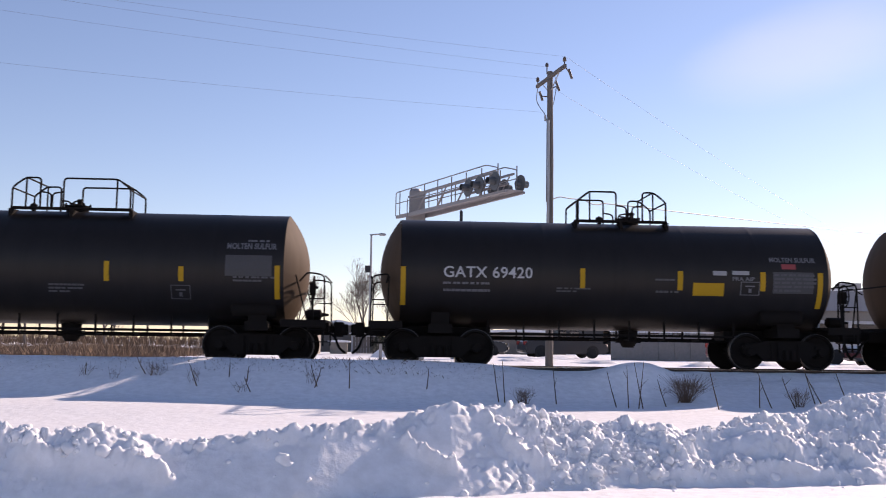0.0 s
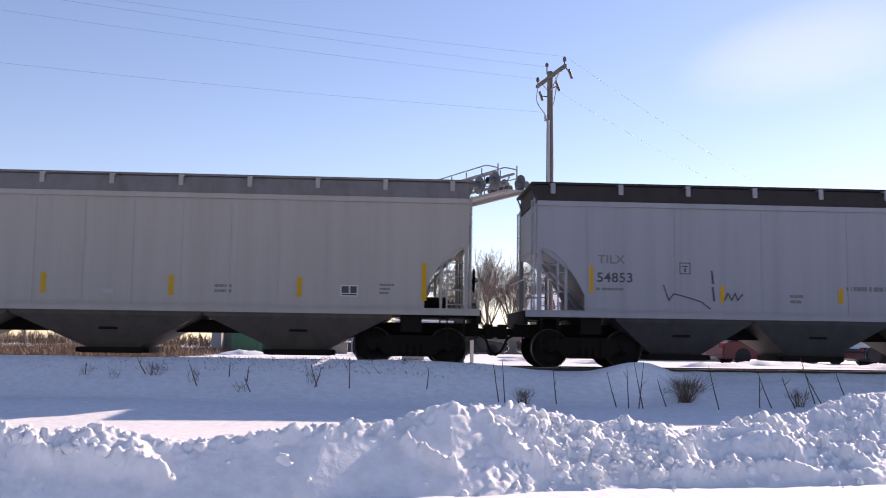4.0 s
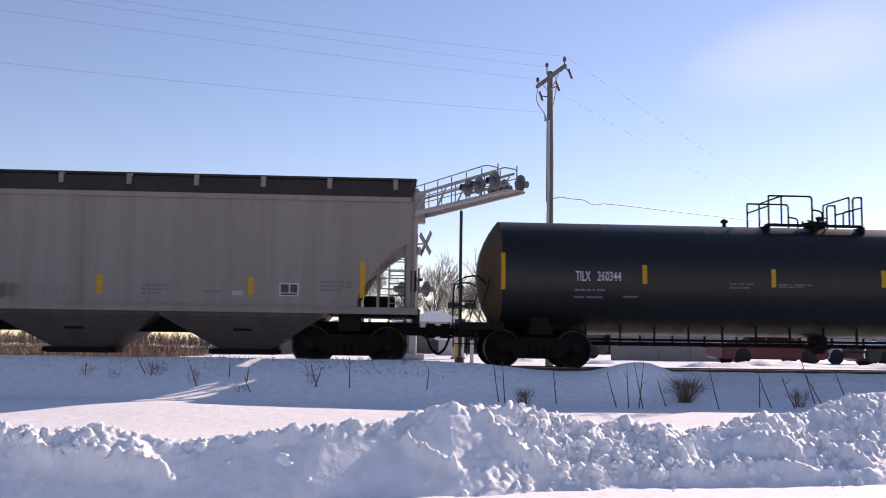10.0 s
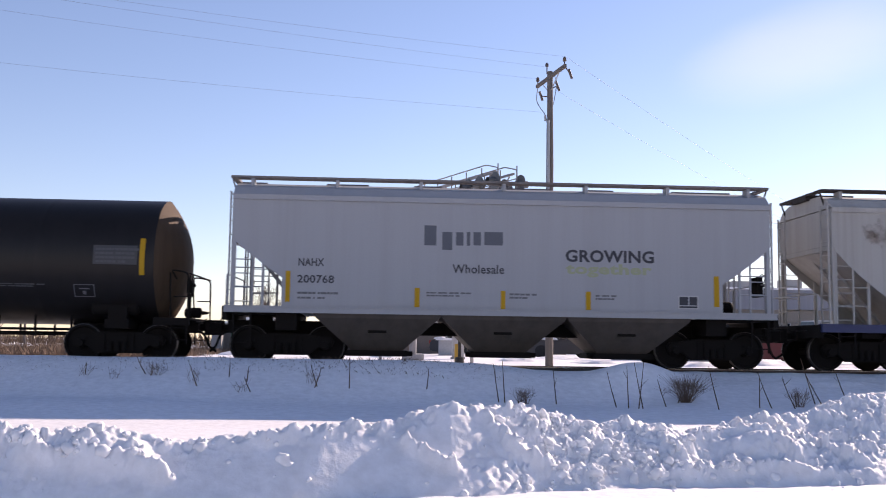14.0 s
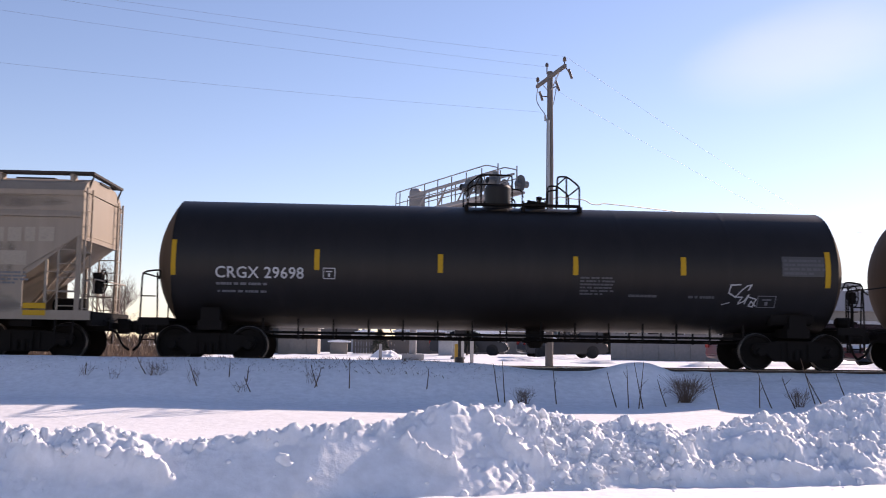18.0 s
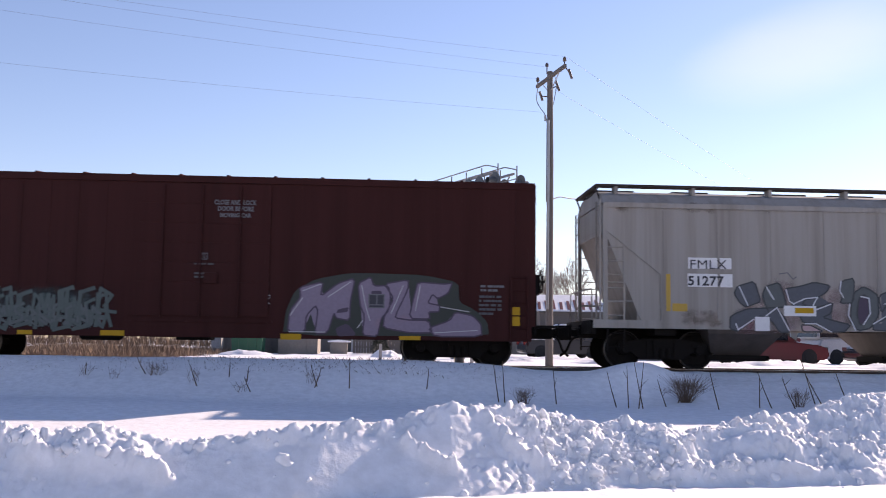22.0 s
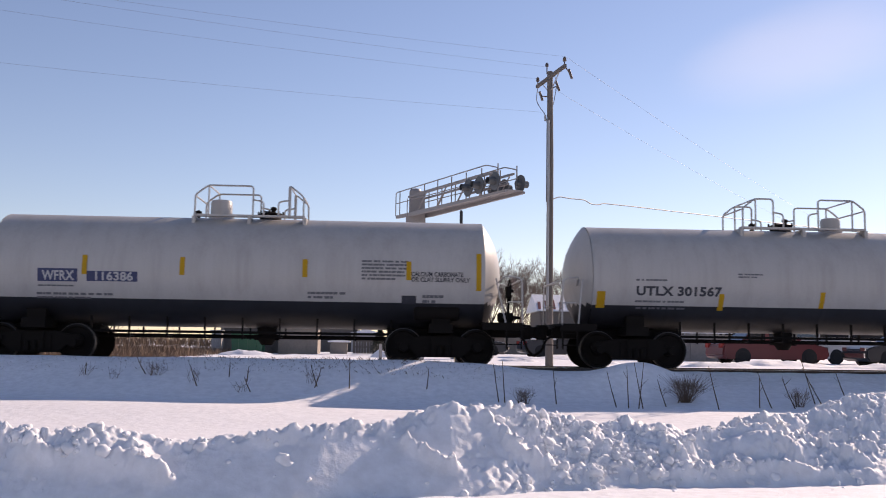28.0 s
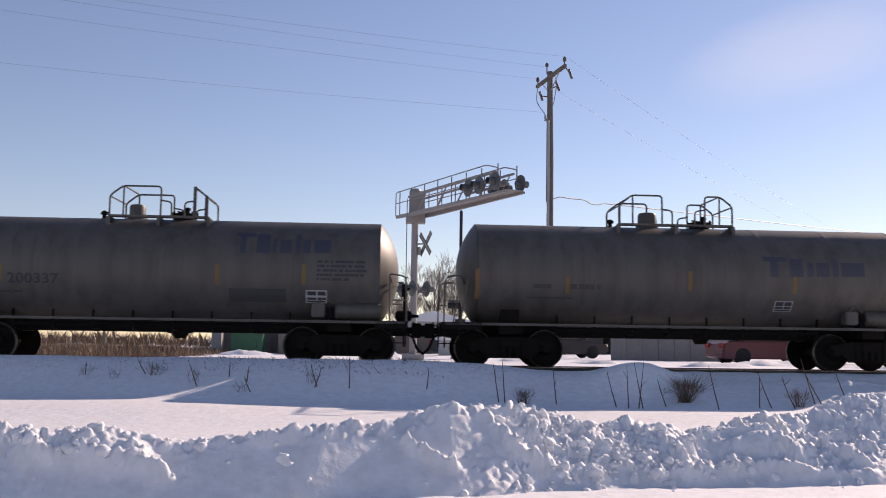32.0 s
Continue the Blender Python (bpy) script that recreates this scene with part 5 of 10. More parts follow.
        for i in range(brackets):
            x = -half + 0.4 + (2 * half - 0.8) * i / (brackets - 1)
            bm = bmesh.new()
            if roof == "closed":
                prism(bm, [(x - 0.055, z_side + 0.03), (x + 0.055, z_side + 0.03), (x + 0.055, zr - 0.05), (x - 0.055, zr - 0.05)], *sorted((y * (ye + 0.10), y * (ye + 0.14))))
                box(bm, x - 0.05, x + 0.05, *sorted((y * (ye - 0.3), y * (ye + 0.14))), zr - 0.09, zr - 0.05)
            else:
                box(bm, x - 0.04, x + 0.04, *sorted((y * (ye - 0.3), y * ye)), z_side + 0.05, zr - 0.05)
            part("board_bracket", bm, mat, car, smooth=0)
    for s in (-1, 1):
        bm = bmesh.new()
        box(bm, *sorted((s * (half - 0.02), s * (half + 0.12))), -ye, ye, zr - 0.06, zr - 0.005)
        for y in (-ye + 0.1, ye - 0.1):
            beam(bm, (s * (half + 0.10), y, zr - 0.05), (s * (half - 0.02), y, zr - 0.40), 0.035, 0.035)
        part("end_running_board", bm, roof_mat, car, smooth=0)
    hatches = int(2 * half / 1.9)
    rng = random.Random(int(mid))
    for i in range(hatches):
        x = -half + 1.0 + (2 * half - 2.0) * i / (hatches - 1)
        bm = bmesh.new()
        zt = top - (0.03 if roof == "closed" else 0.10)
        if roof == "closed":
            box(bm, x - 0.55, x + 0.55, -0.45, 0.45, zt, zt + 0.06)
            bmesh.ops.bevel(bm, geom=[e for e in bm.edges], offset=0.03, segments=1, affect='EDGES')
        else:
            pitch = (2 * half - 2.0) / (hatches - 1)
            cut2 = x - pitch / 2 + pitch * rng.uniform(0.3, 0.8)
            box(bm, x - pitch / 2 + 0.02, cut2, -0.40, 0.40, zt - 0.06, zr - 0.02)
            box(bm, cut2, x + pitch / 2 - 0.02, -0.40, 0.40, zt - 0.06, zr - rng.choice((0.10, 0.11, 0.02)))
        part("roof_hatch", bm, roof_mat, car, smooth=0)
    return car


# ---- boxcar ----
def box_car(label, mid, length, half, bogie, mat, eave=4.40):
    car = thing("box_car", label, "boxcar", group="train")
    car["mid"] = mid
    hl = length / 2
    Y, zf = 1.50, 0.98
    for y in (-1, 1):
        bm = bmesh.new()
        box(bm, -half, half, *sorted((y * (Y - 0.04), y * Y)), 0.62, eave)
        part("side_sheet", bm, mat, car, smooth=0)
        bm = bmesh.new()
        box(bm, -half, half, *sorted((y * (Y + 0.001), y * (Y + 0.05))), eave - 0.12, eave)
        box(bm, -half, half, *sorted((y * (Y + 0.001), y * (Y + 0.012))), 0.62, 0.70)
        part("side_chord", bm, mat, car, smooth=0)
        for i in range(24):
            x = -half + 0.35 + (2 * half - 0.7) * i / 23
            if abs(x) < 1.75:
                continue
            bm = bmesh.new()
            box(bm, x - 0.05, x + 0.05, *sorted((y * (Y + 0.001), y * (Y + 0.008))), 0.70, eave - 0.12)
            part("side_rib", bm, mat, car, smooth=0)
        bm = bmesh.new()
        box(bm, -1.6, 1.6, *sorted((y * (Y + 0.002), y * (Y + 0.05))), zf + 0.14, eave - 0.16)
        door = part("door", bm, mat, car, smooth=0)
        for z in np.linspace(zf + 0.5, eave - 0.6, 6):
            bm = bmesh.new()
            box(bm, -1.5, 1.5, *sorted((y * (Y + 0.05), y * (Y + 0.062))), z - 0.03, z + 0.03)
            part("door_rib", bm, mat, door, smooth=0)
        bm = bmesh.new()
        for x in (-0.9, 0.0, 0.9):
            tube(bm, [(x, y * (Y + 0.09), zf + 0.1), (x, y * (Y + 0.09), eave - 0.2)], 0.02, 6)
        box(bm, 0.1, 0.4, *sorted((y * (Y + 0.06), y * (Y + 0.12))), zf + 0.9, zf + 1.15)
        part("door_latch", bm, mat, door)
        bm = bmesh.new()
        box(bm, -1.7, 1.7, *sorted((y * (Y + 0.002), y * (Y + 0.05))), zf + 0.0, zf + 0.06)
        part("door_track", bm, mat, car, smooth=0)
    # corrugated ends with pressed ribs
    for s in (-1, 1):
        bm = bmesh.new()
        prof = [(0.0, zf)]
        z = zf + 0.06
        for i in range(6):
            pitch = (eave - zf - 0.25) / 6
            prof += [(0.0, z), (0.10, z + pitch * 0.42), (0.10, z + pitch * 0.58), (0.0, z + pitch * 0.97)]
            z += pitch
        prof += [(0.02, eave), (-0.08, eave), (-0.08, zf)]
        prism(bm, [(s * (half - 0.02 + d), zz) for d, zz in prof], -Y + 0.10, Y - 0.10)
        part("corrugated_end", bm, mat, car, smooth=0)
        for y in (-1, 1):
            bm = bmesh.new()
            box(bm, *sorted((s * (half - 0.1), s * (half + 0.085))), *sorted((y * (Y - 0.11), y * (Y + 0.003))), zf, eave)
            part("corner_post", bm, mat, car, smooth=0)
        for y in (-1, 1):
            ladder(car, s * (half + 0.10), y * (Y - 0.22), zf - 0.2, zf + 1.2, 0.36, 0.3, M_STEEL, axis="y")
            ladder(car, s * (half - 0.30), y * (Y + 0.06), zf - 0.45, zf + 1.2, 0.40, 0.3, mat)
        bm = bmesh.new()
        box(bm, *sorted((s * (half + 0.06), s * (hl - 0.5))), -1.2, 1.2, zf - 0.02, zf + 0.04)
        box(bm, *sorted((s * (bogie - 0.8), s * (hl - 0.45))), -0.35, 0.35, 0.70, zf)
        box(bm, s * bogie - 0.2, s * bogie + 0.2, -1.3, 1.3, 0.78, zf)
        part("end_sill", bm, M_STEEL, car, smooth=0)
        truck(car, s * bogie, 1.778, 0.457)
    bm = bmesh.new()
    box(bm, -half + 0.8, half - 0.8, -0.33, 0.33, 0.62, zf)
    for i in range(9):
        x = -half + 2.4 + (2 * half - 4.8) * i / 8
        box(bm, x - 0.05, x + 0.05, -Y + 0.05, Y - 0.05, 0.80, zf)
    part("underframe", bm, M_STEEL, car, smooth=0)
    bm = bmesh.new()
    spin(bm, [(-0.5, 0.15), (-0.45, 0.2), (0.45, 0.2), (0.5, 0.15)], (-2.4, -0.9, 0.72), "x", 12)
    part("air_reservoir", bm, M_STEEL, car)
    bm = bmesh.new()
    box(bm, -0.6, 0.2, -1.1, -0.5, 0.55, 0.95)
    part("brake_gear", bm, M_STEEL, car)
    bm = bmesh.new()
    bars(bm, [(-Y - 0.05, eave + 0.003), (-Y - 0.05, eave + 0.04), (0, eave + 0.20), (Y + 0.05, eave + 0.04), (Y + 0.05, eave + 0.003)], -half - 0.06, half + 0.06)
    roof = part("roof", bm, mat, car, smooth=0)
    for i in range(14):
        x = -half + 0.6 + (2 * half - 1.2) * i / 13
        bm = bmesh.new()
        for y in (-1, 1):
            beam(bm, (x, y * (Y + 0.05), eave + 0.055), (x, 0, eave + 0.215), 0.06, 0.03)
        part("roof_rib", bm, mat, roof, smooth=0)
    couplers(car, hl, hl - 0.5)
    brake_wheel(car, half + 0.38, -0.5, zf + 1.15)
    bm = bmesh.new()
    box(bm, half + 0.16, half + 0.30, -0.75, -0.3, zf + 0.8, zf + 1.3)
    part("brake_housing", bm, M_STEEL, car)
    return car, Flat(-Y)


# ---- the train, car by car ----
BAND = (0.52, M_TANKBAND)


def put_train():
    car, S = tank_car('black tank car with white stencils and yellow strips', -7.50, 12.85, 5.04, 1.40, 2.30, 4.35, M_BLACK, rails=((-1.73, -0.77), (-0.74, 1.16),), manway=-0.36, dome=None, relief=-1.44)
    reflectors(car, S, ((0.77, 0.89, 1.91, 2.38), (2.50, 2.62, 1.93, 2.28),))
    reflectors(car, S, ((4.76, 4.88, 1.51, 2.34),))
    lettering(car, S, 'MOLTEN SULFUR', 3.61, 2.74, 0.151, M_GREYMARK, bold=0.008, width=1.175)
    small_print(car, S, 4.10, 2.93, 0.67, 1, M_GREYMARK, 0.097, 88)
    patch("panel", car, S, 3.59, 4.69, 2.08, 2.58, M_PANEL, 'faded grey stencil panel', 0.005)
    small_print(car, S, 3.78, 2.03, 0.88, 2, M_FAINT, 0.081, 27)
    small_print(car, S, -0.52, 1.78, 0.77, 3, M_FAINT, 0.085, 4)
    outline_box(car, S, 2.32, 1.47, 0.46, 0.37, M_FAINT)
    reflectors(car, S, ((-5.1, -5.0, 2.0, 2.9),))
    car, S = tank_car('short black tank car with bold white lettering and yellow strips', 5.52, 12.85, 5.33, 1.37, 2.30, 4.28, M_BLACK, rails=((-0.90, 0.39), (0.54, 1.43),), manway=0.60, dome=None, relief=-0.14)
    reflectors(car, S, ((-5.26, -5.14, 1.41, 2.38), (4.99, 5.12, 1.49, 2.40), (-0.91, -0.79, 1.93, 2.41), (1.49, 1.62, 1.92, 2.39), (3.55, 3.68, 1.93, 2.40),))
    lettering(car, S, 'GATX 69420', -4.24, 2.15, 0.272, M_WHITEMARK, bold=0.004, width=2.149)
    small_print(car, S, -4.24, 1.98, 1.65, 1, M_GREYMARK, 0.096, 21)
    small_print(car, S, -4.23, 1.80, 1.66, 1, M_GREYMARK, 0.114, 30)
    small_print(car, S, -1.48, 1.90, 0.76, 2, M_FAINT, 0.071, 38)
    patch("panel", car, S, 1.88, 2.65, 1.79, 2.11, M_YELLOW, 'yellow placard', 0.005)
    patch("panel", car, S, 2.37, 2.71, 2.30, 2.41, M_WHITEPANEL, '', 0.005)
    patch("panel", car, S, 2.85, 3.27, 2.32, 2.42, M_WHITEPANEL, '', 0.005)
    lettering(car, S, 'FRA AIP', 2.85, 2.18, 0.096, M_GREYMARK, bold=0.004, width=0.550)
    outline_box(car, S, 3.06, 1.82, 0.48, 0.34, M_GREYMARK)
    lettering(car, S, 'MOLTEN SULFUR', 3.79, 2.66, 0.120, M_GREYMARK, bold=0.006, width=1.158)
    patch("panel", car, S, 4.09, 4.45, 2.48, 2.61, M_REDMARK, '', 0.005)
    patch("panel", car, S, 3.87, 4.89, 1.88, 2.41, M_PANEL, 'faded grey stencil panel', 0.005)
    small_print(car, S, 3.90, 2.31, 0.97, 5, M_FAINT, 0.095, 11)
    small_print(car, S, 0.94, 2.15, 0.70, 1, M_FAINT, 0.082, 3)
    small_print(car, S, 0.96, 1.85, 0.77, 1, M_FAINT, 0.099, 24)
    car, S = tank_car('short black tank car with pale stencil panels and a yellow placard', 18.56, 13.37, 5.53, 1.37, 2.29, 4.55, M_BLACK, rails=((-0.63, 0.39), (0.79, 1.36),), manway=0.70, dome=(-0.15, 0.18, 0.20), relief=-0.90)
    lettering(car, S, 'GATX', -4.45, 2.00, 0.256, M_GREYMARK, bold=0.004, width=0.701)
    lettering(car, S, '65425', -3.24, 2.00, 0.258, M_WHITEMARK, bold=0.004, width=0.881)
    small_print(car, S, -4.35, 1.75, 1.08, 1, M_FAINT, 0.085, 55)
    small_print(car, S, -3.13, 1.60, 0.95, 1, M_FAINT, 0.090, 59)
    reflectors(car, S, ((-5.50, -5.42, 1.52, 2.33), (-3.65, -3.57, 1.70, 2.05), (-1.20, -1.12, 1.63, 2.03), (0.20, 0.28, 2.32, 2.83), (3.15, 3.23, 1.68, 2.10), (5.24, 5.33, 1.72, 2.56),))
    patch("panel", car, S, 3.35, 4.43, 2.00, 2.49, M_WHITEPANEL, 'pale stencil panel', 0.005)
    small_print(car, S, 3.40, 2.38, 0.98, 5, M_GREYMARK, 0.083, 3)
    patch("panel", car, S, 1.96, 2.54, 2.06, 2.33, M_WHITEPANEL, '', 0.004)
    patch("panel", car, S, 1.98, 2.51, 2.09, 2.31, M_BLUEMARK, '', 0.007)
    small_print(car, S, 2.01, 2.21, 0.47, 2, M_WHITEMARK, 0.082, 10)
    patch("panel", car, S, 1.90, 2.69, 1.74, 2.05, M_GREENMARK, 'yellow-green placard', 0.005)
    patch("panel", car, S, -0.59, 0.19, 1.18, 1.36, M_YELLOW, 'yellow placard', 0.005)
    lettering(car, S, 'FRA AIP', 2.75, 2.35, 0.112, M_WHITEMARK, bold=0.006, width=0.545)
    small_print(car, S, 1.05, 2.08, 0.43, 4, M_FAINT, 0.137, 42)
    small_print(car, S, -0.75, 2.00, 0.41, 3, M_FAINT, 0.179, 9)
    outline_box(car, S, 3.46, 1.63, 0.49, 0.29, M_GREYMARK)
    patch("panel", car, S, 4.51, 4.94, 1.96, 2.13, M_REDMARK, '', 0.005)
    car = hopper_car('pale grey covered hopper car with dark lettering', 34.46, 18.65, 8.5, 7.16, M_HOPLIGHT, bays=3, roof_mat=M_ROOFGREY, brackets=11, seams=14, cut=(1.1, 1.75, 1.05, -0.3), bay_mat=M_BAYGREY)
    S = Flat(-1.562)
    lettering(car, S, 'BNGX', -7.21, 2.55, 0.214, M_DARKMARK, bold=0.004, width=0.874)
    lettering(car, S, '30340', -7.19, 2.10, 0.227, M_DARKMARK, bold=0.004, width=0.845)
    small_print(car, S, -7.19, 1.90, 0.82, 2, M_GREYMARK, 0.100, 53)
    outline_box(car, S, -5.36, 2.33, 0.27, 0.25, M_GREYMARK)
    reflectors(car, S, ((-4.44, -4.32, 1.60, 2.07), (-1.48, -1.36, 1.61, 2.07), (1.45, 1.57, 1.59, 2.07), (4.44, 4.56, 1.60, 2.07), (-7.38, -7.26, 1.58, 2.48), (7.38, 7.50, 1.55, 2.45),))
    framed(car, S, 5.46, 1.63, 0.42, 0.27, M_WHITEMARK, M_DARKMARK)
    small_print(car, S, -2.80, 1.76, 0.40, 2, M_GREYMARK, 0.094, 11)
    patch("panel", car, S, -0.05, 0.18, 1.62, 1.72, M_WHITEPANEL, '', 0.005)
    small_print(car, S, 6.39, 1.89, 0.28, 3, M_GREYMARK, 0.096, 2)
    small_print(car, S, -3.74, 1.67, 0.40, 2, M_GREYMARK, 0.081, 44)
    small_print(car, S, 2.52, 1.80, 0.42, 2, M_GREYMARK, 0.123, 15)
    car = hopper_car('blue-grey covered hopper car with scribbled tags', 53.36, 19.15, 8.75, 7.4, M_HOPBLUE, bays=4, brackets=11, seams=8, cut=(1.1, 1.75, 1.15, -0.3), bay_mat=M_BAYDARK)
    S = Flat(-1.562)
    lettering(car, S, 'TILX', -7.28, 2.53, 0.208, M_GREYMARK, bold=0.004, width=0.665)
    lettering(car, S, '54853', -7.31, 2.08, 0.234, M_DARKMARK, bold=0.004, width=0.862)
    small_print(car, S, -7.33, 1.88, 0.88, 1, M_GREYMARK, 0.110, 2)
    reflectors(car, S, ((-7.51, -7.39, 1.81, 2.46),))
    reflectors(car, S, ((-4.29, -4.18, 1.63, 2.02), (-1.35, -1.23, 1.65, 2.01), (1.59, 1.71, 1.60, 2.04), (4.54, 4.66, 1.58, 2.02), (7.50, 7.62, 1.60, 2.55),))
    framed(car, S, 5.60, 1.62, 0.43, 0.27, M_WHITEMARK, M_DARKMARK)
    small_print(car, S, 6.41, 1.94, 0.91, 3, M_GREYMARK, 0.099, 77)
    small_print(car, S, 2.62, 1.75, 0.40, 2, M_GREYMARK, 0.114, 93)
    scrawl(car, S, ((8.09, 3.38), (8.17, 3.16), (8.26, 3.34), (8.33, 3.14), (8.42, 3.36)), M_GREYMARK, 0.03, 'sprayed scribble')
    scrawl(car, S, ((7.86, 2.69), (7.92, 2.86), (8.03, 2.78), (8.09, 2.91)), M_GREYMARK, 0.012, 'sprayed scribble')
    scrawl(car, S, ((2.53, 1.65), (2.61, 1.88), (2.77, 1.68), (2.86, 2.06), (2.95, 1.63)), M_GREYMARK, 0.012, 'sprayed scribble')
    scrawl(car, S, ((3.18, 2.06), (3.27, 1.85), (3.37, 1.96), (3.32, 1.69)), M_DARKMARK, 0.012, 'sprayed scribble')
    outline_box(car, S, -5.28, 2.30, 0.27, 0.28, M_DARKMARK)
    scrawl(car, S, ((-5.68, 2.02), (-5.55, 1.66), (-5.43, 1.82), (-5.28, 1.79), (-4.76, 1.64), (-4.54, 1.47)), M_DARKMARK, 0.03, 'sprayed scribble')
    scrawl(car, S, ((-4.49, 2.37), (-4.46, 2.10)), M_DARKMARK, 0.05, 'sprayed scribble')
    scrawl(car, S, ((-4.47, 1.97), (-4.44, 1.68)), M_DARKMARK, 0.05, 'sprayed scribble')
    scrawl(car, S, ((-4.18, 1.69), (-4.10, 1.85), (-4.01, 1.69), (-3.92, 1.85), (-3.86, 1.69), (-3.74, 1.83)), M_DARKMARK, 0.03, 'sprayed scribble')
    small_print(car, S, -2.56, 1.77, 0.32, 2, M_GREYMARK, 0.132, 61)
    small_print(car, S, 0.12, 1.70, 0.17, 2, M_WHITEMARK, 0.080, 84)
    small_print(car, S, -1.14, 1.96, 2.37, 1, M_GREYMARK, 0.186, 60)
    car = hopper_car('sooty dark grey ribbed covered hopper car', 73.45, 21.02, 9.75, 8.4, M_HOPGRIME, bays=4, brackets=16, ribs=13, cut=(1.05, 1.9, 1.25, 0.1), rib_mat=M_BAYSHADEGRIME, bay_mat=M_BAYSHADEGRIME)
    S = Flat(-1.562)
    lettering(car, S, 'CEFX', -8.09, 2.95, 0.200, M_DARKMARK, bold=0.004, width=0.741)
    lettering(car, S, '398094', -8.19, 2.40, 0.213, M_DARKMARK, bold=0.006, width=1.000)
    framed(car, S, 6.44, 1.76, 0.43, 0.27, M_WHITEPANEL, M_DARKMARK)
    small_print(car, S, -6.83, 1.87, 0.52, 2, M_PANEL, 0.099, 66)
    small_print(car, S, -3.95, 1.92, 0.66, 2, M_PANEL, 0.100, 92)
    small_print(car, S, 7.11, 2.05, 0.63, 3, M_PANEL, 0.091, 39)
    car = hopper_car('dusty grey covered hopper car with grime streaks', 94.57, 21.22, 9.88, 8.43, M_HOPDUST, bays=4, brackets=13, seams=9, cut=(1.05, 1.65, 1.25, -0.2), bay_mat=M_BAYSHADEGRIME)
    S = Flat(-1.562)
    lettering(car, S, 'TILX', -8.31, 2.43, 0.199, M_DARKMARK, bold=0.004, width=0.636)
    lettering(car, S, '640500', -8.32, 1.99, 0.185, M_DARKMARK, bold=0.004, width=1.088)
    small_print(car, S, -8.30, 1.75, 0.81, 2, M_GREYMARK, 0.132, 65)
    outline_box(car, S, -6.64, 2.14, 0.29, 0.28, M_GREYMARK)
    reflectors(car, S, ((-8.59, -8.48, 1.65, 2.48), (8.68, 8.80, 1.60, 2.45), (-5.98, -5.86, 1.56, 2.00), (-2.58, -2.46, 1.62, 2.05), (0.06, 0.18, 1.55, 2.08), (2.56, 2.69, 1.60, 2.04), (6.06, 6.18, 1.63, 2.04),))
    framed(car, S, 6.79, 1.61, 0.45, 0.31, M_WHITEMARK, M_DARKMARK)
    small_print(car, S, 3.58, 1.79, 0.62, 3, M_GREYMARK, 0.090, 3)
    small_print(car, S, 7.74, 1.93, 0.63, 3, M_GREYMARK, 0.092, 7)
    patch("panel", car, S, 5.69, 5.95, 1.61, 1.72, M_WHITEPANEL, '', 0.005)
    scrawl(car, S, ((-3.54, 2.07), (-3.45, 1.83), (-3.36, 1.62)), M_GREYMARK, 0.03, 'sprayed scribble')
    scrawl(car, S, ((-4.51, 1.59), (-4.45, 1.76)), M_DARKMARK, 0.012, 'sprayed scribble')
    small_print(car, S, -4.34, 1.64, 0.66, 1, M_GREYMARK, 0.160, 89)
    small_print(car, S, 5.03, 1.67, 0.55, 1, M_GREYMARK, 0.095, 21)
    patch("grime_stain", car, Flat(-1.566), -7.2, -6.2, 1.80, 3.85, M_GRIMESTAIN, "sooty run down the side")
    patch("grime_stain", car, Flat(-1.566), -6.4, -5.0, 2.30, 3.85, M_GRIMESTAIN, "sooty run down the side")
    patch("grime_stain", car, Flat(-1.566), -9.2, -7.4, 2.00, 3.85, M_GRIMESTAIN, "sooty run down the side")
    patch("grime_stain", car, Flat(-1.566), -4.6, 3.0, 1.40, 1.90, M_GRIMESTAIN, "sooty run down the side")
    car, S = tank_car('long black tank car with small white lettering', 114.42, 18.44, 7.82, 1.42, 2.25, 6.80, M_BLACKDUSTY, rails=((-0.92, 0.50), (1.05, 1.57),), manway=0.62, dome=None, relief=-1.79, big_rail=True)
    lettering(car, S, 'TILX', -5.98, 2.11, 0.243, M_WHITEMARK, bold=0.004, width=0.363)
    lettering(car, S, '260344', -5.45, 2.12, 0.230, M_WHITEMARK, bold=0.004, width=0.581)
    small_print(car, S, -6.00, 1.86, 0.93, 1, M_GREYMARK, 0.096, 64)
    small_print(car, S, -6.00, 1.68, 0.93, 1, M_GREYMARK, 0.100, 77)
    small_print(car, S, -4.80, 1.71, 0.38, 1, M_GREYMARK, 0.085, 69)
    reflectors(car, S, ((-7.79, -7.69, 1.87, 2.77), (-4.34, -4.23, 2.06, 2.52), (-1.14, -1.03, 2.03, 2.47), (1.63, 1.75, 2.07, 2.49), (4.39, 4.50, 2.04, 2.52),))
    patch("panel", car, S, 3.73, 4.37, 1.76, 2.01, M_GREENMARK, 'dull green placard', 0.005)
    small_print(car, S, -2.18, 2.07, 0.62, 2, M_FAINT, 0.089, 45)
    small_print(car, S, -0.97, 2.08, 0.79, 2, M_GREYMARK, 0.054, 39)
    patch("panel", car, S, 4.42, 4.58, 1.62, 1.74, M_WHITEPANEL, '', 0.005)
    patch("panel", car, S, 6.62, 7.82, 2.18, 2.69, M_WHITEPANEL, 'pale stencil panel', 0.005)
    small_print(car, S, 7.08, 2.58, 0.70, 5, M_GREYMARK, 0.087, 9)
    outline_box(car, S, 5.46, 1.71, 0.49, 0.31, M_GREYMARK)
    reflectors(car, S, ((7.86, 7.96, 1.84, 2.58),))
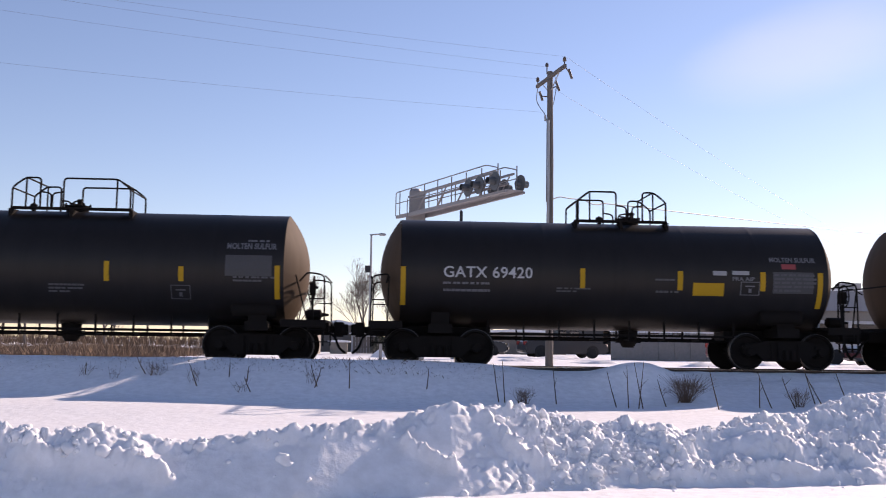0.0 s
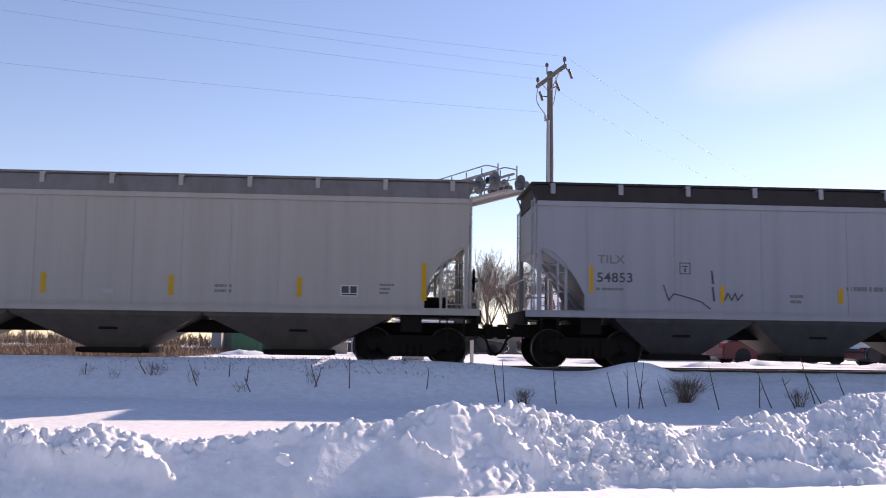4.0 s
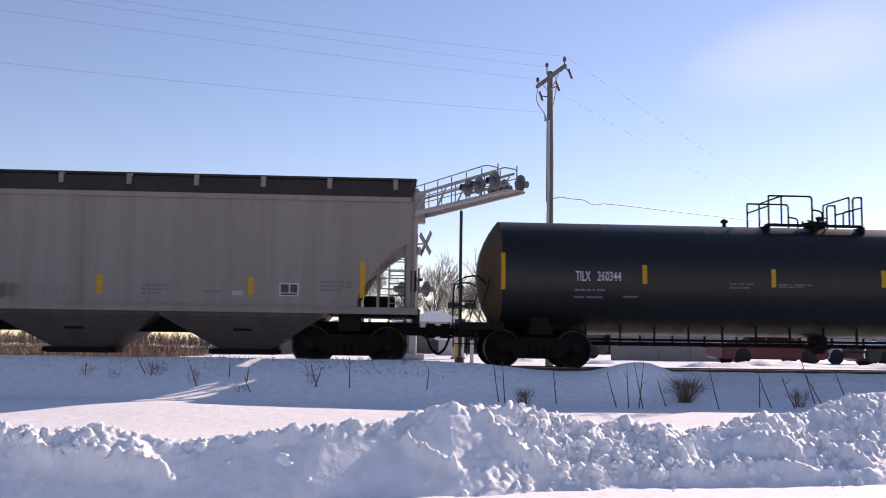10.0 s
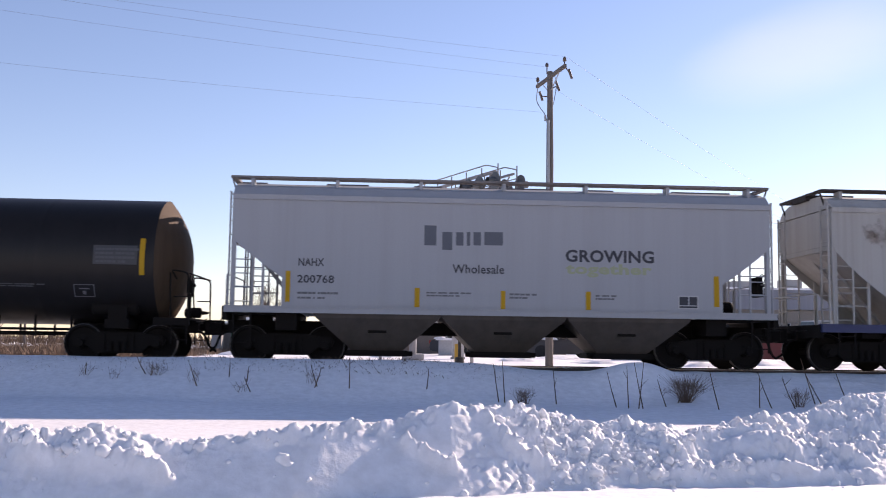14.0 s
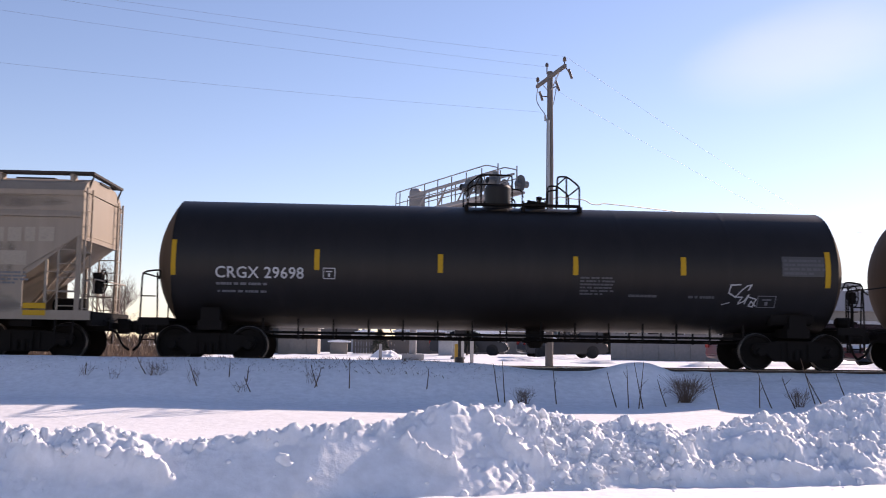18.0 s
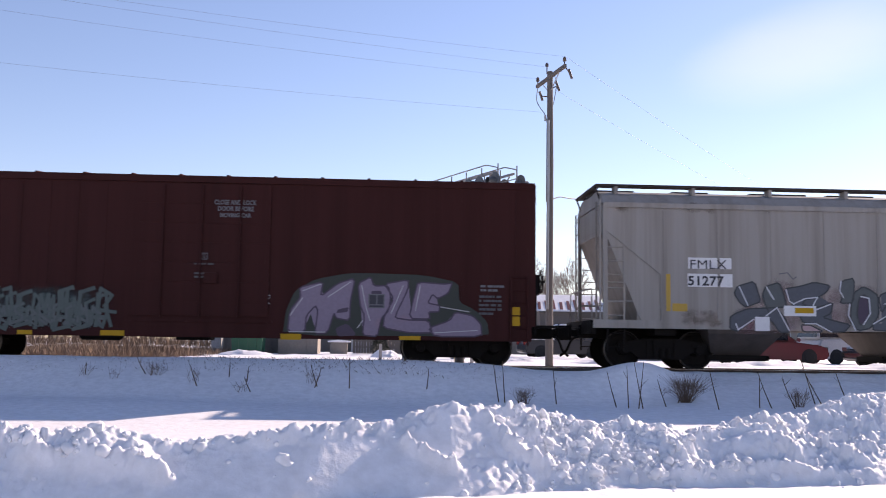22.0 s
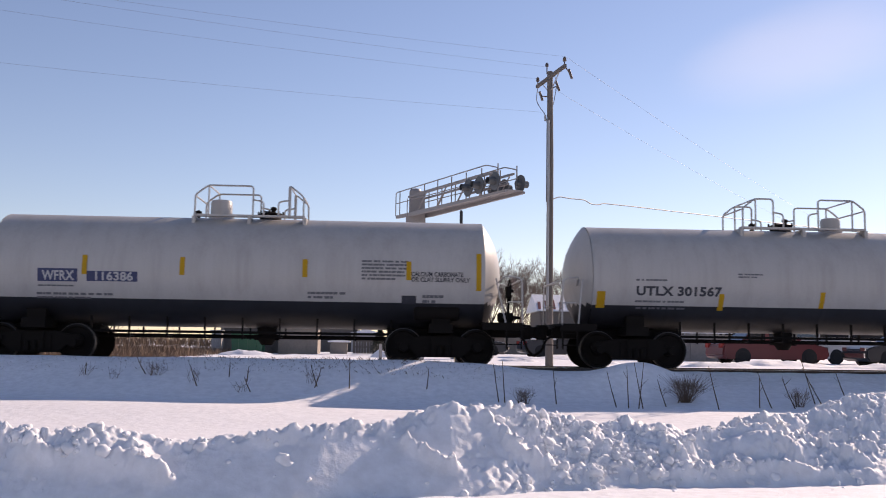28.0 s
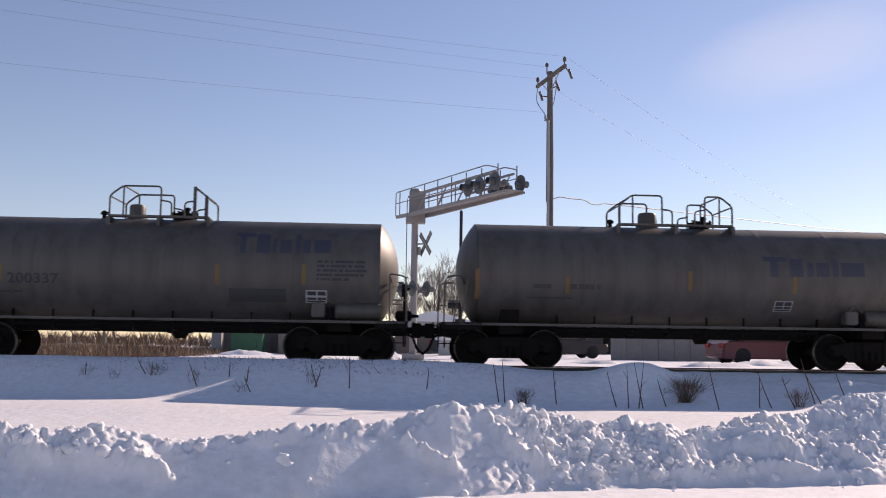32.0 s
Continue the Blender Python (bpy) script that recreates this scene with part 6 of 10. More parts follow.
    car, S = tank_car('long black tank car with white lettering and a check mark', 133.07, 18.60, 8.11, 1.56, 2.45, 7.16, M_BLACK, rails=((-1.08, 0.41), (0.99, 1.51),), manway=0.69, dome=(-0.24, 0.34, 0.42), relief=-0.59)
    lettering(car, S, 'CRGX 29622', -7.00, 2.04, 0.267, M_WHITEMARK, bold=0.004, width=2.006)
    small_print(car, S, -6.95, 1.85, 1.88, 1, M_GREYMARK, 0.084, 82)
    small_print(car, S, -5.87, 1.68, 0.47, 1, M_GREYMARK, 0.074, 80)
    outline_box(car, S, -4.54, 2.01, 0.27, 0.28, M_WHITEMARK)
    reflectors(car, S, ((-8.13, -8.01, 2.03, 2.93), (7.70, 7.82, 2.05, 2.92), (-4.79, -4.67, 2.25, 2.72), (-1.93, -1.81, 2.23, 2.71), (1.53, 1.66, 2.24, 2.69), (4.22, 4.35, 2.26, 2.72),))
    scrawl(car, S, ((-4.41, 1.66), (-4.25, 1.55), (-3.94, 1.81)), M_WHITEMARK, 0.035, 'chalked check mark')
    small_print(car, S, -0.72, 3.48, 0.80, 3, M_GREYMARK, 0.081, 57)
    small_print(car, S, 1.72, 2.17, 0.74, 7, M_GREYMARK, 0.076, 35)
    small_print(car, S, 3.22, 1.74, 0.60, 2, M_FAINT, 0.075, 78)
    small_print(car, S, 4.42, 1.77, 1.09, 2, M_FAINT, 0.052, 69)
    patch("panel", car, S, 6.63, 7.65, 2.29, 2.74, M_PANEL, 'faded grey stencil panel', 0.005)
    small_print(car, S, 6.69, 2.62, 0.90, 4, M_FAINT, 0.097, 76)
    outline_box(car, S, 6.17, 1.47, 0.48, 0.33, M_GREYMARK)
    car = hopper_car('grey-blue covered hopper car with a company slogan', 149.40, 14.36, 6.5, 5.2, M_HOPAG, bays=3, roof="open", brackets=7, cut=(1.0, 2.05, 1.2, 0.15), roof_mat=M_ROOFGREY, bay_mat=M_BAYGREY)
    S = Flat(-1.562)
    lettering(car, S, 'NAHX', -4.93, 2.34, 0.187, M_DARKMARK, bold=0.004, width=0.602)
    lettering(car, S, '200768', -4.94, 1.94, 0.186, M_DARKMARK, bold=0.004, width=0.863)
    small_print(car, S, -4.93, 1.67, 1.24, 1, M_GREYMARK, 0.093, 15)
    small_print(car, S, -4.92, 1.56, 0.91, 1, M_GREYMARK, 0.079, 24)
    lettering(car, S, 'Wholesale', -1.26, 2.23, 0.215, M_DARKMARK, bold=0.004, width=1.241)
    lettering(car, S, 'GROWING', 1.45, 2.56, 0.285, M_DARKMARK, bold=0.012, width=2.159)
    lettering(car, S, 'together', 1.48, 2.27, 0.244, M_GREENMARK, bold=0.012, width=2.102)
    patch("panel", car, S, -1.95, -1.66, 2.88, 3.36, M_BLUEGREYMARK, 'emblem in plain blocks', 0.005)
    patch("panel", car, S, -1.52, -1.28, 2.78, 3.21, M_BLUEGREYMARK, 'emblem in plain blocks', 0.005)
    patch("panel", car, S, -1.19, -1.01, 2.89, 3.21, M_BLUEGREYMARK, 'emblem in plain blocks', 0.005)
    patch("panel", car, S, -0.93, -0.85, 2.89, 3.22, M_BLUEGREYMARK, 'emblem in plain blocks', 0.005)
    patch("panel", car, S, -0.77, -0.59, 2.90, 3.22, M_BLUEGREYMARK, 'emblem in plain blocks', 0.005)
    patch("panel", car, S, -0.51, -0.06, 2.91, 3.23, M_BLUEGREYMARK, 'emblem in plain blocks', 0.005)
    reflectors(car, S, ((-5.21, -5.10, 1.48, 2.21), (5.08, 5.21, 1.52, 2.26), (-2.16, -2.04, 1.40, 1.86), (-0.10, 0.01, 1.38, 1.82), (1.95, 2.07, 1.40, 1.84),))
    framed(car, S, 4.20, 1.46, 0.50, 0.32, M_WHITEMARK, M_DARKMARK)
    small_print(car, S, -1.88, 1.73, 1.03, 2, M_GREYMARK, 0.067, 54)
    small_print(car, S, 0.11, 1.72, 0.58, 2, M_GREYMARK, 0.081, 12)
    small_print(car, S, 2.19, 1.72, 0.55, 2, M_GREYMARK, 0.074, 73)
    car = hopper_car('rusty white covered hopper car with a navy sill', 163.00, 12.84, 5.55, 4.5, M_HOPRUST, bays=2, roof="open", brackets=7, cut=(0.9, 1.7, 1.5, 0.3), bay_mat=M_BAYGREY, sill_mat=M_BLUEMARK, z_sill=1.15, sill_h=0.2)
    S = Flat(-1.562)
    lettering(car, S, 'NAHX', -3.56, 2.46, 0.208, M_DARKMARK, bold=0.004, width=0.904)
    lettering(car, S, '500265', -3.57, 2.00, 0.180, M_DARKMARK, bold=0.004, width=1.226)
    small_print(car, S, -3.59, 1.70, 1.08, 1, M_GREYMARK, 0.082, 70)
    small_print(car, S, -3.59, 1.55, 0.98, 1, M_GREYMARK, 0.068, 82)
    reflectors(car, S, ((-4.07, -3.94, 1.41, 2.27), (-1.46, -1.33, 1.35, 1.77),))
    reflectors(car, S, ((3.9, 4.02, 1.7, 2.5), (1.5, 1.62, 1.6, 2.0)))
    patch("rust_patch", car, S, -4.9, 5.0, 3.60, 3.90, M_RUSTTRACE, "rusted top edge")
    patch("rust_patch", car, S, -5.0, -3.2, 2.9, 3.9, M_RUSTTRACE, "rust run down the side")
    patch("rust_patch", car, S, 1.2, 2.2, 3.1, 3.9, M_GRIMESTAIN, "sooty run down the side")
    car = hopper_car('stained tan covered hopper car with blue graffiti', 176.50, 14.19, 6.27, 4.9, M_HOPTAN, bays=2, roof="open", brackets=8, flare=True, cut=(1.0, 2.15, 1.3, 0.0), bay_half=1.0, bay_pitch=5.4, bay_mat=M_BAYTAN, z_sill=1.2, sill_h=0.22, sill_out=0.003)
    S = Flat(-1.562)
    patch("grime_stain", car, Flat(-1.560), -5.8, -2.5, 1.5, 3.0, M_LEATHERGRIME, "brown grime run down the side")
    patch("grime_stain", car, Flat(-1.560), -2.0, 1.5, 1.5, 3.0, M_LEATHERGRIME, "brown grime run down the side")
    patch("grime_stain", car, Flat(-1.560), 2.0, 5.6, 1.5, 3.0, M_LEATHERGRIME, "brown grime run down the side")
    # Darker bands along the top and the foot of this side.
    patch("grime_stain", car, Flat(-1.561), -6.4, 6.4, 3.52, 4.0, M_HOODDARK, "darker band under the roof edge")
    patch("grime_stain", car, Flat(-1.560), -5.4, 5.4, 1.0, 1.95, M_HOODDARK, "darker lower side")
    S = Flat(-1.570)
    lettering(car, S, 'CRWX 931015', -4.56, 2.28, 0.240, M_DARKMARK, bold=0.01, width=2.064)
    small_print(car, S, -4.38, 1.97, 1.77, 1, M_GREYMARK, 0.093, 39)
    small_print(car, S, -4.38, 1.79, 1.77, 1, M_GREYMARK, 0.093, 52)
    patch("panel", car, S, -2.7, 2.5, 1.75, 2.85, M_GREENHAZE, "yellow-green spray haze", 0.003)
    blob(car, S, ((-2.46, 1.85), (-2.06, 2.21), (-1.83, 2.51), (-1.22, 2.21), (-1.36, 1.84), (-1.32, 1.61), (-1.64, 1.56), (-2.14, 1.63), (-2.23, 1.53)), M_BLUEFADESPRAY, M_WHITEHAZE, 0.004)
    blob(car, S, ((-2.14, 1.62), (-1.64, 1.56), (-1.34, 1.58), (-1.0, 1.55), (-0.85, 1.32), (-0.41, 1.32), (-0.35, 1.22), (-0.58, 1.09), (-2.39, 1.1), (-2.33, 1.28)), M_BLUEFADESPRAY, M_WHITEHAZE, 0.004)
    blob(car, S, ((-1.13, 2.2), (-0.57, 2.37), (-0.48, 2.24), (-0.55, 1.86), (-0.18, 1.72), (0.17, 1.49), (0.26, 1.32), (0.23, 1.1), (-0.35, 1.09), (-0.33, 1.39), (-0.59, 1.45), (-0.83, 1.58), (-1.18, 1.64), (-1.17, 1.96)), M_BLUEFADESPRAY, M_WHITEHAZE, 0.004)
    blob(car, S, ((-0.36, 1.92), (-0.28, 2.07), (-0.04, 2.22), (0.19, 2.05), (0.23, 1.81), (0.14, 1.59), (-0.18, 1.75)), M_BLUEFADESPRAY, M_WHITEHAZE, 0.004)
    blob(car, S, ((0.25, 2.1), (0.66, 2.4), (0.92, 2.21), (0.93, 1.88), (1.11, 1.71), (1.35, 1.36), (1.42, 1.12), (0.35, 1.1), (0.32, 1.4), (0.18, 1.58), (0.26, 1.81)), M_BLUEFADESPRAY, M_WHITEHAZE, 0.004)
    blob(car, S, ((0.98, 2.09), (1.11, 2.45), (1.28, 2.51), (2.08, 2.55), (2.2, 2.29), (2.06, 1.84), (1.85, 1.61), (2.38, 1.63), (2.59, 1.41), (2.59, 1.14), (1.44, 1.12), (1.38, 1.39), (1.26, 1.74), (1.05, 1.8)), M_BLUEFADESPRAY, M_WHITEHAZE, 0.004)
    blob(car, S, ((-1.59, 1.4), (-1.34, 1.44), (-1.32, 1.31), (-1.52, 1.2), (-1.42, 1.33)), M_WHITEHAZE, M_WHITEHAZE, 0.01)
    blob(car, S, ((0.43, 1.73), (0.58, 1.76), (0.61, 1.53), (0.52, 1.55)), M_WHITEHAZE, M_WHITEHAZE, 0.01)
    blob(car, S, ((1.2, 1.76), (1.38, 1.79), (1.3, 1.63)), M_WHITEHAZE, M_WHITEHAZE, 0.01)
    blob(car, S, ((-0.41, 1.42), (-0.33, 1.39), (-0.36, 1.13), (-0.44, 1.13)), M_WHITEHAZE, M_WHITEHAZE, 0.01)
    blob(car, S, ((-0.81, 1.62), (-0.58, 1.51), (-0.68, 1.48)), M_WHITEHAZE, M_WHITEHAZE, 0.01)
    scrawl(car, S, ((-2.66, 1.87), (-2.23, 1.53), (-2.34, 1.28)), M_WHITEHAZE, 0.09, 'pale sprayed edge')
    patch("panel", car, S, 4.22, 4.49, 2.78, 3.12, M_PALETAN, 'ghost of painted-out lettering', 0.005)
    patch("panel", car, S, 4.58, 4.89, 2.79, 3.12, M_PALETAN, 'ghost of painted-out lettering', 0.005)
    patch("panel", car, S, 4.97, 5.20, 2.79, 3.13, M_PALETAN, 'ghost of painted-out lettering', 0.005)
    patch("panel", car, S, 5.29, 5.64, 2.80, 3.14, M_PALETAN, 'ghost of painted-out lettering', 0.005)
    patch("panel", car, S, -0.23, 0.47, 2.32, 2.54, M_YELLOWOLD, 'small worn yellow tag', 0.015)
    small_print(car, S, -0.16, 2.39, 0.58, 2, M_DARKMARK, 0.013, 46)
    reflectors(car, S, ((-5.50, -5.01, 1.26, 1.39), (-5.49, -5.00, 1.08, 1.22), (-2.54, -2.10, 1.08, 1.20), (-0.20, 0.25, 1.07, 1.21), (2.25, 2.71, 1.07, 1.19), (5.01, 5.53, 1.23, 1.36), (5.01, 5.53, 1.07, 1.19),))
    framed(car, S, 3.20, 1.69, 0.48, 0.35, M_WHITEMARK, M_DARKMARK)
    patch("panel", car, S, 4.12, 5.03, 2.24, 2.57, M_PALETAN, '', 0.005)
    patch("panel", car, S, -6.1, 6.1, 1.22, 1.62, M_LEATHERGRIME, 'grimy lower side', 0.002)
    small_print(car, S, 4.12, 2.04, 0.93, 4, M_GREYMARK, 0.081, 3)
    car, S = tank_car('long black tank car with a white tag near its end', 192.89, 18.40, 8.13, 1.57, 2.46, 7.15, M_BLACK, rails=((-1.02, 0.38), (1.00, 1.85),), manway=0.82, dome=(-0.16, 0.34, 0.42), relief=-0.44)
    lettering(car, S, 'CRGX 29698', -7.02, 2.03, 0.277, M_WHITEMARK, bold=0.004, width=2.070)
    small_print(car, S, -6.99, 1.85, 1.67, 1, M_GREYMARK, 0.115, 13)
    small_print(car, S, -6.96, 1.66, 1.61, 1, M_GREYMARK, 0.106, 26)
    outline_box(car, S, -4.48, 2.03, 0.29, 0.27, M_WHITEMARK)
    reflectors(car, S, ((-8.04, -7.93, 2.07, 2.91), (7.72, 7.85, 2.02, 2.91), (-4.69, -4.57, 2.24, 2.73), (-1.76, -1.64, 2.23, 2.67), (1.50, 1.62, 2.23, 2.68), (4.13, 4.26, 2.27, 2.71),))
    small_print(car, S, 1.68, 2.15, 0.77, 6, M_FAINT, 0.080, 61)
    small_print(car, S, 2.88, 1.71, 0.94, 1, M_FAINT, 0.119, 80)
    small_print(car, S, 4.35, 1.70, 0.93, 1, M_FAINT, 0.119, 91)
    outline_box(car, S, 6.08, 1.47, 0.46, 0.33, M_GREYMARK)
    patch("panel", car, S, 6.64, 7.70, 2.29, 2.78, M_PANEL, 'faded grey stencil panel', 0.005)
    small_print(car, S, 6.69, 2.65, 0.96, 4, M_FAINT, 0.104, 3)
    scrawl(car, S, ((5.61, 2.07), (5.38, 2.06), (5.34, 1.86), (5.51, 1.76), (5.65, 1.93), (5.78, 2.04), (5.89, 2.07), (5.82, 1.94)), M_WHITEMARK, 0.03, 'white sprayed tag')
    scrawl(car, S, ((5.51, 1.76), (5.68, 1.76), (5.60, 1.58), (5.74, 1.65), (5.84, 1.82), (5.76, 1.59)), M_WHITEMARK, 0.03, 'white sprayed tag')
    scrawl(car, S, ((5.84, 1.77), (6.04, 1.71), (5.97, 1.50), (5.87, 1.53), (5.92, 1.65), (6.04, 1.53)), M_WHITEMARK, 0.03, 'white sprayed tag')
    scrawl(car, S, ((5.20, 1.55), (5.39, 1.61)), M_WHITEMARK, 0.02, 'white sprayed tag')
    car, S = tank_car('faded blue-black tank car with white lettering', 211.14, 18.09, 7.93, 1.48, 2.38, 6.90, M_BLUEBLACK, rails=((-1.33, -0.79), (-0.38, 0.52),), manway=-0.72, dome=None, relief=0.84)
    lettering(car, S, 'CRGX 7906', -6.53, 2.06, 0.266, M_WHITEMARK, bold=0.004, width=1.487)
    small_print(car, S, -6.44, 1.84, 1.70, 1, M_FAINT, 0.083, 70)
    small_print(car, S, -6.19, 1.69, 0.98, 1, M_FAINT, 0.086, 4)
    reflectors(car, S, ((-7.73, -7.62, 1.97, 2.84), (7.61, 7.74, 1.97, 2.88), (-4.87, -4.75, 2.18, 2.64), (-1.78, -1.66, 2.18, 2.66), (1.23, 1.35, 2.17, 2.65), (4.55, 4.68, 2.19, 2.67),))
    small_print(car, S, -0.22, 1.92, 1.12, 3, M_GREYMARK, 0.118, 55)
    small_print(car, S, 1.57, 1.94, 0.50, 3, M_FAINT, 0.113, 92)
    patch("panel", car, S, 6.30, 7.33, 2.06, 2.50, M_PANEL, 'faded grey stencil panel', 0.005)
    small_print(car, S, 6.35, 2.39, 0.92, 4, M_FAINT, 0.092, 29)
    outline_box(car, S, 5.44, 1.66, 0.43, 0.26, M_GREYMARK)
    outline_box(car, S, -4.51, 2.06, 0.26, 0.27, M_GREYMARK)
    car, S = box_car("oxide red boxcar with sprayed graffiti", 229.26, 18.0, 7.86, 6.12, M_BOXRED)
    S = Flat(-1.517)
    lettering(car, S, 'HS', -6.88, 2.07, 0.213, M_WHITEMARK, bold=0.004, width=0.457)
    lettering(car, S, '66', -6.89, 1.58, 0.225, M_WHITEMARK, bold=0.004, width=0.404)
    lettering(car, S, '83', -5.99, 1.58, 0.212, M_WHITEMARK, bold=0.004, width=0.406)
    outline_box(car, S, -5.13, 1.99, 0.28, 0.28, M_WHITEMARK)
    small_print(car, S, -6.89, 1.30, 0.38, 1, M_GREYMARK, 0.092, 8)
    small_print(car, S, -5.95, 1.29, 0.38, 1, M_GREYMARK, 0.093, 82)
    small_print(car, S, -6.88, 1.15, 0.35, 1, M_GREYMARK, 0.066, 21)
    small_print(car, S, -5.92, 1.14, 0.35, 1, M_GREYMARK, 0.079, 96)
    reflectors(car, S, ((-7.52, -7.31, 1.01, 1.41), (7.34, 7.57, 0.99, 1.44), (-4.14, -3.80, 0.63, 0.73), (-2.25, -1.70, 0.63, 0.75), (1.91, 2.39, 0.59, 0.73), (4.70, 5.20, 0.62, 0.74),))
    S = Flat(-1.568)
    lettering(car, S, 'CLOSE AND LOCK', 0.27, 3.76, 0.110, M_GREYMARK, bold=0.006, width=0.995)
    lettering(car, S, 'DOOR BEFORE', 0.35, 3.61, 0.109, M_GREYMARK, bold=0.006, width=0.845)
    lettering(car, S, 'MOVING CAR', 0.41, 3.46, 0.096, M_GREYMARK, bold=0.006, width=0.735)
    outline_box(car, S, -0.00, 2.44, 0.16, 0.16, M_GREYMARK)
    small_print(car, S, -0.15, 2.32, 0.62, 1, M_FAINT, 0.068, 65)
    small_print(car, S, -0.14, 2.09, 0.44, 2, M_FAINT, 0.081, 81)
    S = Flat(-1.52)
    scrawl(car, S, ((1.37, 1.62), (1.64, 1.62)), M_WHITEMARK, 0.02, 'white scribble')
    scrawl(car, S, ((1.48, 1.62), (1.45, 1.43)), M_WHITEMARK, 0.02, 'white scribble')
    scrawl(car, S, ((1.64, 1.57), (1.53, 1.48), (1.64, 1.43)), M_WHITEMARK, 0.02, 'white scribble')
    small_print(car, S, 6.62, 1.90, 0.45, 2, M_GREYMARK, 0.096, 14)
    small_print(car, S, 6.59, 1.65, 0.47, 5, M_FAINT, 0.101, 30)
    patch("panel", car, S, -5.3, -1.8, 0.70, 1.85, M_TEALHAZE, "dull teal spray haze", 0.002)
    patch("panel", car, S, -6.42, -6.12, 0.72, 1.68, M_TEALHAZE, "dull teal spray haze", 0.002)
    patch("panel", car, S, -7.80, -5.0, 0.66, 1.06, M_TEALHAZE, "dull teal spray haze", 0.002)
    spray(car, S, -5.16, -1.96, 0.74, 1.77, M_TEALSPRAY, M_TEALDARK, 7, 5, None, 0.035)
    spray(car, S, -5.07, -2.09, 0.80, 1.67, M_TEALSPRAY, M_TEALDARK, 10, 15, None, 0.03)
    spray(car, S, -7.01, -5.19, 0.73, 1.07, M_TEALSPRAY, M_TEALDARK, 8, 8, None, 0.025)
    spray(car, S, -4.87, -2.23, 0.87, 1.40, M_GREENSPRAY, M_TEALDARK, 9, 21, None, 0.03)
    blob(car, S, ((1.96, 0.69), (2.02, 1.27), (2.22, 1.75), (2.7, 2.03), (3.46, 2.18), (4.05, 2.19), (5.24, 2.17), (6.09, 2.01), (6.11, 1.54), (6.5, 1.35), (6.79, 1.08), (6.84, 0.73)), M_GREENDARK, M_GREENDARK, 0.0)
    blob(car, S, ((2.07, 0.78), (2.11, 1.27), (2.36, 1.6), (2.32, 1.83), (2.88, 1.97), (2.82, 1.61), (3.23, 1.94), (3.63, 2.07), (3.53, 1.53), (3.52, 1.06), (3.21, 1.11), (3.15, 1.23), (3.01, 0.76), (2.71, 0.73), (2.77, 1.28), (2.71, 1.4), (2.5, 1.16), (2.48, 0.78)), M_PINKSPRAY, M_VIOLETDARK, 0.004)
    blob(car, S, ((3.7, 1.94), (4.0, 2.1), (4.07, 1.89), (4.42, 1.9), (4.48, 1.63), (4.44, 1.31), (4.27, 1.13), (4.18, 0.69), (3.83, 0.72), (3.87, 1.18), (3.76, 1.42)), M_PINKSPRAY, M_VIOLETDARK, 0.004)
    blob(car, S, ((4.32, 1.94), (4.89, 2.05), (4.89, 1.83), (4.65, 1.31), (4.59, 1.14), (4.95, 1.09), (5.39, 1.09), (5.48, 0.8), (4.95, 0.79), (4.31, 0.9), (4.34, 1.19), (4.56, 1.6)), M_PINKSPRAY, M_VIOLETDARK, 0.004)
    blob(car, S, ((4.92, 1.13), (5.05, 1.73), (5.12, 2.0), (5.75, 1.96), (5.95, 1.99), (5.84, 1.74), (5.6, 1.61), (5.47, 1.71), (5.36, 1.5), (5.65, 1.45), (5.63, 1.3), (5.39, 1.29), (5.42, 1.12)), M_PINKSPRAY, M_VIOLETDARK, 0.004)
    blob(car, S, ((5.39, 0.91), (5.9, 1.1), (6.02, 1.3), (6.44, 1.22), (6.64, 1.02), (6.66, 0.73), (5.54, 0.71)), M_PINKSPRAY, M_VIOLETDARK, 0.004)
    blob(car, S, ((3.24, 1.32), (3.5, 1.38), (3.47, 1.26), (3.21, 1.23)), M_VIOLETDARK, M_VIOLETDARK, 0.009)
    blob(car, S, ((4.0, 1.77), (4.26, 1.78), (4.28, 1.6), (4.06, 1.58)), M_VIOLETDARK, M_VIOLETDARK, 0.009)
    blob(car, S, ((3.19, 0.88), (3.47, 1.0), (3.71, 0.71), (3.24, 0.68)), M_VIOLETDARK, M_VIOLETDARK, 0.009)
    scrawl(car, S, ((2.12, 1.16), (2.4, 1.57)), M_WHITEMARK, 0.02, 'white sprayed line')
    scrawl(car, S, ((2.41, 1.75), (2.85, 1.92)), M_WHITEMARK, 0.02, 'white sprayed line')
    scrawl(car, S, ((3.0, 1.61), (3.52, 1.97)), M_WHITEMARK, 0.02, 'white sprayed line')
    scrawl(car, S, ((3.79, 1.89), (3.89, 1.42), (4.0, 1.07)), M_WHITEMARK, 0.02, 'white sprayed line')
    scrawl(car, S, ((4.77, 1.9), (4.5, 1.25)), M_WHITEMARK, 0.02, 'white sprayed line')
    scrawl(car, S, ((5.63, 1.42), (6.35, 1.31)), M_WHITEMARK, 0.02, 'white sprayed line')
    scrawl(car, S, ((5.18, 1.91), (5.07, 1.32)), M_WHITEMARK, 0.02, 'white sprayed line')
    scrawl(car, S, ((2.1, 0.78), (2.95, 0.78)), M_WHITEMARK, 0.02, 'white sprayed line')
    scrawl(car, S, ((3.71, 0.89), (3.83, 1.07)), M_WHITEMARK, 0.02, 'white sprayed line')
    scrawl(car, S, ((5.54, 0.8), (6.55, 0.87)), M_WHITEMARK, 0.02, 'white sprayed line')
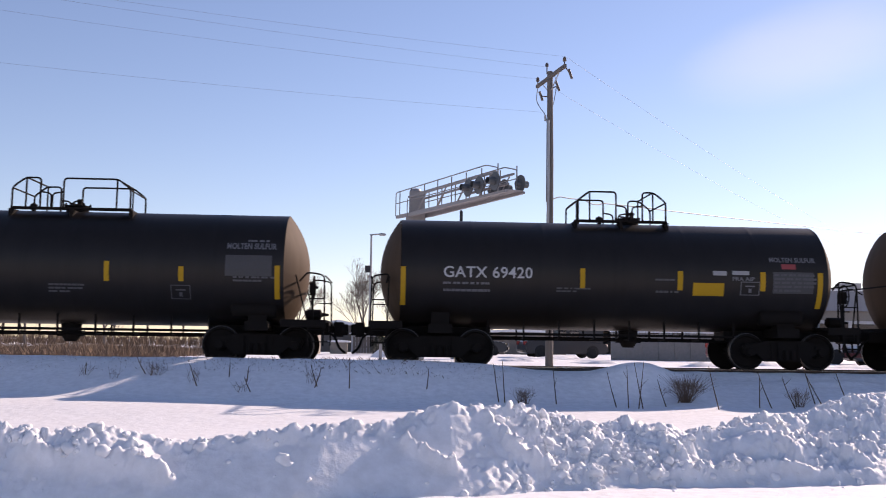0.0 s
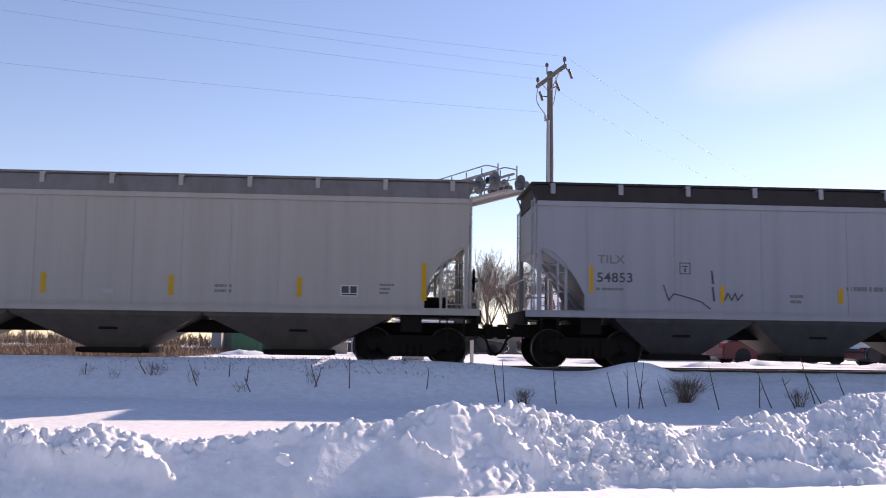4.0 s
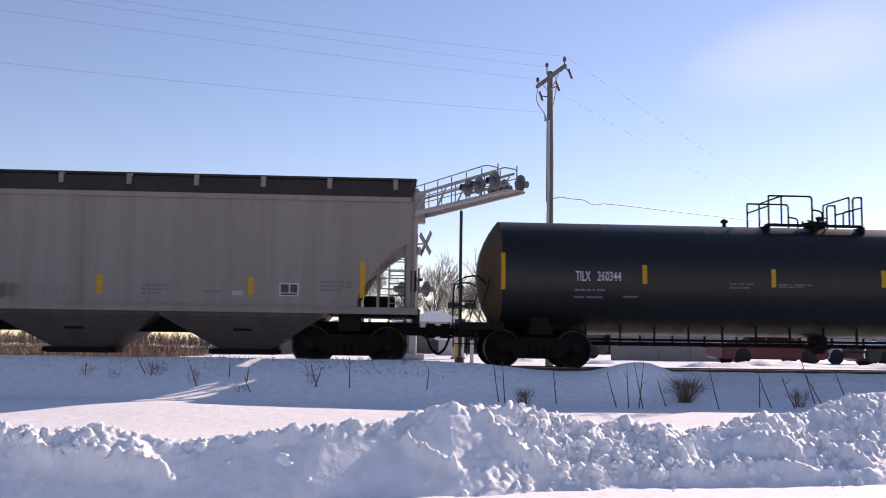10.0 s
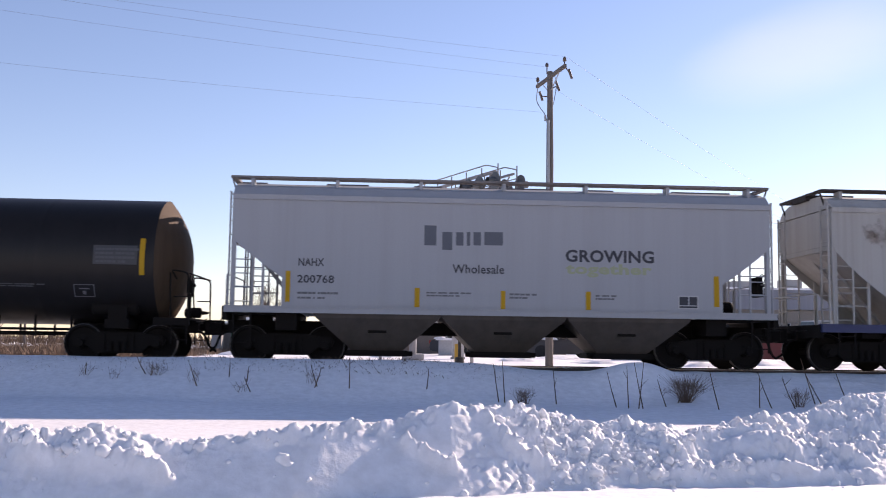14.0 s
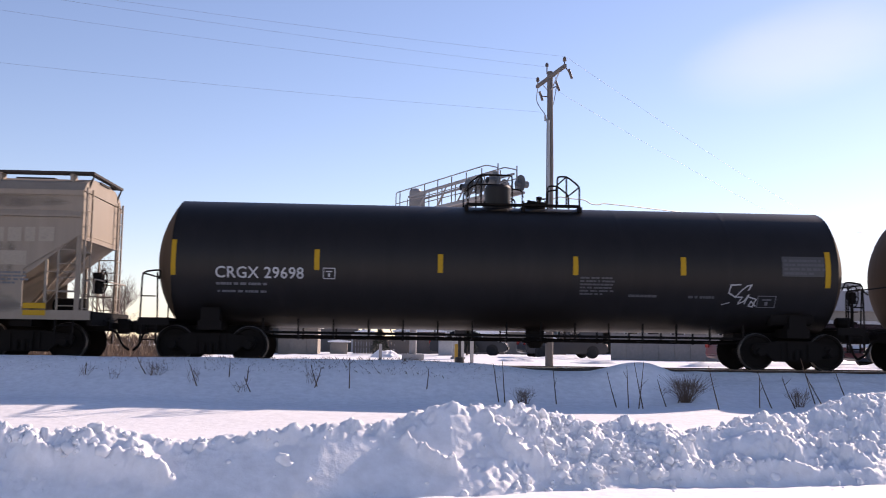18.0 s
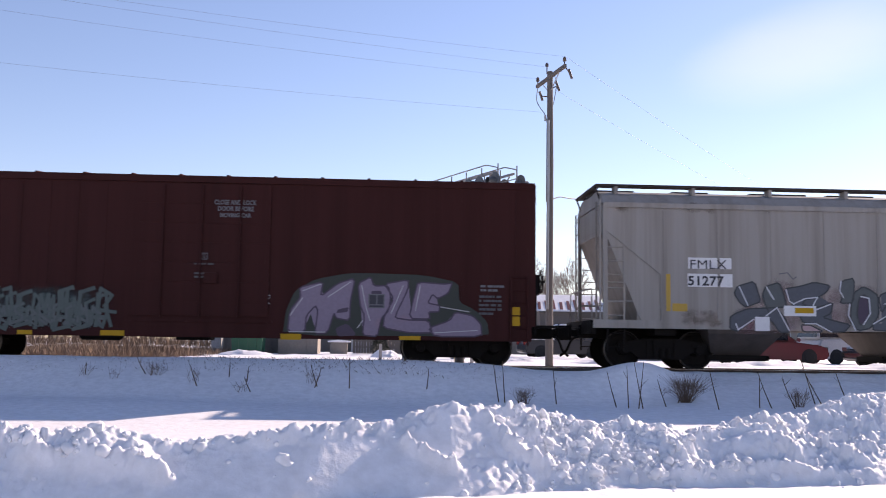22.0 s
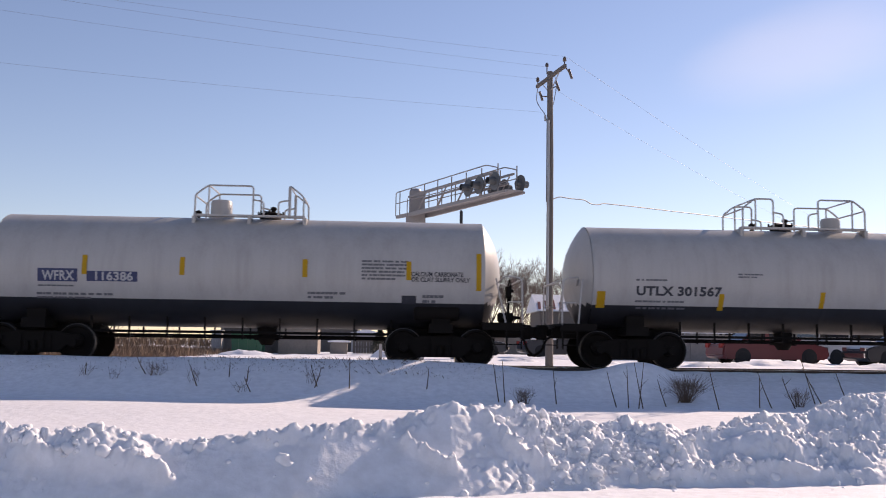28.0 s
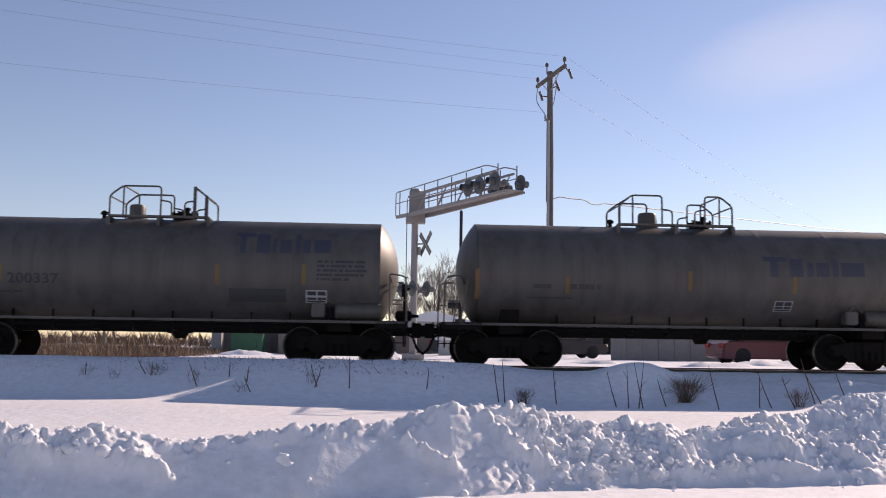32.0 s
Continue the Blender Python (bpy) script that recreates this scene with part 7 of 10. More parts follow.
    S = Flat(-1.535)
    framed(car, S, 3.95, 1.36, 0.39, 0.34, M_GREYMARK, M_DARKMARK)
    car = hopper_car('stained white covered hopper car with grey-green graffiti', 247.00, 17.91, 8.16, 6.6, M_HOPFM, bays=3, roof="open", brackets=9, seams=11, cut=(0.6, 2.28, 1.4, 0.0), slope_run=0.95, bay_half=0.95, bay_pitch=4.65, bay_mat=M_BAYSHADEGRIME, z_sill=1.18, sill_h=0.2, sill_out=0.003)
    S = Flat(-1.562)
    patch("panel", car, S, -6.08, -5.01, 2.44, 2.71, M_FRESHWHITE, '', 0.005)
    patch("panel", car, S, -6.10, -4.99, 2.00, 2.32, M_FRESHWHITE, '', 0.005)
    S = Flat(-1.578)
    lettering(car, S, 'FMLX', -6.06, 2.44, 0.227, M_DARKMARK, bold=0, width=0.898)
    lettering(car, S, '51277', -6.10, 2.04, 0.227, M_DARKMARK, bold=0.008, width=0.883)
    S = Flat(-1.562)
    patch("panel", car, S, -5.06, -2.94, 0.85, 2.35, M_PINKSTAIN, 'faded pink spray haze', 0.003)
    patch("panel", car, S, -3.47, -0.80, 0.88, 2.27, M_PINKSTAIN, 'faded pink spray haze', 0.003)
    patch("panel", car, S, -1.33, 1.37, 0.91, 2.29, M_PINKSTAIN, 'faded pink spray haze', 0.003)
    patch("panel", car, S, 0.96, 3.70, 0.95, 2.47, M_PINKSTAIN, 'faded pink spray haze', 0.003)
    patch("panel", car, S, 3.01, 5.08, 0.97, 2.36, M_PINKSTAIN, 'faded pink spray haze', 0.003)
    patch("panel", car, S, -5.18, -3.46, 0.80, 1.67, M_PINKSTAIN, 'faded pink spray haze', 0.003)
    blob(car, S, ((-4.96, 1.85), (-4.88, 2.03), (-4.45, 2.16), (-4.3, 1.67), (-4.48, 1.6), (-4.68, 1.53), (-4.82, 1.63)), M_SLATESPRAY, M_DARKSPRAY, 0.004)
    blob(car, S, ((-4.26, 1.83), (-4.18, 2.04), (-3.84, 2.14), (-3.72, 1.8), (-3.67, 1.55), (-3.91, 1.53), (-4.09, 1.38), (-4.18, 1.56)), M_GREENSPRAY, M_DARKSPRAY, 0.004)
    blob(car, S, ((-4.94, 1.37), (-4.63, 1.49), (-4.23, 1.51), (-3.91, 1.53), (-3.7, 1.25), (-3.6, 0.94), (-3.85, 0.93), (-4.04, 1.2), (-4.31, 1.33), (-4.53, 1.24), (-4.88, 0.94), (-5.08, 1.0), (-5.07, 1.28)), M_SLATESPRAY, M_DARKSPRAY, 0.004)
    blob(car, S, ((-3.73, 1.98), (-3.3, 2.06), (-2.98, 2.16), (-2.57, 2.09), (-2.66, 1.93), (-2.88, 1.79), (-3.2, 1.74), (-3.28, 1.62), (-2.92, 1.54), (-2.51, 1.68), (-2.57, 1.41), (-2.78, 1.31), (-2.5, 1.23), (-2.09, 1.14), (-2.22, 0.98), (-2.58, 0.95), (-2.95, 1.15), (-3.27, 1.17), (-3.37, 1.39), (-3.56, 1.66)), M_SLATESPRAY, M_DARKSPRAY, 0.004)
    blob(car, S, ((-2.34, 2.05), (-2.26, 2.21), (-1.96, 2.28), (-2.0, 1.67), (-2.33, 1.66), (-2.27, 1.82)), M_GREENSPRAY, M_DARKSPRAY, 0.004)
    blob(car, S, ((-2.06, 1.6), (-1.98, 1.92), (-1.75, 2.07), (-1.57, 2.0), (-1.38, 1.86), (-1.37, 1.38), (-1.59, 1.06), (-1.9, 1.0), (-2.09, 1.19)), M_GREENSPRAY, M_DARKSPRAY, 0.004)
    blob(car, S, ((-1.36, 1.86), (-1.02, 2.01), (-0.77, 2.09), (-0.83, 1.78), (-0.6, 1.78), (-0.3, 1.74), (-0.2, 1.54), (-0.31, 1.12), (-0.54, 0.96), (-0.95, 0.97), (-1.27, 1.01), (-1.53, 1.02), (-1.52, 1.17), (-1.32, 1.24), (-0.87, 1.53), (-1.15, 1.66), (-1.31, 1.43)), M_SLATESPRAY, M_DARKSPRAY, 0.004)
    blob(car, S, ((0.3, 2.02), (0.79, 2.3), (1.12, 2.11), (1.1, 1.41), (0.94, 1.05), (0.68, 0.91), (0.37, 0.95), (0.19, 1.3), (0.16, 1.66), (0.51, 1.77)), M_SLATESPRAY, M_DARKSPRAY, 0.004)
    blob(car, S, ((1.18, 1.98), (1.49, 2.09), (1.75, 1.94), (1.77, 1.32), (1.92, 1.03), (1.35, 0.97), (1.29, 1.42)), M_GREENSPRAY, M_DARKSPRAY, 0.004)
    blob(car, S, ((1.77, 2.15), (2.16, 2.23), (2.45, 2.06), (2.45, 1.8), (2.33, 1.59), (2.59, 1.34), (2.85, 1.02), (2.33, 0.98), (2.17, 1.28), (2.02, 1.01), (1.94, 1.12), (1.96, 1.69)), M_SLATESPRAY, M_DARKSPRAY, 0.004)
    blob(car, S, ((2.48, 2.11), (2.63, 2.33), (2.89, 2.22), (3.2, 2.34), (3.55, 2.21), (3.18, 1.55), (3.6, 1.22), (3.37, 1.0), (2.95, 0.99), (2.79, 1.34), (2.53, 1.64)), M_GREENSPRAY, M_DARKSPRAY, 0.004)
    blob(car, S, ((-1.92, 1.42), (-1.86, 1.78), (-1.72, 1.88), (-1.62, 1.77), (-1.61, 1.42), (-1.73, 1.17), (-1.86, 1.14)), M_VIOLETDARK, M_DARKSPRAY, 0.009)
    blob(car, S, ((0.19, 1.3), (0.68, 1.25), (0.94, 1.06), (0.68, 0.94), (0.38, 0.98)), M_GREENSPRAY, M_GREENSPRAY, 0.008)
    blob(car, S, ((-3.31, 1.12), (-3.09, 1.12), (-2.76, 0.96), (-3.28, 0.95)), M_PALEPINK, M_DARKSPRAY, 0.003)
    S = Flat(-1.573)
    scrawl(car, S, ((-4.83, 2.01), (-4.63, 1.58)), M_WHITESPRAY, 0.03, 'white sprayed line')
    scrawl(car, S, ((-4.16, 2.02), (-3.99, 1.73)), M_WHITESPRAY, 0.03, 'white sprayed line')
    scrawl(car, S, ((-3.68, 1.96), (-3.6, 1.69), (-3.49, 1.62)), M_WHITESPRAY, 0.03, 'white sprayed line')
    scrawl(car, S, ((-3.51, 1.62), (-3.2, 1.76), (-2.9, 1.79), (-3.01, 1.6)), M_WHITESPRAY, 0.03, 'white sprayed line')
    scrawl(car, S, ((-2.94, 1.49), (-2.58, 1.63)), M_WHITESPRAY, 0.03, 'white sprayed line')
    scrawl(car, S, ((-2.3, 2.19), (-2.34, 1.96), (-2.25, 1.8)), M_WHITESPRAY, 0.03, 'white sprayed line')
    scrawl(car, S, ((-1.81, 1.83), (-1.61, 1.79), (-1.59, 1.42), (-1.77, 1.15)), M_WHITESPRAY, 0.03, 'white sprayed line')
    scrawl(car, S, ((-1.22, 1.66), (-1.08, 1.68)), M_WHITESPRAY, 0.03, 'white sprayed line')
    scrawl(car, S, ((-1.52, 1.17), (-1.23, 1.34), (-0.69, 1.62), (-0.53, 1.53), (-0.86, 1.0)), M_WHITESPRAY, 0.03, 'white sprayed line')
    scrawl(car, S, ((-4.93, 1.12), (-4.88, 0.98), (-4.49, 1.24)), M_WHITESPRAY, 0.03, 'white sprayed line')
    scrawl(car, S, ((-4.18, 1.33), (-3.91, 1.53), (-3.62, 0.98)), M_WHITESPRAY, 0.03, 'white sprayed line')
    scrawl(car, S, ((-2.1, 1.64), (-2.14, 1.37), (-1.97, 1.01)), M_WHITESPRAY, 0.03, 'white sprayed line')
    scrawl(car, S, ((-3.22, 1.15), (-2.95, 1.15), (-2.58, 0.96)), M_WHITESPRAY, 0.03, 'white sprayed line')
    scrawl(car, S, ((1.09, 2.08), (1.06, 1.36), (0.89, 1.03)), M_WHITESPRAY, 0.03, 'white sprayed line')
    scrawl(car, S, ((1.34, 1.78), (1.39, 1.99)), M_WHITESPRAY, 0.03, 'white sprayed line')
    scrawl(car, S, ((1.93, 2.1), (1.93, 1.89)), M_WHITESPRAY, 0.03, 'white sprayed line')
    scrawl(car, S, ((2.87, 2.17), (2.87, 1.81)), M_WHITESPRAY, 0.03, 'white sprayed line')
    scrawl(car, S, ((2.43, 1.49), (2.85, 1.03)), M_WHITESPRAY, 0.03, 'white sprayed line')
    scrawl(car, S, ((1.94, 1.48), (1.92, 1.07)), M_WHITESPRAY, 0.03, 'white sprayed line')
    scrawl(car, S, ((0.57, 1.77), (0.54, 1.61)), M_WHITESPRAY, 0.03, 'white sprayed line')
    scrawl(car, S, ((3.59, 1.72), (3.64, 1.94), (3.78, 1.79), (3.80, 2.07), (3.96, 1.86)), M_DARKSPRAY, 0.07, 'dark sprayed tag')
    scrawl(car, S, ((4.02, 1.61), (4.37, 1.73)), M_DARKSPRAY, 0.07, 'dark sprayed tag')
    scrawl(car, S, ((4.20, 1.67), (4.29, 1.34)), M_DARKSPRAY, 0.07, 'dark sprayed tag')
    scrawl(car, S, ((4.73, 1.22), (4.64, 1.04), (4.47, 1.08), (4.38, 1.25), (4.46, 1.39)), M_DARKSPRAY, 0.07, 'dark sprayed tag')
    S = Flat(-1.566)
    patch("panel", car, S, 5.97, 7.22, 2.35, 4.13, M_RUSTSTAIN, 'ragged rust stain', 0.004)
    patch("panel", car, S, 6.50, 7.06, 2.26, 4.22, M_RUSTSTAIN, 'ragged rust stain', 0.006)
    patch("panel", car, S, 5.91, 7.14, 0.92, 2.17, M_RUSTSTAIN, 'ragged rust stain', 0.004)
    patch("panel", car, S, 3.32, 4.37, 3.62, 3.97, M_RUSTTRACE, 'ragged rust stain', 0.004)
    patch("panel", car, S, 3.60, 4.04, 2.65, 3.35, M_RUSTTRACE, 'ragged rust stain', 0.004)
    patch("panel", car, S, 6.86, 8.29, 3.43, 4.06, M_RUSTTRACE, 'ragged rust stain', 0.004)
    patch("panel", car, S, 5.30, 6.00, 0.93, 1.45, M_RUSTTRACE, 'ragged rust stain', 0.004)
    patch("panel", car, S, -7.92, -7.36, 3.71, 4.07, M_RUSTTRACE, 'faint rust trace', 0.005)
    patch("panel", car, S, -6.49, -5.10, 3.75, 4.11, M_RUSTTRACE, 'faint rust trace', 0.005)
    patch("panel", car, S, -4.40, -3.87, 3.79, 4.01, M_RUSTTRACE, 'faint rust trace', 0.005)
    patch("panel", car, S, -6.58, -5.03, 0.96, 1.56, M_RUSTTRACE, 'faint rust trace', 0.005)
    S = Flat(-1.585)
    patch("panel", car, S, -3.74, -2.94, 1.33, 1.58, M_FRESHWHITE, '', 0.005)
    patch("panel", car, S, -3.47, -3.00, 1.40, 1.53, M_YELLOW, '', 0.009)
    patch("panel", car, S, 0.18, 0.92, 1.35, 1.61, M_FRESHWHITE, '', 0.005)
    patch("panel", car, S, 0.26, 0.69, 1.40, 1.55, M_YELLOW, '', 0.009)
    patch("panel", car, S, 3.37, 4.17, 1.35, 1.59, M_FRESHWHITE, '', 0.005)
    patch("panel", car, S, 3.47, 3.88, 1.39, 1.54, M_YELLOW, '', 0.009)
    patch("panel", car, S, -4.46, -4.10, 0.96, 1.30, M_FRESHWHITE, '', 0.005)
    S = Flat(-1.562)
    framed(car, S, 5.71, 1.55, 0.49, 0.33, M_WHITEMARK, M_DARKMARK)
    patch("panel", car, S, -6.69, -6.52, 1.40, 2.30, M_YELLOWOLD, 'worn yellow corner mark', 0.005)
    patch("panel", car, S, -6.48, -6.11, 1.40, 1.59, M_YELLOWOLD, '', 0.005)
    patch("panel", car, S, 6.94, 7.11, 1.45, 2.31, M_YELLOWOLD, 'worn yellow corner mark', 0.005)
    patch("panel", car, S, 6.47, 6.92, 1.45, 1.59, M_YELLOWOLD, '', 0.005)
    patch("panel", car, S, 2.88, 8.30, 4.04, 4.08, M_DARKMARK, '', 0.005)
    scrawl(car, S, ((-3.83, 2.35), (-3.63, 2.38), (-3.49, 2.22), (-3.42, 2.28)), M_GREYMARK, 0.025, 'sprayed scribble')
    car = hopper_car('dark brown covered hopper car with yellow strips', 265.20, 18.40, 8.43, 6.9, M_HOPBROWN, bays=3, roof="open", brackets=10, cut=(0.9, 1.75, 1.1, -0.3), bay_mat=M_BAYBLACK, roof_mat=M_HOPBROWN, bay_half=1.0, bay_pitch=4.57, skirt=0.74)
    S = Flat(-1.562)
    reflectors(car, S, ((-7.34, -7.22, 1.50, 2.43), (7.18, 7.31, 1.53, 2.43), (-4.50, -4.38, 1.50, 1.95), (-1.80, -1.68, 1.49, 1.96), (1.64, 1.76, 1.49, 1.95), (4.38, 4.50, 1.51, 1.97),))
    outline_box(car, S, 4.73, 1.56, 0.47, 0.33, M_WHITEMARK)
    patch("panel", car, S, 0.00, 0.24, 1.55, 1.65, M_GREYMARK, '', 0.005)
    car, S = tank_car('white tank car with black underside and scribbled side', 281.51, 14.57, 5.91, 1.33, 2.22, 4.90, M_TANKWHITE, rails=((-1.32, 0.71), (0.52, 1.59),), manway=0.99, dome=(-0.12, 0.23, 0.20), relief=-0.97, band=BAND, rail_mat=M_TANKWHITE)
    patch("panel", car, S, -4.49, -2.34, 1.93, 2.26, M_FRESHWHITE, '', 0.005)
    S = Round(1.336, 2.22)
    lettering(car, S, 'ICKX', -4.43, 1.97, 0.233, M_BLUEMARK, bold=0.01, width=0.666)
    lettering(car, S, '15317', -3.28, 1.98, 0.219, M_BLUEMARK, bold=0.01, width=0.853)
    small_print(car, S, -4.62, 1.81, 1.77, 1, M_GREYMARK, 0.071, 89)
    small_print(car, S, -4.60, 1.63, 1.77, 1, M_GREYMARK, 0.089, 4)
    small_print(car, S, -2.55, 1.63, 0.70, 1, M_GREYMARK, 0.074, 56)
    reflectors(car, S, ((-5.65, -5.54, 1.60, 2.47), (-3.57, -3.46, 2.05, 2.48), (-1.02, -0.91, 2.03, 2.46), (1.71, 1.82, 2.02, 2.44),))
    scrawl(car, S, ((-1.51, 1.81), (-1.68, 1.79), (-1.73, 1.64), (-1.61, 1.51), (-1.41, 1.56), (-1.22, 1.71), (-1.03, 1.56), (-0.93, 1.69), (-0.75, 1.57), (-0.63, 1.72), (-0.37, 1.70), (-0.43, 1.42), (-0.51, 1.38), (-0.35, 1.58), (-0.15, 1.67), (-0.00, 1.39), (0.11, 1.55)), M_DARKMARK, 0.02, 'dark scribbled tag')
    reflectors(car, S, ((6.15, 6.25, 1.58, 2.46),))
    small_print(car, S, 5.25, 2.55, 0.86, 6, M_GREYMARK, 0.088, 0)
    small_print(car, S, 4.70, 1.76, 0.36, 3, M_GREYMARK, 0.094, 15)
    car, S = tank_car('white tank car with black underside and navy number panels', 296.24, 14.42, 5.91, 1.37, 2.24, 4.80, M_TANKWHITE, rails=((-1.29, 0.41), (0.77, 1.42),), manway=0.50, dome=(-0.74, 0.27, 0.30), relief=-1.32, band=BAND, rail_mat=M_TANKWHITE)
    patch("panel", car, S, -4.72, -3.80, 1.88, 2.19, M_BLUEMARK, '', 0.005)
    patch("panel", car, S, -3.59, -2.41, 1.90, 2.14, M_BLUEMARK, '', 0.005)
    S = Round(1.376, 2.24)
    lettering(car, S, 'WFRX', -4.61, 1.92, 0.226, M_WHITEMARK, bold=0.008, width=0.742)
    lettering(car, S, '116386', -3.44, 1.93, 0.200, M_WHITEMARK, bold=0.008, width=0.878)
    small_print(car, S, -4.71, 1.76, 1.14, 1, M_GREYMARK, 0.069, 86)
    small_print(car, S, -4.76, 1.55, 1.76, 2, M_GREYMARK, 0.104, 0)
    reflectors(car, S, ((5.63, 5.75, 1.82, 2.73), (-3.70, -3.58, 2.06, 2.52), (-1.43, -1.31, 2.08, 2.51), (1.46, 1.58, 2.08, 2.51), (3.94, 4.06, 2.05, 2.50),))
    lettering(car, S, 'CALCIUM CARBONATE', 4.06, 2.15, 0.109, M_DARKMARK, bold=0.004, width=1.251)
    lettering(car, S, 'OR CLAY SLURRY ONLY', 4.06, 2.02, 0.108, M_DARKMARK, bold=0.004, width=1.415)
    small_print(car, S, 2.87, 2.47, 1.05, 6, M_GREYMARK, 0.084, 30)
    framed(car, S, 3.84, 1.44, 0.35, 0.23, M_DARKMARK, M_DARKMARK)
    small_print(car, S, 4.34, 1.62, 0.44, 2, M_GREYMARK, 0.134, 7)
    small_print(car, S, 1.59, 1.67, 0.81, 2, M_GREYMARK, 0.109, 90)
    reflectors(car, S, ((-5.77, -5.66, 1.88, 2.79),))
    car, S = tank_car('white slurry tank car with black underside and streaked dome', 310.53, 14.09, 5.88, 1.33, 2.25, 4.70, M_TANKWHITE, rails=((-1.87, -0.79), (-0.14, 1.37),), manway=-0.57, dome=(0.77, 0.25, 0.20), relief=-1.33, band=BAND, rail_mat=M_TANKWHITE)
    lettering(car, S, 'UTLX 301567', -4.74, 1.79, 0.224, M_DARKMARK, bold=0.012, width=2.130)
    small_print(car, S, -4.75, 2.14, 1.15, 1, M_GREYMARK, 0.082, 67)
    small_print(car, S, -4.74, 1.60, 1.63, 1, M_GREYMARK, 0.091, 6)
    small_print(car, S, -4.71, 1.41, 1.63, 1, M_GREYMARK, 0.098, 18)
    reflectors(car, S, ((-5.70, -5.49, 1.43, 1.87), (-2.67, -2.54, 1.40, 1.85), (-0.13, -0.01, 1.51, 1.93),))
    reflectors(car, S, ((2.22, 2.35, 1.54, 2.02), (4.33, 4.54, 1.66, 2.14),))
    lettering(car, S, 'CALCIUM CARBONATE', 4.09, 2.74, 0.143, M_DARKMARK, bold=0.004, width=1.590)
    lettering(car, S, 'OR CLAY SLURRY ONLY', 4.08, 2.59, 0.120, M_DARKMARK, bold=0.004, width=1.556)
    small_print(car, S, 4.50, 2.46, 1.05, 2, M_GREYMARK, 0.056, 90)
    small_print(car, S, 4.64, 2.15, 0.91, 5, M_GREYMARK, 0.097, 23)
    framed(car, S, 3.80, 1.39, 0.46, 0.33, M_DARKMARK, M_DARKMARK)
    small_print(car, S, -2.21, 2.32, 0.61, 2, M_GREYMARK, 0.068, 85)
    small_print(car, S, 2.94, 1.50, 0.56, 2, M_GREYMARK, 0.064, 41)
    car, S = tank_car('all-white slurry tank car with a long running board', 324.71, 14.38, 5.95, 1.30, 2.28, 4.90, M_TANKWHITE, rails=((-1.30, -0.84), (-0.23, 1.08),), manway=-0.52, dome=(0.76, 0.26, 0.20), relief=1.49, rail_mat=M_TANKWHITE, low_sill=True)
    lettering(car, S, 'UTLX 301653', -4.98, 1.94, 0.204, M_DARKMARK, bold=0.006, width=1.834)
    small_print(car, S, -4.98, 1.73, 1.22, 1, M_GREYMARK, 0.086, 69)
    small_print(car, S, -4.98, 1.62, 1.22, 1, M_GREYMARK, 0.074, 77)
    small_print(car, S, -2.77, 1.80, 0.78, 4, M_GREYMARK, 0.047, 38)
    small_print(car, S, 0.24, 1.79, 1.11, 1, M_GREYMARK, 0.072, 67)
    small_print(car, S, 1.49, 1.78, 0.56, 3, M_GREYMARK, 0.084, 61)
    small_print(car, S, 2.53, 1.82, 0.49, 2, M_GREYMARK, 0.043, 40)
    reflectors(car, S, ((-5.87, -5.78, 1.69, 2.51), (5.79, 5.89, 1.72, 2.62), (-3.08, -2.99, 1.91, 2.34), (-1.48, -1.38, 1.91, 2.35), (1.41, 1.51, 1.92, 2.36), (4.04, 4.14, 1.93, 2.38),))
    lettering(car, S, 'CALCIUM CARBONATE', 2.96, 2.06, 0.097, M_DARKMARK, bold=0.003, width=1.021)
    lettering(car, S, 'OR CLAY SLURRY ONLY', 2.97, 1.92, 0.112, M_DARKMARK, bold=0.003, width=1.119)
    framed(car, S, 3.69, 1.58, 0.43, 0.27, M_DARKMARK, M_DARKMARK)
    small_print(car, S, 4.21, 2.08, 0.99, 6, M_FAINTBLUE, 0.088, 44)
    small_print(car, S, 5.22, 2.17, 0.56, 4, M_GREYMARK, 0.098, 14)
    car, S = tank_car('grimy grey tank car with a faded navy emblem', 338.41, 13.15, 5.53, 1.27, 2.28, 4.50, M_TANKGREY, rails=((-1.19, 0.33), (0.65, 1.23),), manway=0.51, dome=(-0.67, 0.20, 0.20), relief=-1.49, rail_mat=M_TANKGREY, low_sill=True)
    lettering(car, S, 'ACFX 200337', -4.43, 1.84, 0.249, M_DARKMARK, bold=0.006, width=2.324)
    small_print(car, S, -4.38, 1.60, 1.91, 1, M_PANEL, 0.076, 56)
    patch("panel", car, S, 1.99, 2.45, 3.12, 3.26, M_BLUEFADE, 'faded emblem in plain blocks', 0.005)
    patch("panel", car, S, 2.09, 2.23, 2.65, 3.12, M_BLUEFADE, 'faded emblem in plain blocks', 0.005)
    patch("panel", car, S, 2.49, 2.80, 2.66, 3.21, M_BLUEFADE, 'faded emblem in plain blocks', 0.005)
    patch("panel", car, S, 2.88, 2.96, 2.67, 3.06, M_BLUEFADE, 'faded emblem in plain blocks', 0.005)
    patch("panel", car, S, 3.05, 3.33, 2.67, 3.03, M_BLUEFADE, 'faded emblem in plain blocks', 0.005)
    patch("panel", car, S, 3.43, 3.54, 2.68, 3.23, M_BLUEFADE, 'faded emblem in plain blocks', 0.005)
    patch("panel", car, S, 3.61, 3.78, 2.68, 3.04, M_BLUEFADE, 'faded emblem in plain blocks', 0.005)
    patch("panel", car, S, 3.87, 4.27, 2.69, 3.05, M_BLUEFADE, 'faded emblem in plain blocks', 0.005)
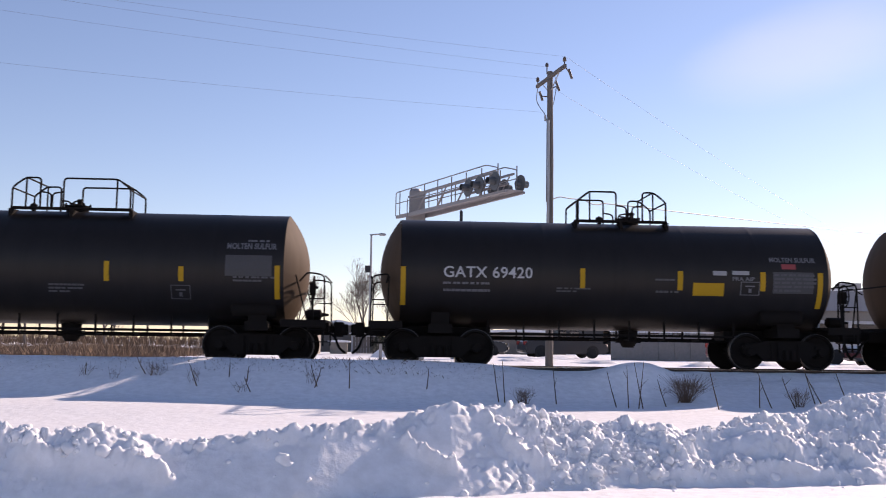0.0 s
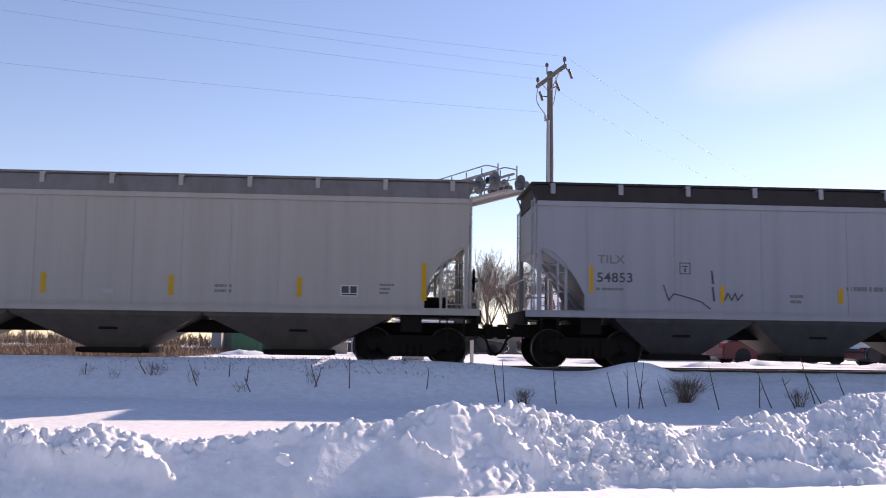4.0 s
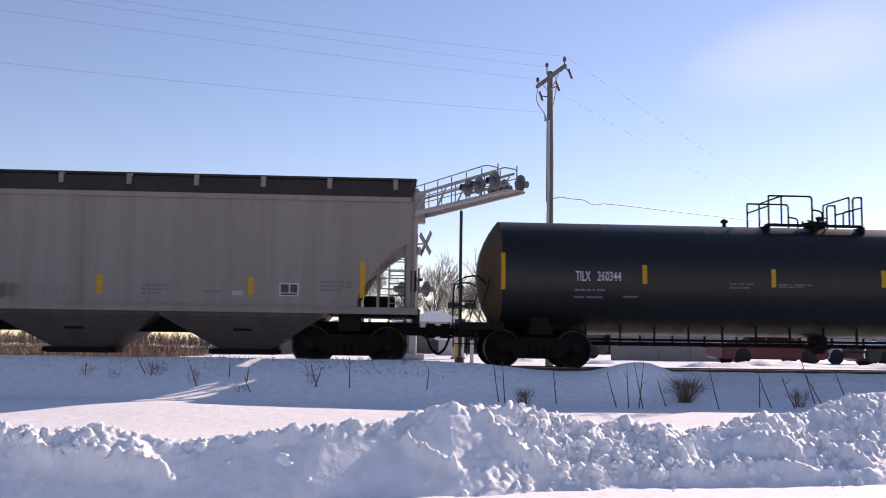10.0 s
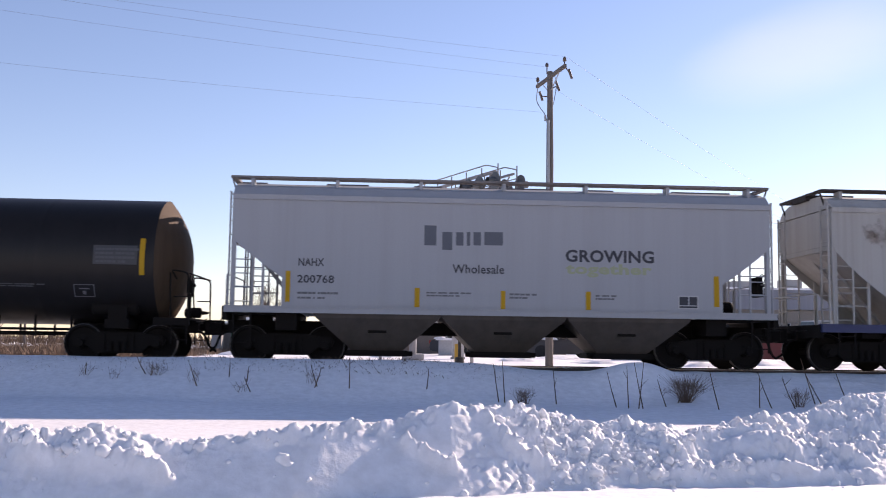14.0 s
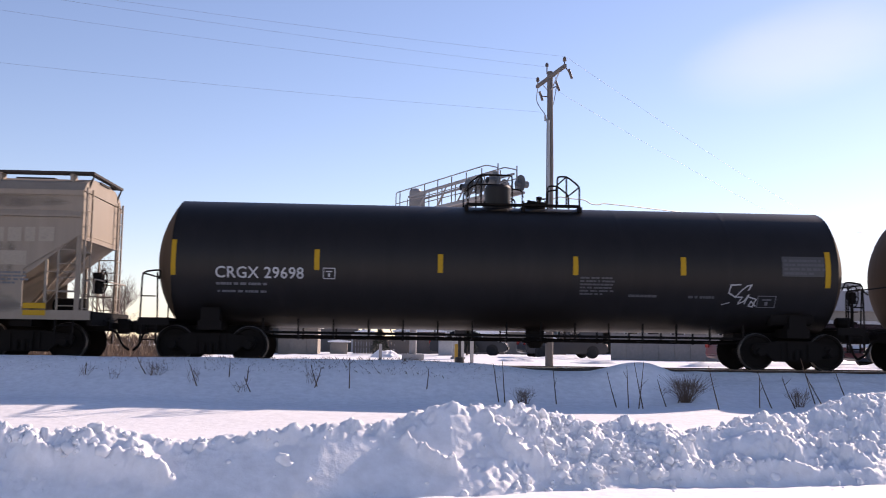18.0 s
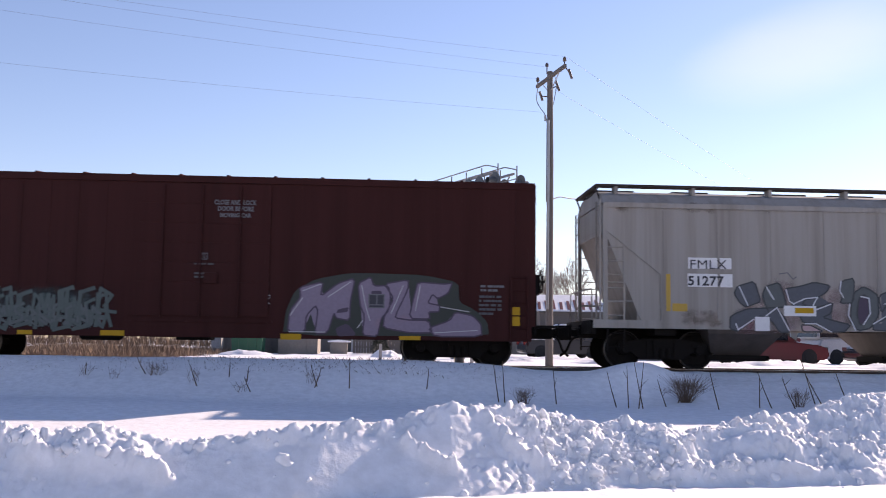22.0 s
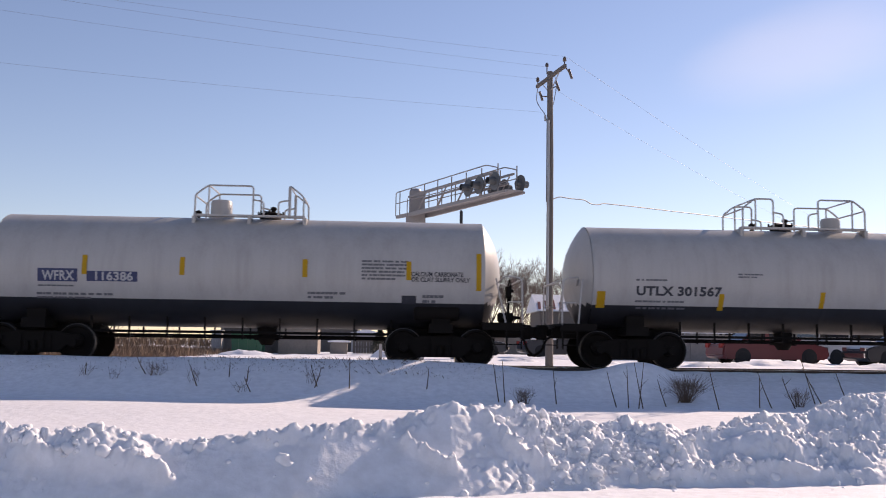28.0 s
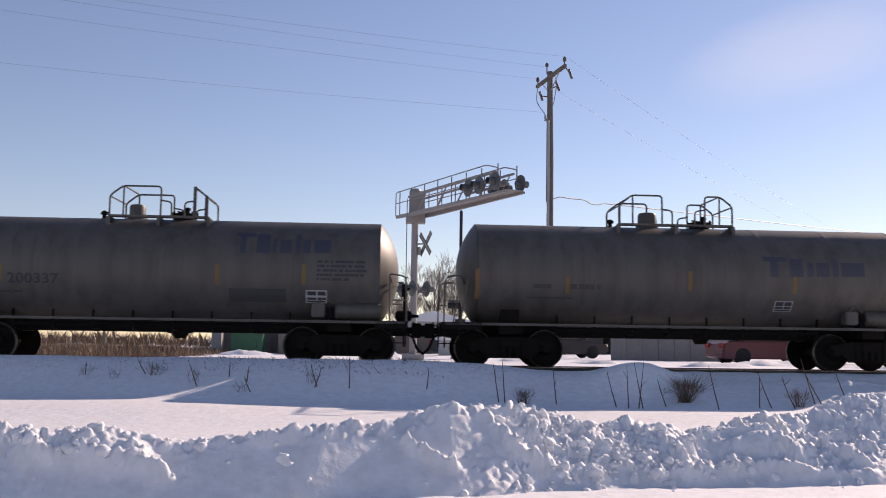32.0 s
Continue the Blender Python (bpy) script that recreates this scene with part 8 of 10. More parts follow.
    framed(car, S, 3.69, 1.42, 0.51, 0.35, M_WHITEMARK, M_DARKMARK)
    small_print(car, S, 3.95, 2.44, 1.09, 5, M_DARKMARK, 0.106, 28)
    patch("panel", car, S, 1.86, 3.22, 1.43, 1.79, M_PANEL, '', 0.005)
    reflectors(car, S, ((-5.58, -5.48, 1.52, 2.29), (-3.51, -3.42, 1.85, 2.26), (1.54, 1.64, 1.87, 2.35), (3.59, 3.69, 1.91, 2.39),), M_DULLSTRIP)
    car, S = tank_car('grimy grey tank car with a large faded emblem', 351.56, 13.20, 5.38, 1.28, 2.32, 4.50, M_TANKGREY, rails=((-1.73, -0.36), (0.22, 1.21),), manway=0.56, dome=(-0.81, 0.24, 0.22), relief=-1.78, rail_mat=M_TANKGREY, low_sill=True)
    small_print(car, S, -3.95, 1.92, 0.55, 1, M_PANEL, 0.195, 86)
    small_print(car, S, -3.12, 1.91, 1.04, 1, M_PANEL, 0.224, 49)
    small_print(car, S, -4.14, 1.65, 1.53, 1, M_PANEL, 0.077, 0)
    patch("panel", car, S, 1.75, 2.35, 2.69, 2.81, M_BLUEFADE, 'faded emblem in plain blocks', 0.005)
    patch("panel", car, S, 1.92, 2.12, 2.30, 2.69, M_BLUEFADE, 'faded emblem in plain blocks', 0.005)
    patch("panel", car, S, 2.41, 2.75, 2.31, 2.77, M_BLUEFADE, 'faded emblem in plain blocks', 0.005)
    patch("panel", car, S, 2.86, 3.01, 2.32, 2.66, M_BLUEFADE, 'faded emblem in plain blocks', 0.005)
    patch("panel", car, S, 3.09, 3.41, 2.32, 2.67, M_BLUEFADE, 'faded emblem in plain blocks', 0.005)
    patch("panel", car, S, 3.50, 3.64, 2.33, 2.79, M_BLUEFADE, 'faded emblem in plain blocks', 0.005)
    patch("panel", car, S, 3.72, 4.30, 2.33, 2.68, M_BLUEFADE, 'faded emblem in plain blocks', 0.005)
    framed(car, S, 2.08, 1.37, 0.46, 0.32, M_WHITEPANEL, M_DARKMARK)
    reflectors(car, S, ((-5.38, -5.28, 1.60, 2.37), (-3.17, -3.07, 1.79, 2.21), (-0.14, -0.04, 1.91, 2.40), (2.49, 2.59, 1.89, 2.31),), M_DULLSTRIP)


put_train()


# ---- crossing signals ----
def cantilever_signal():
    ob = thing("cantilever_signal", "grey cantilever crossing signal with walkway and flasher heads over the road", "signal", pose(0.95, 13.0, 0.0))
    a = Vector((3.05, -6.1, 0)).normalized()          # along the arm
    r = Vector((-a.y, a.x, 0))                         # across it
    at = lambda s, q, z: a * s + r * q + Vector((0, 0, z))
    bm = bmesh.new()
    spin(bm, [(0, 0.30), (0.05, 0.30), (0.06, 0.14), (6.45, 0.13), (6.6, 0.16), (6.62, 0.05)], (0, 0, 0), "z", 16)
    bmesh.ops.recalc_face_normals(bm, faces=bm.faces)
    part("mast", bm, M_ALU, ob)
    bm = bmesh.new()
    box(bm, -0.42, 0.42, -0.42, 0.42, -0.1, 0.12)
    part("footing", bm, M_GREYBOX, ob, "grey concrete footing")
    for q in (-0.35, 0.35):
        bm = bmesh.new()
        vs = [bm.verts.new(at(u, q + w, z)) for w in (-0.05, 0.05) for u, z in ((-0.9, 5.50), (0.7, 5.46), (7.0, 5.54), (7.0, 5.62), (-0.9, 5.62))]
        for f in ((0, 1, 2, 3, 4), (9, 8, 7, 6, 5), (0, 5, 6, 1), (1, 6, 7, 2), (2, 7, 8, 3), (3, 8, 9, 4), (4, 9, 5, 0)):
            bm.faces.new([vs[i] for i in f])
        bmesh.ops.recalc_face_normals(bm, faces=bm.faces)
        part("lower_chord", bm, M_ALU, ob, smooth=0)
        bm = bmesh.new()
        beam(bm, at(0.1, q, 6.25), at(6.4, q, 6.30), 0.07, 0.07)
        part("upper_chord", bm, M_ALU, ob, smooth=0)
    for i in range(40):
        bm = bmesh.new()
        s = -0.85 + i * 0.2
        beam(bm, at(s, -0.33, 5.63), at(s, 0.33, 5.63), 0.12, 0.025)
        part("walkway_slat", bm, M_ALU, ob, smooth=0)
    for q in (-0.38, 0.38):
        bm = bmesh.new()
        tube(bm, rounded([at(-0.95, q, 5.6), at(-0.95, q, 6.55), at(5.8, q, 6.62), at(6.55, q, 6.42), at(6.55, q, 5.6)], 0.12), 0.022, 6)
        tube(bm, [at(-0.95, q, 6.1), at(6.55, q, 6.12)], 0.018, 6)
        part("handrail", bm, M_ALU, ob)
        for i in range(8):
            bm = bmesh.new()
            s = -0.6 + i * 1.02
            beam(bm, at(s, q, 5.6), at(s, q, 6.56), 0.04, 0.04)
            part("rail_post", bm, M_ALU, ob, smooth=0)
        for i in range(4):
            bm = bmesh.new()
            s = 0.9 + i * 1.5
            beam(bm, at(s, q, 5.6), at(s + 0.7, q, 6.25), 0.035, 0.035)
            part("brace", bm, M_ALU, ob, smooth=0)
    bm = bmesh.new()
    box(bm, -0.36, 0.40, -0.30, 0.30, 5.25, 5.6)
    box(bm, -0.24, 0.34, -0.22, 0.22, 5.6, 6.5)
    spin(bm, [(6.5, 0.24), (6.6, 0.2), (6.64, 0.05)], (0, 0, 0), "z", 14)
    part("mast_clamp", bm, M_ALU, ob)
    lad = bmesh.new()
    for q in (-0.18, 0.18):
        beam(lad, (-0.32, q, 0.6), (-0.32, q, 6.2), 0.03, 0.03)
    for i in range(19):
        tube(lad, [(-0.32, -0.18, 0.8 + i * 0.28), (-0.32, 0.18, 0.8 + i * 0.28)], 0.012, 5)
    part("ladder", lad, M_ALU, ob, smooth=0)

    def head(s, q, z, way):
        d = r * way
        p = at(s, q, z)
        bm = bmesh.new()
        side = a
        up = Vector((0, 0, 1))
        ring = lambda off, rad: [bm.verts.new(p + d * off + (side * math.cos(t) + up * math.sin(t)) * rad) for t in (2 * math.pi * i / 20 for i in range(20))]
        rings = [ring(-0.16, 0.09), ring(-0.02, 0.13), ring(0.0, 0.31), ring(0.02, 0.31), ring(0.025, 0.13), ring(0.30, 0.12), ring(0.305, 0.11), ring(0.06, 0.10)]
        for x, y in zip(rings, rings[1:]):
            for i in range(20):
                bm.faces.new((x[i], x[(i + 1) % 20], y[(i + 1) % 20], y[i]))
        bm.faces.new(rings[0])
        bmesh.ops.recalc_face_normals(bm, faces=bm.faces)
        h = part("flasher_head", bm, M_SIGNALGREY, ob, "grey flasher head with visor")
        bm = bmesh.new()
        vs = [bm.verts.new(p + d * 0.07 + (side * math.cos(t) + up * math.sin(t)) * 0.112) for t in (2 * math.pi * i / 16 for i in range(16))]
        bm.faces.new(vs)
        part("lens", bm, M_LAMP, h, "dark red lens")
    for s in (4.85, 5.55, 6.55):
        head(s, -0.5, 5.95, -1)
        head(s, 0.5, 5.95, 1)
    head(-0.45, 0.3, 2.65, 1)
    head(0.45, 0.3, 2.65, 1)
    head(-0.45, -0.3, 2.65, -1)
    head(0.45, -0.3, 2.65, -1)
    bm = bmesh.new()
    tube(bm, [at(-0.45, 0, 2.65), at(0.45, 0, 2.65)], 0.04, 8)
    tube(bm, [at(3.9, 0, 5.9), at(6.6, 0, 5.9)], 0.05, 8)
    box(bm, 0.12, 0.24, -0.14, 0.14, 4.0, 4.3)
    part("head_bracket", bm, M_ALU, ob)
    # crossbuck
    for k in (-1, 1):
        bm = bmesh.new()
        c = Vector((0.42, -0.25, 4.42))
        d = (a * 0.72 * k + Vector((0, 0, 0.7))).normalized()
        beam(bm, c - d * 0.60 + r * 0.012 * k, c + d * 0.60 + r * 0.012 * k, 0.20, 0.02, up=r)
        part("crossbuck_blade", bm, M_WHITEPANEL, ob, "white crossbuck blade with dark edges", smooth=0)
        bm = bmesh.new()
        for w in (-0.075, 0.075):
            n = d.cross(r).normalized()
            for q in (-1, 1):
                o = n * w + r * (0.012 * k + 0.013 * q)
                beam(bm, c - d * 0.58 + o, c + d * 0.58 + o, 0.03, 0.003, up=r)
        part("crossbuck_border", bm, M_BLACKPAINT, ob, smooth=0)
    bm = bmesh.new()
    tube(bm, [(0, 0, 4.42), (0.42, -0.25, 4.42)], 0.03, 8)
    part("crossbuck_arm", bm, M_ALU, ob)


cantilever_signal()


def gate_signal():
    ob = thing("flasher_post", "slim black flasher post beside the crossing", "signal", pose(2.25, 6.0, -0.13))
    bm = bmesh.new()
    spin(bm, [(0, 0.16), (0.25, 0.14), (0.27, 0.055), (4.9, 0.05), (4.95, 0.02)], (0, 0, 0), "z", 12)
    bmesh.ops.recalc_face_normals(bm, faces=bm.faces)
    part("post", bm, M_BLACKPAINT, ob)
    bm = bmesh.new()
    beam(bm, (-0.28, -0.1, 1.85), (0.28, 0.1, 1.85), 0.06, 0.06)
    part("head_bracket", bm, M_BLACKPAINT, ob)
    for s in (-1, 1):
        bm = bmesh.new()
        spin(bm, [(-0.12, 0.09), (0, 0.11), (0.01, 0.22), (0.03, 0.22), (0.035, 0.11), (0.24, 0.10)], (s * 0.28, s * 0.1, 1.88), "x", 16)
        bmesh.ops.recalc_face_normals(bm, faces=bm.faces)
        part("flasher_head", bm, M_BLACKPAINT, ob)
    bm = bmesh.new()
    box(bm, -0.16, 0.16, -0.14, 0.14, 0.9, 1.45)
    part("control_box", bm, M_BLACKPAINT, ob)
    bm = bmesh.new()
    spin(bm, [(2.4, 0.04), (2.43, 0.13), (2.52, 0.10), (2.56, 0.03)], (0, -0.14, 0), "z", 14)
    bmesh.ops.recalc_face_normals(bm, faces=bm.faces)
    part("bell", bm, M_BLACKPAINT, ob)


gate_signal()


# ---- pole line ----
def utility_pole():
    ob = thing("utility_pole", "weathered wooden utility pole with one crossarm and insulators", "utility pole", pose(5.45, 8.0, -0.15))
    bm = bmesh.new()
    tube(bm, [(0, 0, -0.4), (0, 0, 3), (0.02, 0, 7), (0.0, 0, 10.2)], 0.138, 14, r_end=0.098)
    part("pole", bm, M_POLE, ob)
    bm = bmesh.new()
    beam(bm, (-0.34, 0.75, 9.86), (0.36, -1.0, 10.14), 0.095, 0.115)
    part("crossarm", bm, M_POLE, ob)
    for k in (0.03, 0.97):
        p = Vector((-0.34, 0.75, 9.86)).lerp(Vector((0.36, -1.0, 10.14)), k)
        bm = bmesh.new()
        spin(bm, [(0.05, 0.02), (0.16, 0.02), (0.17, 0.06), (0.22, 0.07), (0.24, 0.05), (0.28, 0.06), (0.33, 0.02)], p, "z", 10)
        bmesh.ops.recalc_face_normals(bm, faces=bm.faces)
        part("insulator", bm, M_CERAMIC, ob)
    bm = bmesh.new()
    spin(bm, [(10.15, 0.02), (10.4, 0.02), (10.42, 0.06), (10.5, 0.06), (10.55, 0.02)], (-0.09, 0.1, 0), "z", 10)
    bmesh.ops.recalc_face_normals(bm, faces=bm.faces)
    part("insulator", bm, M_CERAMIC, ob)
    bm = bmesh.new()
    for k in (0.2, 0.8):
        p = Vector((-0.34, 0.75, 9.8)).lerp(Vector((0.36, -1.0, 10.08)), k)
        beam(bm, p, (0, 0, 9.45), 0.03, 0.02)
    part("arm_brace", bm, M_GALV, ob, smooth=0)
    # cut-outs and jumper loops
    for p in ((-0.30, 0.1, 9.35), (0.24, -0.15, 9.65), (0.52, -1.0, 9.85)):
        bm = bmesh.new()
        tube(bm, [Vector(p) + Vector((-0.05, 0, 0.16)), Vector(p) + Vector((0.06, 0, -0.16))], 0.045, 8)
        tube(bm, [Vector(p), (0, 0, p[2] - 0.05)] if abs(p[0]) < 0.4 else [Vector(p), (0.36, -1.0, 10.08)], 0.02, 6)
        part("fuse_cutout", bm, M_CERAMIC, ob)
    bm = bmesh.new()
    tube(bm, rounded([(-0.3, 0.7, 9.9), (-0.42, 0.4, 9.3), (-0.38, 0.1, 9.0), (-0.1, 0, 8.6), (-0.12, -0.02, 5.6)], 0.3), 0.014, 5)
    tube(bm, rounded([(0.1, -0.3, 10.0), (0.22, -0.2, 9.8), (0.16, -0.1, 9.3), (0.1, -0.1, 9.0)], 0.15), 0.014, 5)
    part("jumper_wire", bm, M_WIRE, ob)
    bm = bmesh.new()
    box(bm, -0.19, -0.13, -0.06, 0.06, 8.45, 8.65)
    part("cable_clamp", bm, M_GALV, ob)
    bm = bmesh.new()
    tube(bm, [(-0.085, -0.155, 1.9), (-0.08, -0.15, 5.0), (-0.065, -0.145, 8.44)], 0.045, 10)
    part("conduit", bm, M_GALV, ob, "pale grey conduit running up the pole")


utility_pole()


def hung(a, b, sag, n=24):
    a, b = Vector(a), Vector(b)
    return [a.lerp(b, i / n) - Vector((0, 0, sag * 4 * (i / n) * (1 - i / n))) for i in range(n + 1)]


def wire(name, label, pts, r=0.008):
    bm = bmesh.new()
    tube(bm, pts, r, 5)
    ob = part(name, bm, M_WIRE)
    tagged(ob, label, "power line")


for a, b, sag in (((5.81, 7.0, 10.30), (-36, -9.8, 10.3), 0.58), ((5.36, 8.1, 10.25), (-35.6, -10.8, 10.25), 0.6), ((5.11, 8.75, 10.0), (-36.2, -9.1, 10.0), 0.52), ((5.3, 8.0, 8.6), (-36.8, -7.9, 8.5), 0.55)):
    wire("power_line", "thin grey power line under the open sky", hung(a, b, sag), 0.0028)
for a, b in (((5.81, 7.0, 10.3), (70, 95, 11)), ((5.11, 8.75, 10.0), (70, 97, 10.6))):
    wire("power_line", "thin grey power line under the open sky", hung(a, b, 1.2), 0.004)
service = [Vector(p) for p in ((5.55, 8.0, 5.55), (5.84, 8.3, 5.7), (6.3, 8.8, 5.71), (6.8, 9.3, 5.77), (7.01, 9.5, 5.77), (7.26, 9.8, 5.69), (7.6, 10.1, 5.7), (7.85, 10.4, 5.81))]
wire("service_cable", "sagging dark service cable from the wooden pole", rounded(service, 0.5) + hung((7.98, 10.5, 5.83), (37.63, 40.0, 8.32), 0.05)[1:], 0.02)


def street_lamp():
    ob = thing("street_lamp", "slim grey street lamp with a short arm", "street lamp", pose(-1.3, 40, -0.1))
    bm = bmesh.new()
    tube(bm, [(0, 0, 0), (0, 0, 7.9)], 0.11, 10, r_end=0.07)
    part("pole", bm, M_GALV, ob)
    bm = bmesh.new()
    tube(bm, [(-0.1, 0, 7.9), (0.55, 0, 7.97)], 0.05, 8)
    part("arm", bm, M_GALV, ob)
    bm = bmesh.new()
    spin(bm, [(0, 0.05), (0.1, 0.10), (0.4, 0.09), (0.5, 0.04)], (0.5, 0, 7.95), "x", 10)
    bmesh.ops.recalc_face_normals(bm, faces=bm.faces)
    part("lamp_head", bm, M_GREYBOX, ob)
    bm = bmesh.new()
    box(bm, -0.38, -0.05, -0.15, 0.15, 5.35, 5.8)
    part("meter_box", bm, M_BLACKPAINT, ob)


street_lamp()


# ---- trees ----
def tree(seed, height, spread):
    rng = random.Random(seed)
    ob = thing("bare_tree", "leafless grey deciduous tree with fine twigs", "tree", group="row of bare trees")
    trunk, crown = bmesh.new(), bmesh.new()

    def limb(p, d, length, r, depth):
        bm = trunk if depth < 2 else crown
        pts, q = [p], p
        for i in range(3):
            d = (d + Vector((rng.uniform(-1, 1), rng.uniform(-1, 1), rng.uniform(-0.4, 0.7))) * 0.16).normalized()
            q = q + d * length / 3
            pts.append(q)
        tube(bm, pts, r, 6 if depth < 2 else 3, r_end=r * 0.62, cap=False)
        if depth >= 6:
            return
        kids = (3, 3, 3, 3, 2, 2)[depth] if depth else 4
        for k in range(kids):
            t = rng.uniform(0.45, 1.0)
            base = pts[0].lerp(pts[-1], t) if depth else pts[min(3, 1 + k)]
            base = min(pts, key=lambda v: (v - base).length) if depth == 0 else base
            ang = rng.uniform(0, 6.28)
            side = Vector((math.cos(ang) * spread, math.sin(ang) * spread, 0))
            nd = (d * 0.75 + side * rng.uniform(0.5, 0.95) + Vector((0, 0, 0.25))).normalized()
            limb(base, nd, length * rng.uniform(0.55, 0.78), max(r * rng.uniform(0.42, 0.58), 0.006), depth + 1)
        limb(pts[-1], (d + Vector((0, 0, 0.1))).normalized(), length * 0.72, r * 0.6, depth + 1)
    limb(Vector((0, 0, -0.2)), Vector((0, 0, 1)), height * 0.28, height * 0.014, 0)
    part("trunk", trunk, M_BARK, ob)
    part("crown", crown, M_TWIG, ob)
    return ob


trees = [tree(3, 7.5, 0.9), tree(8, 8.0, 0.8), tree(15, 7.0, 1.0)]
spots = ((-24.6, 60, 1.3), (-30.5, 58, 1.3), (-2.0, 55, 1.35), (0.6, 62, 1.1), (3.9, 58, 1.3), (5.6, 66, 1.3), (8.9, 60, 1.5), (11.2, 64, 1.45), (13.8, 60, 1.4), (-10.6, 60, 1.0), (-8.2, 63, 1.05), (10.1, 68, 1.5), (12.6, 70, 1.55),
         (17.2, 66, 1.4), (-27.4, 72, 1.0), (1.9, 70, 0.9), (33.5, 78, 0.72), (36.5, 80, 0.7), (-40, 75, 1.0), (7.2, 75, 1.0), (15.3, 72, 1.0))
for i, (x, y, k) in enumerate(spots):
    m = pose(x, y, -0.15, 0, 0, i * 77) @ Matrix.Scale(k, 4)
    if i < 3:
        trees[i].matrix_basis = m
    else:
        src = trees[i % 3]
        ob = copy_thing(src, m @ Matrix.Diagonal([1 / s for s in src.scale] + [1]))

# brown brush along the far edge and dry grass beyond the track
def blades(name, label, n, seed, area, h0, h1, mat, width=0.012, lean=0.3, category="grass"):
    rng = np.random.RandomState(seed)
    x = rng.uniform(area[0], area[1], n)
    y = rng.uniform(area[2], area[3], n)
    z = ground_z(x, y) - 0.03
    h = rng.uniform(h0, h1, n) * (0.7 + 0.3 * waves(x, y, seed, 3, 0.6))
    a = rng.uniform(0, np.pi, n)
    lx, ly = rng.normal(0, lean, n) * h, rng.normal(0, lean, n) * h
    dx, dy = np.cos(a) * width, np.sin(a) * width
    co = np.stack([np.stack([x - dx, y - dy, z], -1), np.stack([x + dx, y + dy, z], -1), np.stack([x + lx * 0.45 + dx * 0.7, y + ly * 0.45 + dy * 0.7, z + h * 0.6], -1), np.stack([x + lx, y + ly, z + h], -1)], 1).reshape(-1, 3)
    i = np.arange(n)[:, None] * 4
    f = np.concatenate([i + [0, 1, 2], i + [0, 2, 3]]).tolist()
    me = bpy.data.meshes.new(name)
    me.from_pydata(co.tolist(), [], f)
    me.materials.append(mat)
    tagged(new(name, me), label, category, kind="stuff")


blades("dry_grass", "dense dry brown grass beyond the track", 30000, 4, (-30, -8.0, 7, 34), 0.3, 0.6, M_REED, 0.015)
blades("dry_brush", "low brown brush at the far field edge", 16000, 6, (-75, 75, 62, 110), 0.8, 2.1, M_WEED, 0.03)
blades("dry_grass", "sparse dry grass tips on the railway bank", 4200, 9, (-14, 3.5, -3.3, -1.9), 0.03, 0.13, M_WEED, 0.005, 0.6)
blades("dry_grass", "scattered grass litter in the embankment snow", 900, 19, (-14, 4.5, -3.2, -2.1), 0.02, 0.08, M_REEDDARK, 0.005, 0.8)


def weed(x, y, h, lean, seed, forks=2):
    rng = random.Random(seed)
    z = float(ground_z(x, y))
    ob = thing("weed_stalk", "single dry brown weed stalk standing in snow", "weed", pose(x, y, z), group="weeds on the bank")
    bm = bmesh.new()
    top = Vector((lean * h, rng.uniform(-0.1, 0.1) * h, h))
    tube(bm, [(0, 0, -0.05), top * 0.5 + Vector((lean * 0.05, 0, 0)), top], 0.014, 5, r_end=0.006)
    part("stem", bm, M_WEED, ob)
    for i in range(forks):
        t = rng.uniform(0.35, 0.9)
        p = top * t
        d = Vector((rng.uniform(-0.5, 0.5), rng.uniform(-0.2, 0.2), 0.5)) * h * 0.4
        bm = bmesh.new()
        tube(bm, [p, p + d * 0.5, p + d], 0.006, 4, r_end=0.003)
        part("twig", bm, M_WEED, ob)


LEFT_WEEDS = (
    (-3.35, -3.67, 0.32, 0.05, 1), (-2.94, -3.91, 0.30, 0.1, 3), (-1.53, -4.13, 0.42, 0.35, 3), (-1.45, -4.05, 0.45, -0.35, 1), (-0.8, -4.06, 0.62, 0.0, 0),
    (0.82, -3.86, 0.45, 0.1, 1), (2.3, -4.42, 0.78, -0.15, 1), (2.42, -4.42, 0.85, -0.08, 0), (3.48, -4.5, 0.80, -0.1, 1), (4.62, -5.0, 0.72, -0.3, 0),
    (4.78, -5.3, 0.85, -0.05, 1), (4.95, -5.4, 0.92, 0.12, 0), (5.05, -5.4, 0.9, -0.18, 1))
RIGHT_WEEDS = (
    (5.69, -4.82, 0.55, -0.35, 2), (6.51, -5.6, 0.85, -0.25, 0), (7.55, -5.0, 0.65, 0.0, 1), (7.82, -5.0, 0.72, -0.45, 0), (8.31, -5.0, 0.62, -0.5, 2),
    (8.95, -4.5, 0.95, -0.3, 0), (9.1, -4.5, 0.75, -0.55, 1), (-3.88, -4.25, 0.42, -0.4, 3), (-2.75, -4.5, 0.3, -0.5, 2), (-6.39, -3.49, 0.25, 0.1, 2),
    (-5.09, -3.54, 0.35, -0.6, 2), (6.0, -4.5, 0.5, 0.4, 2), (9.7, -4.4, 0.7, -0.4, 1))
for i, (x, y, h, lean, forks) in enumerate(LEFT_WEEDS + RIGHT_WEEDS):
    weed(x, y, h, lean, i + 50, forks)


